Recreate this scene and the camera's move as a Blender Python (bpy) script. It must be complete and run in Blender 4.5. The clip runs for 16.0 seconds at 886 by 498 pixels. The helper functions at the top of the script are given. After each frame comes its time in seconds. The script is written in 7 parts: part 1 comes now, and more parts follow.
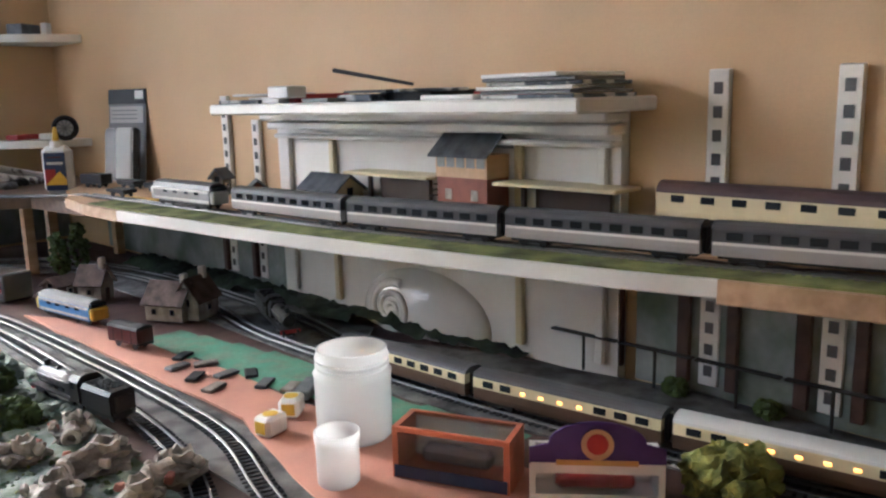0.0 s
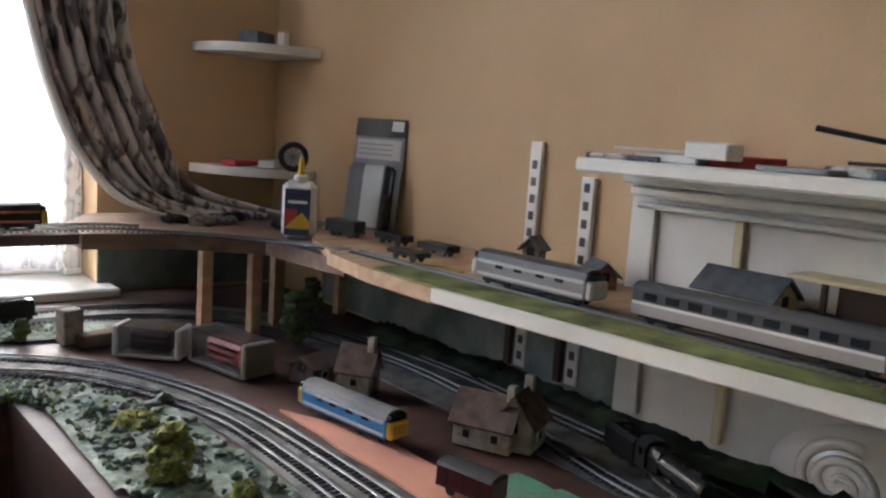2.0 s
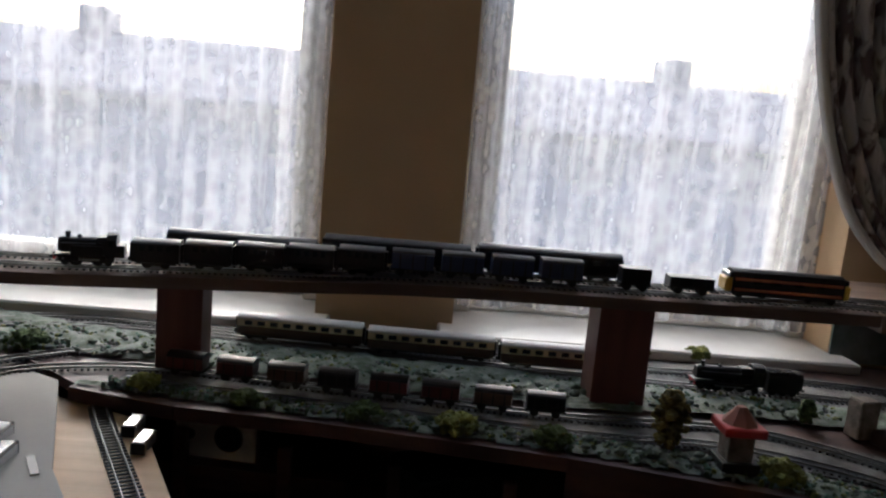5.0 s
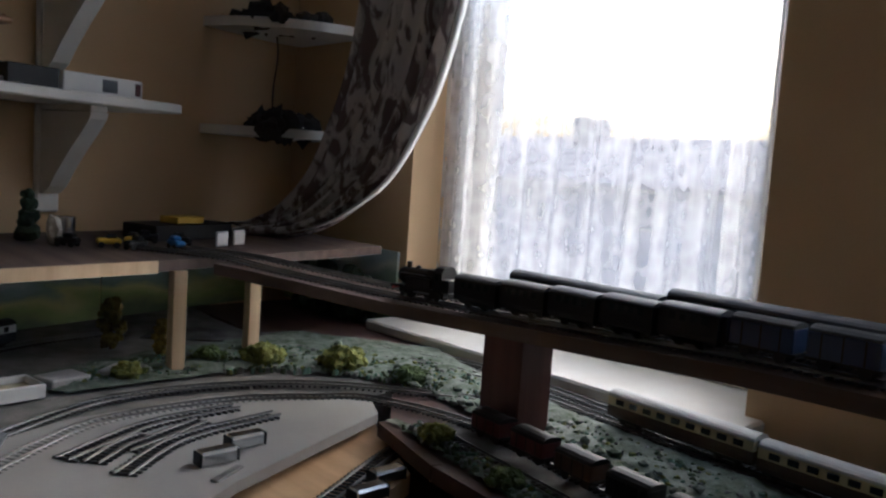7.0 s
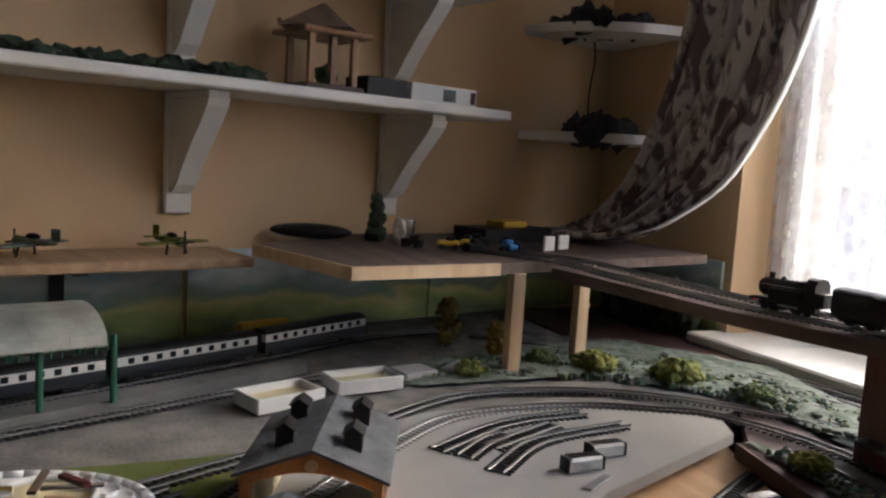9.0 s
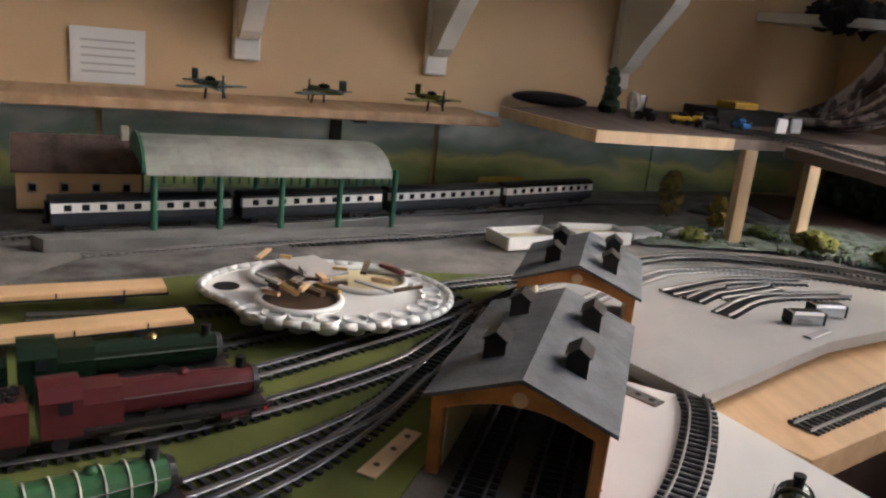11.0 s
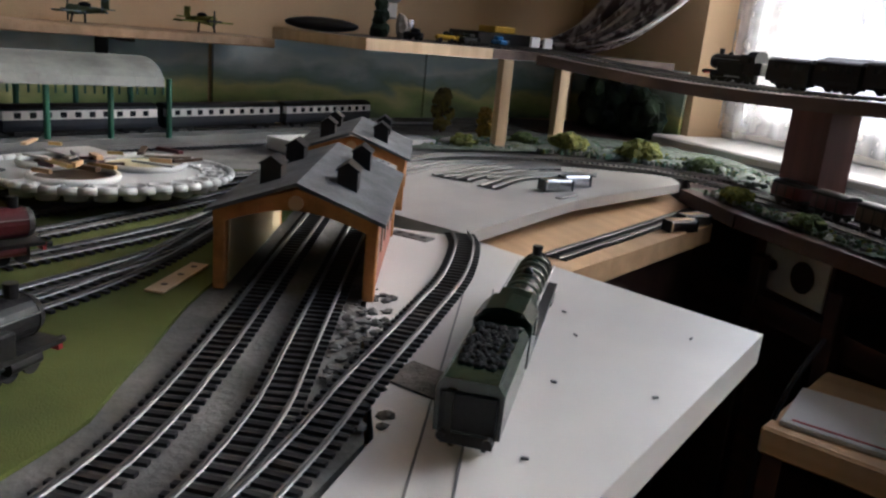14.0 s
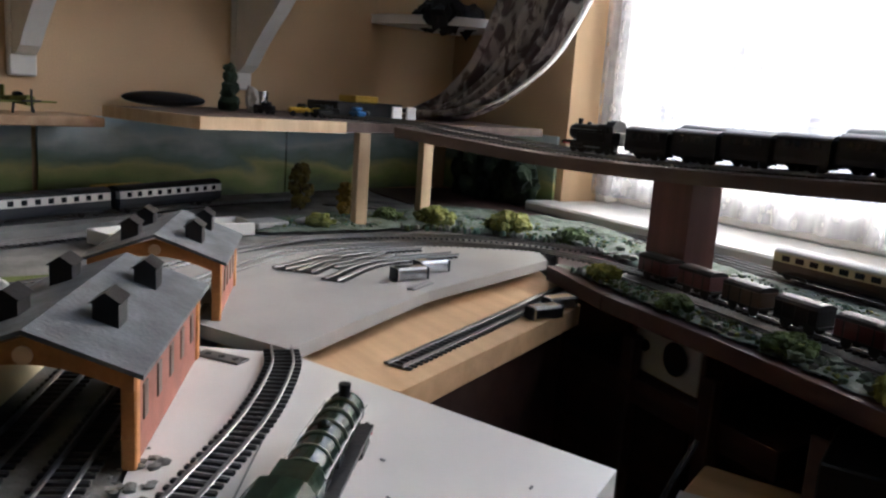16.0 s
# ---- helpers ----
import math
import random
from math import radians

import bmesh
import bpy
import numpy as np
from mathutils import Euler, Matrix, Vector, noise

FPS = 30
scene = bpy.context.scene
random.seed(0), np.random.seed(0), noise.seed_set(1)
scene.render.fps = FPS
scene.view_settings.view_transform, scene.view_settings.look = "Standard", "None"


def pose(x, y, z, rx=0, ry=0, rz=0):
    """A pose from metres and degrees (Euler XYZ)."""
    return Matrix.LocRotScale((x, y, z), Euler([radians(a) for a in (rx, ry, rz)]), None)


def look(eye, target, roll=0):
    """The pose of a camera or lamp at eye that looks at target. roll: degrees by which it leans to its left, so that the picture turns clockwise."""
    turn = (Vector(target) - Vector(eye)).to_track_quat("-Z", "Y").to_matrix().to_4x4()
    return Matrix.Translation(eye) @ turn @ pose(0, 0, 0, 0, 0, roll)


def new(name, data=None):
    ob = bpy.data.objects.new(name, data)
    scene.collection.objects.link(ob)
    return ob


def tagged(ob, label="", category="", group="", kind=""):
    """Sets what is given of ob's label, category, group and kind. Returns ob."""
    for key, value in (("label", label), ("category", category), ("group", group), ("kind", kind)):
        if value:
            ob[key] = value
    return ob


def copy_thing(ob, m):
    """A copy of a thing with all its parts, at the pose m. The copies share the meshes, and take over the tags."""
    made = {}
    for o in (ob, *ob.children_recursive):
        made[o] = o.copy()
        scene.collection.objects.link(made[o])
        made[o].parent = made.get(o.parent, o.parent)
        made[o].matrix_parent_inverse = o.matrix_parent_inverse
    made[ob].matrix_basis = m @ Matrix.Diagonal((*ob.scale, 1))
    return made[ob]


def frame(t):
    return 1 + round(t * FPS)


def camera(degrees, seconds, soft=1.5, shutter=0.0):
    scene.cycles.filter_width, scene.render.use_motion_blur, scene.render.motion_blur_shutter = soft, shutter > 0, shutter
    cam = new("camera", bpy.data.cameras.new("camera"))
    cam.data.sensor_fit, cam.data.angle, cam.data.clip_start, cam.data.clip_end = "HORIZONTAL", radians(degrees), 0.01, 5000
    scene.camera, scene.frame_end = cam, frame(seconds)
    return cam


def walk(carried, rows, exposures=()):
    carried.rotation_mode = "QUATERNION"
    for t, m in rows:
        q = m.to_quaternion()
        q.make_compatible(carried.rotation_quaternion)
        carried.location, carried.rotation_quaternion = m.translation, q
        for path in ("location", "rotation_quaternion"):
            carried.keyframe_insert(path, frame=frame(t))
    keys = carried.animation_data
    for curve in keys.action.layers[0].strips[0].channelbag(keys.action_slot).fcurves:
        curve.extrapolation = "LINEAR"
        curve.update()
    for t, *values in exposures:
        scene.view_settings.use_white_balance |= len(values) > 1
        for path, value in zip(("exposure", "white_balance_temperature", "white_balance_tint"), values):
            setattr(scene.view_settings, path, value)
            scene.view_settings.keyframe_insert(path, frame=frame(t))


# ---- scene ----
cam = camera(58.0, 16.0, soft=2.3)
PATH = [
    (0, (-0.46, -0.408, 1.238), (0.947, 0.963, 0.863), -1.4),
    (0.5, (-0.5, -0.331, 1.23), (0.862, 1.092, 0.886), -0.4),
    (1, (-0.545, -0.159, 1.249), (0.863, 1.212, 0.876), 1.6),
    (1.5, (-0.557, 0.021, 1.252), (0.808, 1.444, 0.921), 2.9),
    (2, (-0.497, 0.209, 1.245), (0.775, 1.728, 0.97), 4.0),
    (2.5, (-0.512, 0.298, 1.233), (0.601, 1.941, 0.986), 5.0),
    (3, (-0.551, 0.302, 1.259), (0.349, 2.064, 0.962), 4.8),
    (3.5, (-0.608, 0.335, 1.263), (0.055, 2.197, 0.956), 5.2),
    (4, (-0.758, 0.403, 1.287), (-0.206, 2.295, 0.949), 6.0),
    (4.5, (-0.817, 0.432, 1.271), (-0.486, 2.381, 0.966), 5.3),
    (4.7, (-0.864, 0.446, 1.281), (-0.606, 2.404, 0.963), 5.2),
    (6.8, (-0.437, 0.933, 1.218), (-1.83, 2.351, 0.999), 4.2),
    (7, (-0.477, 0.941, 1.194), (-1.944, 2.287, 1.004), 3.9),
    (7.2, (-0.501, 0.92, 1.203), (-2.005, 2.224, 1.006), 3.4),
    (7.5, (-0.533, 0.923, 1.184), (-2.101, 2.153, 1.016), 3.7),
    (8, (-0.559, 0.911, 1.179), (-2.206, 2.032, 1.009), 3.4),
    (8.5, (-0.573, 0.894, 1.166), (-2.282, 1.921, 1.007), 3.6),
    (9, (-0.566, 0.852, 1.18), (-2.382, 1.663, 0.968), 3.5),
    (9.5, (-0.569, 0.828, 1.175), (-2.474, 1.369, 0.892), 3.8),
    (9.7, (-0.563, 0.8, 1.177), (-2.479, 1.27, 0.848), 4.5),
    (11.8, (-0.388, 0.718, 1.124), (-2.233, 1.187, 0.511), 7.6),
    (12, (-0.377, 0.712, 1.118), (-2.2, 1.253, 0.497), 7.3),
    (12.5, (-0.354, 0.711, 1.098), (-2.134, 1.377, 0.477), 7.7),
    (13, (-0.348, 0.722, 1.058), (-2.104, 1.478, 0.47), 6.8),
    (13.5, (-0.353, 0.72, 1.047), (-2.091, 1.518, 0.46), 5.6),
    (14, (-0.363, 0.737, 1.052), (-2.093, 1.594, 0.53), 5.4),
    (14.5, (-0.379, 0.749, 1.059), (-2.104, 1.639, 0.578), 5.1),
    (15, (-0.392, 0.77, 1.073), (-2.115, 1.684, 0.632), 4.5),
    (15.5, (-0.407, 0.793, 1.081), (-2.116, 1.75, 0.675), 4.2),
    (16, (-0.431, 0.85, 1.081), (-2.078, 1.923, 0.712), 4.0),
]
EXPOSURES = [(0, 3.2, 4750, 9), (1.0, 2.75, 4800, 8), (2.0, 2.5, 4850, 8), (3.0, 2.15, 5000, 9), (4.5, 0.7, 4950, 9), (7.0, 0.8, 4850, 9), (8.0, 0.95, 4900, 9),
             (9.0, 1.45, 5200, 11), (9.7, 1.85, 5500, 13), (12, 2.0, 5050, 11), (13.5, 1.55, 4950, 10), (14, 1.6, 4950, 10), (16, 1.8, 4950, 10)]
walk(cam, [(t, look(eye, target, roll)) for t, eye, target, roll in PATH], EXPOSURES)

# ---- light ----
world = bpy.data.worlds.new("overcast")
scene.world = world
world.use_nodes = True
wn = world.node_tree.nodes
sky = wn.new("ShaderNodeTexSky")
sky.sky_type, sky.sun_disc = "NISHITA", False
sky.sun_elevation, sky.sun_rotation = radians(24), radians(-5)
sky.air_density, sky.dust_density, sky.ozone_density = 1.0, 9.0, 0.1
world.node_tree.links.new(sky.outputs[0], wn["Background"].inputs[0])
wn["Background"].inputs[1].default_value = 0.15
sun_data = bpy.data.lights.new("sun", "SUN")
sun_data.energy, sun_data.angle, sun_data.color = 0.15, radians(25), (1.0, 0.98, 0.95)
sun = new("sun", sun_data)
sun.matrix_world = look((0.0, 14.0, 12.0), (-0.4, 9.0, 9.77))


def window_lamp(name, x, width):
    """Daylight of the upper half of a window opening."""
    data = bpy.data.lights.new(name, "AREA")
    data.shape, data.size, data.size_y, data.energy, data.color = "RECTANGLE", width, 0.72, 1.0, (0.90, 0.96, 1.0)
    ob = new(name, data)
    ob.matrix_world = look((x, 2.165, 1.84), (x, 0.165, 1.64))


window_lamp("window_light_east", -0.367, 0.74)
window_lamp("window_light_west", -1.415, 0.74)

# ---- materials ----


def mat(name, base, rough=0.6, metal=0.0, grain=120.0, vary=0.12, blotch=6.0, bump=0.15, second=None, spec=0.5, coat=0.0, random_tint=0.0):
    """A surface with fine grain, broad blotches and relief."""
    m = bpy.data.materials.new(name)
    m.use_nodes = True
    nt = m.node_tree
    n, l = nt.nodes, nt.links
    b = n["Principled BSDF"]
    tc = n.new("ShaderNodeTexCoord")
    fine = n.new("ShaderNodeTexNoise")
    fine.inputs["Scale"].default_value, fine.inputs["Detail"].default_value = grain, 4
    big = n.new("ShaderNodeTexNoise")
    big.inputs["Scale"].default_value, big.inputs["Detail"].default_value = blotch, 3
    l.new(tc.outputs["Object"], fine.inputs["Vector"])
    l.new(tc.outputs["Object"], big.inputs["Vector"])
    mix = n.new("ShaderNodeMix")
    mix.data_type, mix.blend_type = "RGBA", "MIX"
    two = second or tuple(c * (1 - 2.2 * vary) for c in base)
    mix.inputs["A"].default_value, mix.inputs["B"].default_value = (*base, 1), (*two, 1)
    ramp = n.new("ShaderNodeMapRange")
    ramp.inputs["From Min"].default_value, ramp.inputs["From Max"].default_value = 0.38, 0.66
    l.new(big.outputs["Fac"], ramp.inputs["Value"])
    l.new(ramp.outputs["Result"], mix.inputs["Factor"])
    hsv = n.new("ShaderNodeHueSaturation")
    val = n.new("ShaderNodeMapRange")
    val.inputs["To Min"].default_value, val.inputs["To Max"].default_value = 1 - vary, 1 + vary
    l.new(fine.outputs["Fac"], val.inputs["Value"])
    l.new(mix.outputs["Result"], hsv.inputs["Color"])
    if random_tint:
        info, rr, mul = n.new("ShaderNodeObjectInfo"), n.new("ShaderNodeMapRange"), n.new("ShaderNodeMath")
        mul.operation = "MULTIPLY"
        rr.inputs["To Min"].default_value, rr.inputs["To Max"].default_value = 1 - random_tint, 1 + random_tint
        l.new(info.outputs["Random"], rr.inputs["Value"])
        l.new(rr.outputs["Result"], mul.inputs[0])
        l.new(val.outputs["Result"], mul.inputs[1])
        l.new(mul.outputs[0], hsv.inputs["Value"])
    else:
        l.new(val.outputs["Result"], hsv.inputs["Value"])
    l.new(hsv.outputs["Color"], b.inputs["Base Color"])
    rmap = n.new("ShaderNodeMapRange")
    rmap.inputs["To Min"].default_value, rmap.inputs["To Max"].default_value = max(0.02, rough - 0.1), min(1.0, rough + 0.1)
    l.new(big.outputs["Fac"], rmap.inputs["Value"])
    l.new(rmap.outputs["Result"], b.inputs["Roughness"])
    b.inputs["Metallic"].default_value = metal
    b.inputs["Specular IOR Level"].default_value = spec
    b.inputs["Coat Weight"].default_value = coat
    if bump:
        bp = n.new("ShaderNodeBump")
        bp.inputs["Strength"].default_value, bp.inputs["Distance"].default_value = bump, 0.002
        l.new(fine.outputs["Fac"], bp.inputs["Height"])
        l.new(bp.outputs["Normal"], b.inputs["Normal"])
    return m


def wood(name, base, dark, rough=0.55, along="X", scale=1.0):
    m = mat(name, base, rough, grain=90, vary=0.08, second=dark)
    nt = m.node_tree
    wave = nt.nodes.new("ShaderNodeTexNoise")
    wave.inputs["Scale"].default_value, wave.inputs["Detail"].default_value = 14 * scale, 5
    mp = nt.nodes.new("ShaderNodeMapping")
    mp.inputs["Scale"].default_value = {"X": (0.12, 3, 3), "Y": (3, 0.12, 3), "Z": (3, 3, 0.12)}[along]
    tc = [x for x in nt.nodes if x.type == "TEX_COORD"][0]
    nt.links.new(tc.outputs["Object"], mp.inputs["Vector"])
    nt.links.new(mp.outputs["Vector"], wave.inputs["Vector"])
    rng = [x for x in nt.nodes if x.type == "MAP_RANGE" and abs(x.inputs["From Min"].default_value - 0.38) < 1e-4][0]
    nt.links.new(wave.outputs["Fac"], rng.inputs["Value"])
    return m


def glassy(name, tint=(1, 1, 1), rough=0.02):
    m = bpy.data.materials.new(name)
    m.use_nodes = True
    b = m.node_tree.nodes["Principled BSDF"]
    b.inputs["Base Color"].default_value = (*tint, 1)
    b.inputs["Transmission Weight"].default_value = 1
    b.inputs["Roughness"].default_value = rough
    b.inputs["IOR"].default_value = 1.45
    return m


def emitter(name, color, strength):
    m = bpy.data.materials.new(name)
    m.use_nodes = True
    b = m.node_tree.nodes["Principled BSDF"]
    b.inputs["Base Color"].default_value = (*color, 1)
    b.inputs["Emission Color"].default_value = (*color, 1)
    b.inputs["Emission Strength"].default_value = strength
    return m


WALL = mat("ochre_wall_paint", (0.60, 0.43, 0.245), 0.75, grain=260, vary=0.05, blotch=2.5, second=(0.55, 0.39, 0.215), bump=0.25)
WHITE = mat("white_gloss_paint", (0.74, 0.73, 0.70), 0.35, grain=160, vary=0.04, blotch=9, second=(0.66, 0.64, 0.60), bump=0.05)
CEIL = mat("ceiling_paint", (0.72, 0.70, 0.66), 0.8, vary=0.03)
FLOORM = wood("dark_floor_boards", (0.16, 0.07, 0.035), (0.08, 0.035, 0.02), 0.5, "Y")
DARKWOOD = wood("dark_stained_board", (0.075, 0.036, 0.027), (0.045, 0.021, 0.017), 0.5)
PINE = wood("pine_board", (0.50, 0.34, 0.20), (0.36, 0.23, 0.12), 0.6)
GAZEBO = wood("golden_brown_wood", (0.34, 0.19, 0.08), (0.22, 0.11, 0.05), 0.5, "Z")
PALEPINE = wood("pale_pine", (0.68, 0.52, 0.33), (0.55, 0.38, 0.22), 0.55, "Z")
TAN = wood("beech_laminate", (0.66, 0.45, 0.25), (0.56, 0.36, 0.19), 0.45)
PILLARWOOD = wood("dark_red_stained_box", (0.13, 0.045, 0.035), (0.08, 0.025, 0.022), 0.5, "Z")
# BROWNDECK darkened: shade on corner shelf and viaduct put into the colour
SHADEDBROWN = wood("shaded_brown_board", (0.13, 0.09, 0.07), (0.08, 0.055, 0.045), 0.75)
BROWNDECK = wood("brown_deck_board", (0.24, 0.16, 0.11), (0.15, 0.10, 0.07), 0.6)
LAMINATE = mat("white_laminate", (0.70, 0.68, 0.66), 0.35, grain=300, vary=0.02, blotch=5, second=(0.60, 0.58, 0.57), bump=0.03)
GREYBOARD = mat("grey_painted_board", (0.34, 0.33, 0.32), 0.6, grain=200, vary=0.05, blotch=7)
PLASTER = mat("grey_plaster_ground", (0.23, 0.22, 0.205), 0.9, grain=180, vary=0.2, blotch=22, second=(0.14, 0.135, 0.125), bump=0.7)
BALLAST = mat("grey_track_bed", (0.155, 0.15, 0.145), 0.9, grain=600, vary=0.3, blotch=25, bump=0.6)
ROCKY = mat("rocky_scatter", (0.17, 0.20, 0.17), 0.8, grain=160, vary=0.35, blotch=42, second=(0.06, 0.085, 0.045), bump=1.0)
GRASSMAT = mat("olive_grass_mat", (0.13, 0.15, 0.025), 0.95, grain=900, vary=0.3, blotch=14, second=(0.095, 0.115, 0.02), bump=0.6)
GRASSEDGE = mat("yellow_green_grass_strip", (0.20, 0.22, 0.06), 0.95, grain=700, vary=0.3, blotch=20, bump=0.6)
PINK = mat("terracotta_painted_board", (0.50, 0.24, 0.16), 0.75, grain=300, vary=0.08, blotch=12, second=(0.42, 0.21, 0.15))
EMERALD = mat("emerald_painted_ground", (0.09, 0.27, 0.17), 0.8, grain=150, vary=0.25, blotch=30, second=(0.14, 0.22, 0.15), bump=0.6)
DARKGREEN = mat("dark_green_ground", (0.05, 0.075, 0.04), 0.95, grain=260, vary=0.35, blotch=18, bump=0.8)
STEEL = mat("nickel_rail", (0.30, 0.30, 0.30), 0.50, 1.0, grain=100, vary=0.06, second=(0.20, 0.19, 0.18), bump=0.0)
SLEEPER = mat("black_plastic_sleeper", (0.022, 0.02, 0.02), 0.55, grain=400, vary=0.2, random_tint=0.2)
BLACK = mat("satin_black", (0.012, 0.012, 0.013), 0.40, grain=300, vary=0.2, second=(0.022, 0.020, 0.019), spec=0.28)
COAL = mat("lump_coal", (0.012, 0.012, 0.012), 0.75, grain=300, vary=0.3, spec=0.2, bump=0.5)
UNDER = mat("underframe_black", (0.02, 0.019, 0.018), 0.7, vary=0.2)
ROOFGREY = mat("coach_roof_grey", (0.075, 0.075, 0.08), 0.5, grain=200, vary=0.1)
SILVERROOF = mat("coach_roof_pale_grey", (0.55, 0.56, 0.56), 0.45, grain=200, vary=0.06)
WINDARK = mat("dark_window_glazing", (0.02, 0.022, 0.026), 0.12, grain=50, vary=0.2, bump=0)
GREEN = mat("brunswick_green", (0.008, 0.018, 0.010), 0.20, grain=200, vary=0.1)
MAROON = mat("maroon_enamel", (0.075, 0.014, 0.017), 0.3, grain=200, vary=0.12)
RED = mat("signal_red", (0.42, 0.03, 0.03), 0.4)
YELLOW = mat("warning_yellow", (0.66, 0.42, 0.03), 0.45)
BLUE = mat("network_blue", (0.05, 0.19, 0.48), 0.4, vary=0.06)
NAVY = mat("rail_blue", (0.03, 0.05, 0.13), 0.4)
CREAM = mat("carriage_cream", (0.66, 0.58, 0.36), 0.45, vary=0.06)
UMBER = mat("umber_brown", (0.085, 0.05, 0.03), 0.4)
PALEGREY = mat("pale_grey_livery", (0.46, 0.45, 0.45), 0.45, vary=0.06)
MIDGREY = mat("mid_grey_livery", (0.20, 0.20, 0.21), 0.45)
SLATE = mat("slate_roof", (0.125, 0.135, 0.15), 0.6, grain=260, vary=0.18, blotch=40, bump=0.4)
BRICK = mat("model_brick", (0.32, 0.125, 0.085), 0.8, grain=500, vary=0.2, blotch=40, second=(0.25, 0.11, 0.08))
ORANGEBRICK = mat("orange_timber_frame", (0.52, 0.23, 0.06), 0.7, grain=300, vary=0.2, blotch=30)
STONE = mat("rubble_stone", (0.27, 0.24, 0.205), 0.9, grain=300, vary=0.3, blotch=55, second=(0.14, 0.12, 0.10), bump=0.9)
PALESTONE = mat("pale_stone", (0.50, 0.46, 0.40), 0.9, grain=300, vary=0.25, blotch=50, second=(0.30, 0.26, 0.22), bump=0.8)
CONCRETE = mat("platform_grey", (0.19, 0.19, 0.185), 0.85, grain=400, vary=0.12, blotch=18)
TILEBROWN = mat("brown_tile_roof", (0.13, 0.085, 0.065), 0.8, grain=300, vary=0.25, blotch=45, bump=0.5)
STATIONGREEN = mat("station_green_paint", (0.03, 0.13, 0.075), 0.5)
FROST = mat("dusty_clear_roof", (0.34, 0.35, 0.32), 0.55, grain=120, vary=0.16, blotch=16, second=(0.20, 0.21, 0.19))
PLASTICW = mat("white_plastic", (0.72, 0.72, 0.72), 0.3, grain=100, vary=0.03, bump=0)
CHROME = mat("polished_metal", (0.85, 0.85, 0.85), 0.22, 1.0, bump=0)
BRASSLINE = mat("dull_metal_band", (0.20, 0.22, 0.17), 0.35, 0.6, bump=0)
BRASS = mat("brass", (0.6, 0.42, 0.16), 0.3, 1.0, bump=0)
PAPER = mat("paper_white", (0.75, 0.75, 0.74), 0.7, vary=0.04)
PURPLE = mat("purple_card", (0.06, 0.03, 0.20), 0.4)
ORANGECARD = mat("orange_red_card", (0.55, 0.16, 0.07), 0.45)
FOLIAGE = mat("foliage_olive", (0.23, 0.24, 0.045), 0.95, grain=500, vary=0.4, blotch=60, second=(0.10, 0.115, 0.025), bump=0.8)
FOLIAGE2 = mat("foliage_green", (0.075, 0.115, 0.025), 0.95, grain=500, vary=0.4, blotch=60, second=(0.04, 0.06, 0.02), bump=0.8)
AUTUMN = mat("foliage_autumn", (0.24, 0.19, 0.04), 0.95, grain=500, vary=0.4, blotch=60, second=(0.07, 0.06, 0.02), bump=0.8)
YELLOWLEAF = mat("foliage_ochre", (0.30, 0.20, 0.025), 0.95, grain=500, vary=0.4, blotch=60, second=(0.15, 0.11, 0.02), bump=0.8)
BARK = mat("twig_brown", (0.08, 0.05, 0.03), 0.9)
GLASS = glassy("window_glass")
CLEAR = glassy("clear_plastic", (0.95, 0.96, 0.96), 0.18)
LIT = emitter("lit_window", (1.0, 0.33, 0.045), 0.55)


def lace_mat():
    m = bpy.data.materials.new("net_curtain_lace")
    m.use_nodes = True
    nt = m.node_tree
    n, l = nt.nodes, nt.links
    b = n["Principled BSDF"]
    out = n["Material Output"]
    b.inputs["Base Color"].default_value = (0.85, 0.85, 0.86, 1)
    b.inputs["Roughness"].default_value = 0.9
    tr = n.new("ShaderNodeBsdfTranslucent")
    tr.inputs[0].default_value = (0.88, 0.88, 0.91, 1)
    cloth = n.new("ShaderNodeMixShader")
    cloth.inputs[0].default_value = 0.65
    l.new(b.outputs[0], cloth.inputs[1])
    l.new(tr.outputs[0], cloth.inputs[2])
    see = n.new("ShaderNodeBsdfTransparent")
    mixs = n.new("ShaderNodeMixShader")
    tc, v, nz = n.new("ShaderNodeTexCoord"), n.new("ShaderNodeTexVoronoi"), n.new("ShaderNodeTexNoise")
    v.inputs["Scale"].default_value, nz.inputs["Scale"].default_value = 38, 14
    folds = n.new("ShaderNodeMapping")
    folds.inputs["Scale"].default_value = (3.0, 3.0, 0.22)
    l.new(tc.outputs["Object"], v.inputs["Vector"])
    l.new(tc.outputs["Object"], folds.inputs[0])
    l.new(folds.outputs[0], nz.inputs["Vector"])
    add = n.new("ShaderNodeMath")
    add.operation = "ADD"
    soft = n.new("ShaderNodeMath")
    soft.operation = "MULTIPLY"
    soft.inputs[1].default_value = 0.35
    l.new(v.outputs["Distance"], soft.inputs[0])
    l.new(soft.outputs[0], add.inputs[0])
    l.new(nz.outputs["Fac"], add.inputs[1])
    r = n.new("ShaderNodeMapRange")
    r.inputs["From Min"].default_value, r.inputs["From Max"].default_value = 0.45, 0.85
    r.inputs["To Min"].default_value, r.inputs["To Max"].default_value = 0.20, 0.42
    l.new(add.outputs[0], r.inputs["Value"])
    l.new(r.outputs["Result"], mixs.inputs[0])
    l.new(see.outputs[0], mixs.inputs[1])
    l.new(cloth.outputs[0], mixs.inputs[2])
    l.new(mixs.outputs[0], out.inputs[0])
    return m


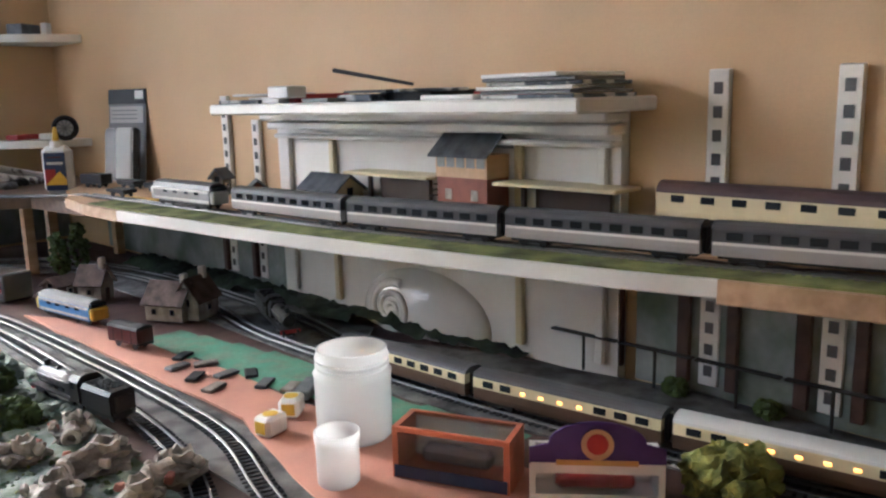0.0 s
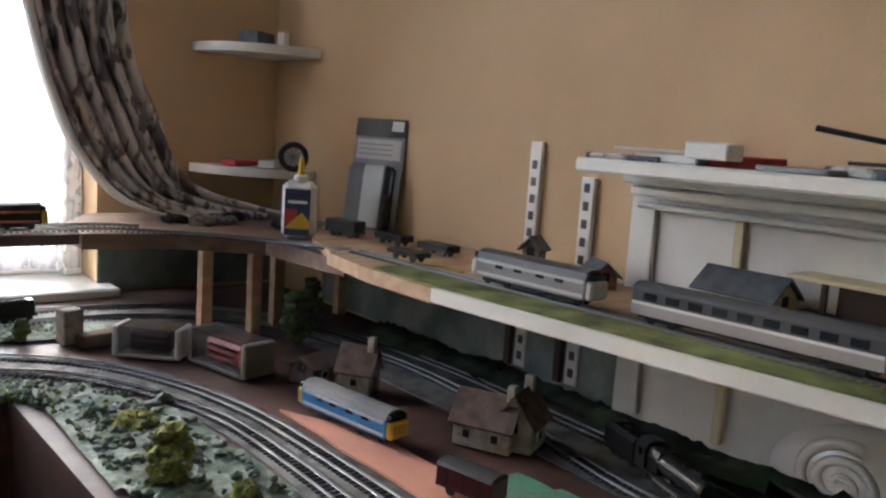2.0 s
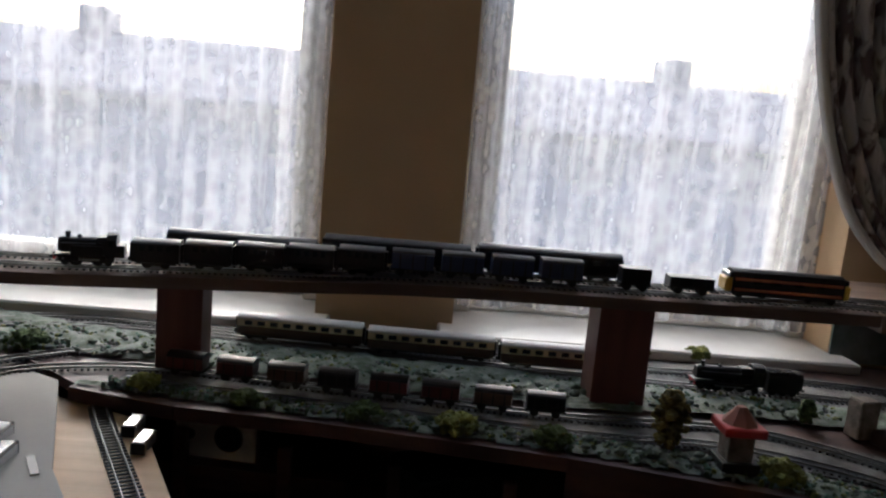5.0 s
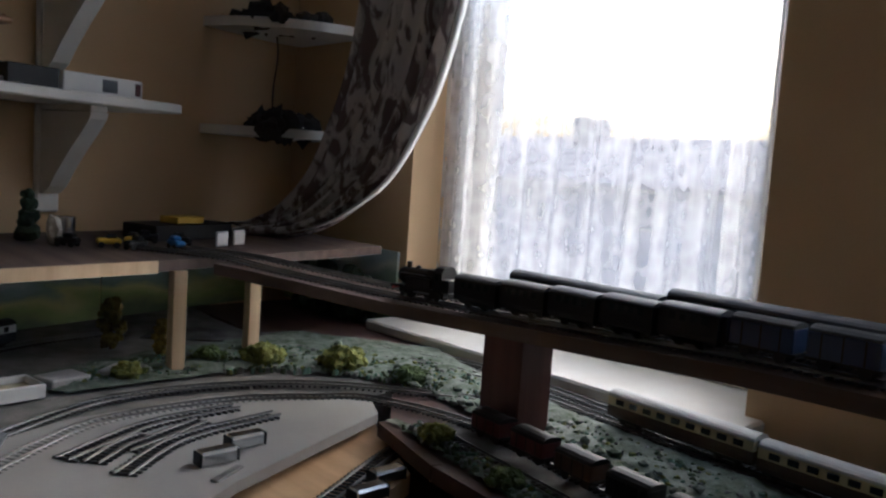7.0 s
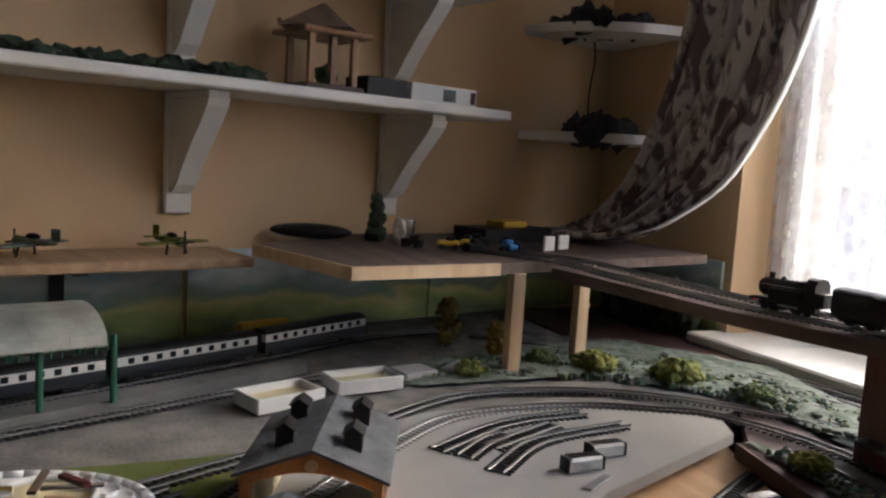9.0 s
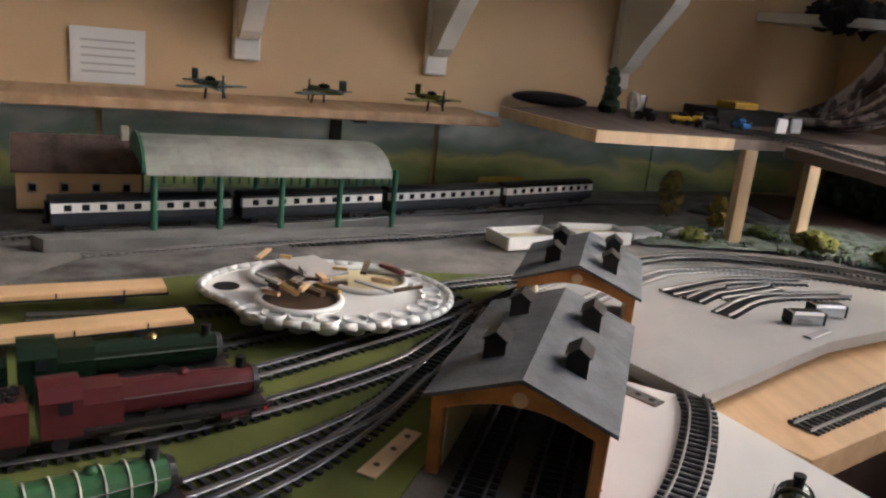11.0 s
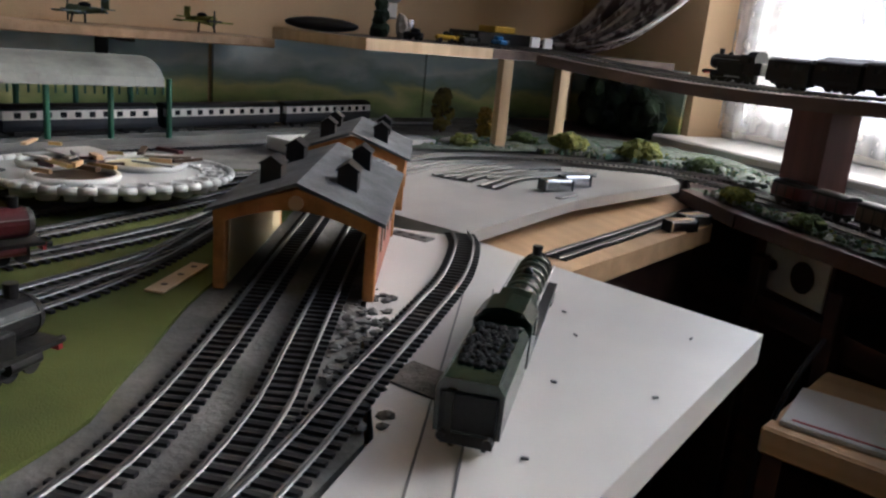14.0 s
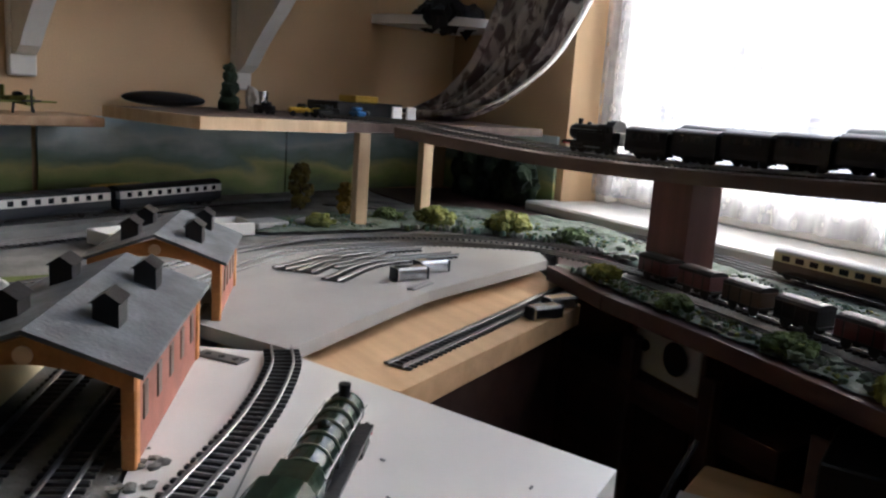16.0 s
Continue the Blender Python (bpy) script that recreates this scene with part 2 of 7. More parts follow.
def print_mat(name, base, ink, scale, low, high):
    """Printed cloth or painted scenery: two colours in large irregular shapes."""
    m = mat(name, base, 0.85, grain=400, vary=0.08, blotch=scale, second=ink, bump=0.2)
    rng = [x for x in m.node_tree.nodes if x.type == "MAP_RANGE" and abs(x.inputs["From Min"].default_value - 0.38) < 1e-4][0]
    rng.inputs["From Min"].default_value, rng.inputs["From Max"].default_value = low, high
    return m


def leaf_strokes(m, stretch, twist):
    """Draws the large shapes of a print out into upright, twisted strokes."""
    n, l = m.node_tree.nodes, m.node_tree.links
    big = [x for x in n if x.type == "TEX_NOISE"][1]
    tc = [x for x in n if x.type == "TEX_COORD"][0]
    mp = n.new("ShaderNodeMapping")
    mp.inputs["Scale"].default_value, mp.inputs["Rotation"].default_value = stretch, (0, radians(28), 0)
    l.new(tc.outputs["Object"], mp.inputs[0])
    l.new(mp.outputs[0], big.inputs["Vector"])
    big.inputs["Distortion"].default_value = twist
    return m


LACE = lace_mat()
CURTAIN = leaf_strokes(print_mat("leaf_print_curtain", (0.58, 0.54, 0.52), (0.15, 0.115, 0.12), 30, 0.45, 0.56), (1.0, 1.0, 0.42), 1.1)
LINING = mat("white_curtain_lining", (0.75, 0.74, 0.72), 0.85, vary=0.03)


def backscene_mat():
    """Painted hills under a cloudy sky."""
    m = bpy.data.materials.new("painted_backscene")
    m.use_nodes = True
    nt = m.node_tree
    n, l = nt.nodes, nt.links
    b = n["Principled BSDF"]
    b.inputs["Roughness"].default_value = 0.6
    tc, sep = n.new("ShaderNodeTexCoord"), n.new("ShaderNodeSeparateXYZ")
    l.new(tc.outputs["Object"], sep.inputs[0])
    nz = n.new("ShaderNodeTexNoise")
    nz.inputs["Scale"].default_value, nz.inputs["Detail"].default_value = 6, 6
    mp = n.new("ShaderNodeMapping")
    mp.inputs["Scale"].default_value = (1, 1, 2.2)
    l.new(tc.outputs["Object"], mp.inputs[0])
    l.new(mp.outputs[0], nz.inputs["Vector"])
    mul, add = n.new("ShaderNodeMath"), n.new("ShaderNodeMath")
    mul.operation, add.operation = "MULTIPLY_ADD", "MULTIPLY_ADD"
    l.new(nz.outputs["Fac"], mul.inputs[0])
    mul.inputs[1].default_value, mul.inputs[2].default_value = 0.75, 0.10
    l.new(sep.outputs["Z"], add.inputs[0])
    add.inputs[1].default_value = 5.2
    l.new(mul.outputs[0], add.inputs[2])
    ramp = n.new("ShaderNodeValToRGB")
    e = ramp.color_ramp.elements
    e[0].position, e[0].color = 0.05, (0.12, 0.16, 0.08, 1)
    e[1].position, e[1].color = 0.98, (0.52, 0.66, 0.72, 1)
    for p, c in ((0.22, (0.30, 0.37, 0.12)), (0.36, (0.56, 0.56, 0.22)), (0.46, (0.26, 0.34, 0.25)), (0.58, (0.34, 0.44, 0.43)), (0.70, (0.66, 0.71, 0.70)), (0.84, (0.45, 0.58, 0.64))):
        k = e.new(p)
        k.color = (*c, 1)
    l.new(add.outputs[0], ramp.inputs[0])
    l.new(ramp.outputs[0], b.inputs["Base Color"])
    return m


BACKSCENE = backscene_mat()
CLIFFSCENE = mat("painted_cliff_backscene", (0.25, 0.27, 0.26), 0.6, grain=90, vary=0.25, blotch=11, second=(0.10, 0.14, 0.11), bump=0.05)
LOCOGREEN = mat("apple_green_enamel", (0.035, 0.105, 0.04), 0.3, grain=200, vary=0.1)
COACHROOF = mat("brown_coach_roof", (0.085, 0.05, 0.05), 0.5, grain=200, vary=0.12)
COACHDARK = mat("dark_grey_window_band", (0.06, 0.06, 0.066), 0.35, grain=200, vary=0.1)
COACHPALE = mat("pale_coach_flank", (0.36, 0.335, 0.335), 0.4, grain=200, vary=0.08)

# ---- building tools ----


def part(name, bm, material, parent=None, label="", smooth=False):
    me = bpy.data.meshes.new(name)
    bmesh.ops.recalc_face_normals(bm, faces=bm.faces)
    bm.to_mesh(me)
    bm.free()
    for m in material if isinstance(material, (list, tuple)) else (material,):
        me.materials.append(m)
    if smooth:
        for p in me.polygons:
            p.use_smooth = True
    ob = new(name, me)
    if parent:
        ob.parent = parent
    if label:
        ob["label"] = label
    return ob


def thing(name, m, label, category, group=""):
    ob = new(name)
    ob.empty_display_size = 0.02
    ob.matrix_world = m
    return tagged(ob, label, category, group)


def box(bm, c, s, bevel=0.0, turn=None):
    r = bmesh.ops.create_cube(bm, size=1)
    m = Matrix.Translation(c) @ (turn or Matrix()) @ Matrix.Diagonal((*s, 1))
    bmesh.ops.transform(bm, matrix=m, verts=r["verts"])
    if bevel:
        edges = list({e for v in r["verts"] for e in v.link_edges})
        bmesh.ops.bevel(bm, geom=edges, offset=bevel, segments=1, affect="EDGES")
    return bm


def rod(bm, a, b, r, r2=None, seg=10, caps=True):
    a, b = Vector(a), Vector(b)
    d = b - a
    m = Matrix.Translation((a + b) / 2) @ d.to_track_quat("Z", "Y").to_matrix().to_4x4()
    bmesh.ops.create_cone(bm, cap_ends=caps, segments=seg, radius1=r, radius2=r if r2 is None else r2, depth=d.length, matrix=m)
    return bm


def ball(bm, c, s, sub=2, rough=0.0, seed=0):
    r = bmesh.ops.create_icosphere(bm, subdivisions=sub, radius=1)
    for v in r["verts"]:
        k = 1 + rough * noise.noise(v.co * 2.3 + Vector((seed * 7.1, seed * 3.3, 0)))
        v.co = Vector((v.co.x * s[0] * k + c[0], v.co.y * s[1] * k + c[1], v.co.z * s[2] * k + c[2]))
    return bm


def prism(bm, profile, x0, x1, steps=1):
    """Profile of (y, z) points run along x."""
    rings = []
    for i in range(steps + 1):
        x = x0 + (x1 - x0) * i / steps
        rings.append([bm.verts.new((x, y, z)) for y, z in profile])
    k = len(profile)
    for a, b in zip(rings, rings[1:]):
        for i in range(k):
            bm.faces.new((a[i], a[(i + 1) % k], b[(i + 1) % k], b[i]))
    bm.faces.new(rings[0])
    bm.faces.new(rings[-1][::-1])
    return bm


def slab(bm, outline, z0, z1):
    lo = [bm.verts.new((x, y, z0)) for x, y in outline]
    hi = [bm.verts.new((x, y, z1)) for x, y in outline]
    k = len(outline)
    bm.faces.new(lo[::-1])
    bm.faces.new(hi)
    for i in range(k):
        bm.faces.new((lo[i], lo[(i + 1) % k], hi[(i + 1) % k], hi[i]))
    return bm


def smooth_path(pts, n=8):
    """A smooth line through the points (Catmull-Rom), in 2D or 3D."""
    p = [Vector((*q, 0))[:3] if len(q) == 2 else q for q in pts]
    p = [Vector(q) for q in p]
    p = [p[0] * 2 - p[1]] + p + [p[-1] * 2 - p[-2]]
    out = []
    for i in range(1, len(p) - 2):
        for k in range(n):
            t = k / n
            a, b, c, d = p[i - 1], p[i], p[i + 1], p[i + 2]
            out.append(0.5 * ((2 * b) + (c - a) * t + (2 * a - 5 * b + 4 * c - d) * t * t + (3 * b - a - 3 * c + d) * t ** 3))
    out.append(p[-2])
    return out


def along(path, step):
    """Places and headings every step metres along a path."""
    res, left = [], step / 2
    for a, b in zip(path, path[1:]):
        d = b - a
        while left <= d.length:
            res.append((a + d * (left / d.length), math.atan2(d.y, d.x)))
            left += step
        left -= d.length
    return res


def ribbon(bm, path, profile):
    """A profile of (side, up) points swept along a path."""
    rings = []
    for i, p in enumerate(path):
        d = (path[min(i + 1, len(path) - 1)] - path[max(i - 1, 0)])
        side = Vector((d.y, -d.x, 0)).normalized()
        rings.append([bm.verts.new(p + side * s + Vector((0, 0, u))) for s, u in profile])
    k = len(profile)
    for a, b in zip(rings, rings[1:]):
        for i in range(k):
            bm.faces.new((a[i], a[(i + 1) % k], b[(i + 1) % k], b[i]))
    bm.faces.new(rings[0])
    bm.faces.new(rings[-1][::-1])
    return bm


SLEEPER_BM = bmesh.new()
box(SLEEPER_BM, (0, 0, 0.0011), (0.0036, 0.031, 0.0022))
SLEEPER_MESH = bpy.data.meshes.new("sleeper")
SLEEPER_BM.to_mesh(SLEEPER_MESH)
SLEEPER_BM.free()
SLEEPER_MESH.materials.append(SLEEPER)


def track(pts, z, label, bed=None, near=False, n=8, group="model railway tracks"):
    """Two rails on sleepers along a smooth line; sleepers of near tracks are pieces of their own."""
    path = [Vector((q.x, q.y, z + q.z)) for q in smooth_path(pts, n)]
    t = thing("model_track", Matrix(), label, "railway track", group)
    if bed:
        part("track_bed", ribbon(bmesh.new(), path, [(-0.021, 0.0), (-0.017, 0.003), (0.017, 0.003), (0.021, 0.0)]), bed, t)
        path = [p + Vector((0, 0, 0.003)) for p in path]
    for s in (-1, 1):
        c = s * 0.0086
        part("rail", ribbon(bmesh.new(), path, [(c - 0.0012, 0.0022), (c + 0.0012, 0.0022), (c + 0.0005, 0.0030), (c + 0.0008, 0.0054), (c - 0.0008, 0.0054), (c - 0.0005, 0.0030)]), STEEL, t)
    if near:
        for p, a in along(path, 0.0088):
            s = new("sleeper", SLEEPER_MESH)
            s.parent = t
            s.matrix_basis = Matrix.Translation(p) @ Matrix.Rotation(a + random.uniform(-0.03, 0.03), 4, "Z")
    else:
        bm = bmesh.new()
        for p, a in along(path, 0.0095):
            box(bm, p + Vector((0, 0, 0.0011)), (0.0036, 0.031, 0.0022), turn=Matrix.Rotation(a, 4, "Z"))
        tagged(part("sleeper_web", bm, SLEEPER, t), kind="stuff")
    return t


BOARD = 0.85

# ---- the room ----
EAST, NORTH, SOUTH, TOP = 0.468, 2.05, -1.7, 2.45
WEST = pose(-2.10, 1.40, 0, 0, 0, 16)  # along the west wall: y runs with the wall, x points into the room


def setting(name, bm, material, label):
    return tagged(part(name, bm, material), label, name.split("_")[0], kind="structure")


setting("floor", slab(bmesh.new(), [(-2.6, -1.95), (0.7, -1.95), (0.7, 2.3), (-2.6, 2.3)], -0.1, 0), FLOORM, "dark stained boarded floor")
setting("ceiling", slab(bmesh.new(), [(-2.6, -1.95), (0.7, -1.95), (0.7, 2.3), (-2.6, 2.3)], TOP, TOP + 0.1), CEIL, "plain white painted ceiling")
setting("wall_east", box(bmesh.new(), (EAST + 0.11, 0.2, TOP / 2), (0.22, 4.2, TOP)), WALL, "ochre painted plaster wall with the fireplace")
setting("wall_south", box(bmesh.new(), (-0.9, SOUTH - 0.11, TOP / 2), (3.2, 0.22, TOP)), WALL, "ochre painted plaster wall")
w = setting("wall_west", box(bmesh.new(), (-0.11, -1.2, TOP / 2), (0.22, 4.4, TOP)), WALL, "ochre painted plaster wall with shelves")
w.matrix_world = WEST

WINDOWS = ((-0.735, 0.040), (-1.800, -1.010))
SILL, HEAD = 0.872, 2.22
bm = bmesh.new()
for x0, x1 in ((-2.5, -1.800), (-1.010, -0.735), (0.040, 0.69)):
    box(bm, ((x0 + x1) / 2, NORTH + 0.12, TOP / 2), (x1 - x0, 0.24, TOP))
for x0, x1 in WINDOWS:
    box(bm, ((x0 + x1) / 2, NORTH + 0.12, SILL / 2 - 0.01), (x1 - x0, 0.24, SILL - 0.02))
    box(bm, ((x0 + x1) / 2, NORTH + 0.12, (HEAD + TOP) / 2), (x1 - x0, 0.24, TOP - HEAD))
setting("wall_north", bm, WALL, "ochre painted plaster wall with two sash windows")


def sash_window(i, x0, x1):
    c, wd = (x0 + x1) / 2, x1 - x0
    win = tagged(new(f"window_{i}"), "white painted sash window with deep reveals", "window", kind="structure")
    win.location = (c, NORTH, SILL)
    part("window_sill", box(bmesh.new(), (0, 0.05, -0.012), (wd + 0.06, 0.26, 0.022), 0.004), WHITE, win)
    fr = bmesh.new()
    for s in (-1, 1):
        box(fr, (s * (wd / 2 - 0.021), 0.150, 0.67), (0.040, 0.10, 1.34), 0.004)
        box(fr, (s * (wd / 2 - 0.060), 0.165, 0.67), (0.038, 0.05, 1.33), 0.004)
    box(fr, (0, 0.165, 0.035), (wd - 0.082, 0.06, 0.07), 0.004)
    box(fr, (0, 0.165, 1.31), (wd - 0.082, 0.06, 0.07), 0.004)
    part("window_frame", fr, WHITE, win)
    part("meeting_rail", box(bmesh.new(), (0, 0.168, 0.80), (wd - 0.082, 0.05, 0.035), 0.003), WHITE, win)
    for z0, z1, y in ((0.07, 0.79, 0.158), (0.81, 1.28, 0.18)):
        p = part("pane", box(bmesh.new(), (0, y, (z0 + z1) / 2), (wd - 0.084, 0.004, z1 - z0)), GLASS, win)
        p.visible_shadow = False


for i, (x0, x1) in enumerate(WINDOWS, 1):
    sash_window(i, x0, x1)


def net_curtain(x0, x1, label):
    bm = bmesh.new()
    nx, nz = 120, 30
    rows = []
    for j in range(nz + 1):
        z = SILL + 0.02 + (2.2 - SILL - 0.03) * j / nz
        row = []
        for k in range(nx + 1):
            x = x0 + 0.01 + (x1 - x0 - 0.02) * k / nx
            y = NORTH + 0.095 + 0.012 * math.sin(x * 75 + 1.3 * math.sin(z * 2)) + 0.008 * math.sin(x * 31 + z)
            row.append(bm.verts.new((x, y, z)))
        rows.append(row)
    for a, b in zip(rows, rows[1:]):
        for k in range(nx):
            bm.faces.new((a[k], a[k + 1], b[k + 1], b[k]))
    ob = part("net_curtain", bm, LACE, None, smooth=True)
    for e, s in ((x0 + 0.012, 1), (x1 - 0.012, -1)):
        gb, prev = bmesh.new(), None
        for k in range(49):
            t = k / 48
            col = []
            for j in range(13):
                z = SILL + 0.02 + (2.2 - SILL - 0.03) * j / 12
                wid = 0.085 + 0.012 * math.sin(z * 3.1 + x0)
                col.append(gb.verts.new((e + s * wid * t, NORTH + 0.074 + 0.007 * math.sin(t * 19 + 0.6 * math.sin(z * 2.3)), z)))
            if prev:
                for j in range(12):
                    gb.faces.new((prev[j], prev[j + 1], col[j + 1], col[j]))
            prev = col
        part("gathered_edge", gb, LACE, ob, "net gathered in close folds at the side", smooth=True)
    return tagged(ob, label, "net curtain", "net curtains")


for x0, x1 in WINDOWS:
    net_curtain(x0, x1, "white patterned lace net curtain hanging in the window")


def tied_curtain(name, rows, label):
    """A gathered curtain, swept to one side: rows of (z, inner edge x, outer edge x, y)."""
    bm = bmesh.new()
    path = smooth_path([(a, b, z) for z, a, b, _ in rows], 6)
    ys = smooth_path([(y, 0, 0) for *_, y in rows], 6)
    n = 90
    grid = []
    for i, p in enumerate(path):
        row = []
        for k in range(n + 1):
            t = k / n
            x = p.x + (p.y - p.x) * t
            y = ys[i].x + 0.018 * math.sin(t * 38 + 0.6 * math.sin(p.z * 5)) + 0.010 * math.sin(t * 17 + p.z * 3)
            row.append(bm.verts.new((x, y, p.z + 0.01 * math.sin(t * 21))))
        grid.append(row)
    for a, b in zip(grid, grid[1:]):
        for k in range(n):
            bm.faces.new((a[k], a[k + 1], b[k + 1], b[k]))
    root = thing(name, Matrix(), label, "curtain", "tied back curtains")
    c = part("cloth", bm, CURTAIN, root, smooth=True)
    mod = c.modifiers.new("thickness", "SOLIDIFY")
    mod.thickness = 0.004
    hem = bmesh.new()
    edge = [Vector((p.x, ys[i].x - 0.012, p.z)) for i, p in enumerate(path)]
    prev = None
    for q in edge:
        cur = [hem.verts.new(q + Vector(d)) for d in ((-0.006, -0.002, 0), (0.012, -0.012, 0.004), (0.012, 0.006, 0.004))]
        if prev:
            for k in range(3):
                hem.faces.new((prev[k], prev[(k + 1) % 3], cur[(k + 1) % 3], cur[k]))
        prev = cur
    part("lining_edge", hem, LINING, root, "white lining turned out along the edge", smooth=True)
    return root


tied_curtain("curtain", [(2.25, -0.25, 0.16, 1.97), (1.51, -0.135, 0.075, 1.97), (1.23, -0.066, 0.14, 1.95), (1.10, 0.01, 0.20, 1.92), (1.05, 0.09, 0.34, 1.88), (1.035, 0.20, 0.42, 1.84)],
             "grey leaf-print curtain tied back over the corner board")
tied_curtain("curtain", [(2.25, -1.47, -1.86, 1.97), (1.52, -1.555, -1.90, 1.95), (1.22, -1.66, -1.97, 1.92), (1.10, -1.78, -2.03, 1.88), (1.05, -1.90, -2.10, 1.84), (1.038, -2.03, -2.16, 1.82)],
             "grey leaf-print curtain tied back above the corner board")

# ---- outside ----
STREET = mat("pale_concrete_street", (0.58, 0.58, 0.57), 0.85, grain=8, vary=0.1, blotch=0.6)
setting("ground", slab(bmesh.new(), [(-400, 2.4), (400, 2.4), (400, 800), (-400, 800)], -3.2, -3.0), STREET, "grey street far below the windows")
HOUSEBRICK = mat("terrace_render", (0.68, 0.66, 0.70), 0.9, grain=60, vary=0.15, blotch=1.5)
# panes coloured pale so that they look washed out by the daylight
HOUSEPANE = mat("pale_house_pane", (0.45, 0.47, 0.49), 0.2, vary=0.1)
HOUSEROOF = mat("terrace_roof_tiles", (0.45, 0.43, 0.46), 0.8, grain=30, vary=0.2, blotch=2)


def terrace_house(x, label):
    h = thing("terraced_house", Matrix.Translation((x, 16, -3.0)), label, "house", "houses across the street")
    part("wall", box(bmesh.new(), (0, 3.5, 2.13), (6.6, 7, 4.26)), HOUSEBRICK, h)
    part("roof", prism(bmesh.new(), [(-0.35, 4.22), (3.5, 5.48), (7.3, 4.22), (7.3, 4.12), (-0.35, 4.12)], -3.3, 3.3), HOUSEROOF, h)
    part("chimney", box(bmesh.new(), (-2.6, 3.5, 5.55), (0.6, 1.0, 0.9), 0.03), HOUSEROOF, h)
    for wx in (-1.65, 1.65):
        for wz in (1.40, 3.66):
            wdw = part("window", box(bmesh.new(), (wx, -0.02, wz), (1.10, 0.1, 0.92)), WHITE, h)
            for sx in (-0.26, 0.26):
                part("pane", box(bmesh.new(), (wx + sx * 0.98, -0.08, wz), (0.43, 0.03, 0.76)), HOUSEPANE, wdw)
    return h


first_house = terrace_house(-31.95, "pale rendered terraced house with a grey tiled roof")
for k in range(1, 9):
    copy_thing(first_house, Matrix.Translation((-31.95 + 6.6 * k, 16, -3.0)))

# ---- boards of the layout ----


def board(name, outline, z0, z1, material, label, category="baseboard"):
    return tagged(part(name, slab(bmesh.new(), outline, z0, z1), material), label, category)


NORTH_FRONT = [(-1.30, 1.62), (-1.14, 1.575), (-0.94, 1.555), (-0.60, 1.495), (-0.25, 1.40)]
EAST_FRONT = [(-0.236, 0.89), (-0.30, 0.87), (-0.30, -0.9)]
board("layout_baseboard", NORTH_FRONT + EAST_FRONT + [(0.462, -0.9), (0.462, 2.03), (-2.2, 2.03), (-2.2, 1.75), (-1.42, 1.72)], 0.834, BOARD, DARKWOOD, "dark stained layout baseboard running round the window and fireplace walls")
fascia = thing("layout_fascia", Matrix(), "dark brown fascia boards along the layout edge", "fascia")
line = [Vector((x, y, 0)) for x, y in NORTH_FRONT + EAST_FRONT]
for k, (p, q) in enumerate(zip(line, line[1:])):
    zf = 0.832 if k < 3 else 0.70
    part("fascia_board", ribbon(bmesh.new(), [p, q], [(0.0, zf), (0.018, zf), (0.018, 0.852), (0.0, 0.852)]), DARKWOOD, fascia)
# added dark boards: they stand in for the deep shade below the layout
boarding = thing("back_boarding", Matrix(), "added dark brown backing that stands in for the shade below the layout", "panel")
for k in range(14):
    xa = -1.75 + 2.21 * k / 14
    part("board", box(bmesh.new(), (xa + 0.0785, 1.94 - 0.002 * (k % 2), 0.417), (0.155, 0.02, 0.83), 0.003), DARKWOOD, boarding)
board("west_baseboard", [(-2.05, 1.73), (-1.42, 1.72), (-1.40, 1.62), (-1.45, 1.2), (-1.15, 1.05), (-0.88, 0.93), (-0.70, 0.87), (-0.62, 0.79), (-0.38, 0.40), (-0.5, -0.4), (-1.62, -0.4), (-1.95, 0.9), (-2.2, 1.75)], 0.80, BOARD, PLASTER, "grey plastered baseboard of the station and yard")


def wavy(outline, seed, amount=0.01, n=5):
    """An outline with an uneven hand-cut edge."""
    res = []
    k = len(outline)
    for i in range(k):
        a, b = Vector(outline[i]), Vector(outline[(i + 1) % k])
        for j in range(n):
            p = a + (b - a) * (j / n)
            o = noise.noise_vector(Vector((p.x * 14, p.y * 14, seed * 3.7)))
            res.append((p.x + o.x * amount, p.y + o.y * amount))
    return res


def terrain(name, outline, z, height, material, label, seed, res=0.012, category="scenery", bumpiness=24):
    """A patch of modelled ground with uneven relief, on the baseboard."""
    bm = bmesh.new()
    xs, ys = [p[0] for p in outline], [p[1] for p in outline]

    def inside(x, y):
        c, k = False, len(outline)
        for i in range(k):
            (x1, y1), (x2, y2) = outline[i], outline[(i + 1) % k]
            if (y1 > y) != (y2 > y) and x < (x2 - x1) * (y - y1) / (y2 - y1) + x1:
                c = not c
        return c

    vs = {}
    nx, ny = int((max(xs) - min(xs)) / res) + 1, int((max(ys) - min(ys)) / res) + 1

    def vert(i, j):
        if (i, j) not in vs:
            x, y = min(xs) + i * res, min(ys) + j * res
            h = noise.noise(Vector((x * bumpiness, y * bumpiness, seed))) * 0.6 + noise.noise(Vector((x * 70, y * 70, seed + 4))) * 0.4
            edge = min(1.0, sum(inside(x + dx, y + dy) for dx in (-0.02, 0, 0.02) for dy in (-0.02, 0, 0.02)) / 9)
            vs[i, j] = bm.verts.new((x, y, z + max(0.0008, edge * height * (0.45 + h))))
        return vs[i, j]

    for i in range(nx):
        for j in range(ny):
            if inside(min(xs) + (i + 0.5) * res, min(ys) + (j + 0.5) * res):
                bm.faces.new((vert(i, j), vert(i + 1, j), vert(i + 1, j + 1), vert(i, j + 1)))
    ob = part(name, bm, material, None, smooth=True)
    return tagged(ob, label, category, kind="stuff")


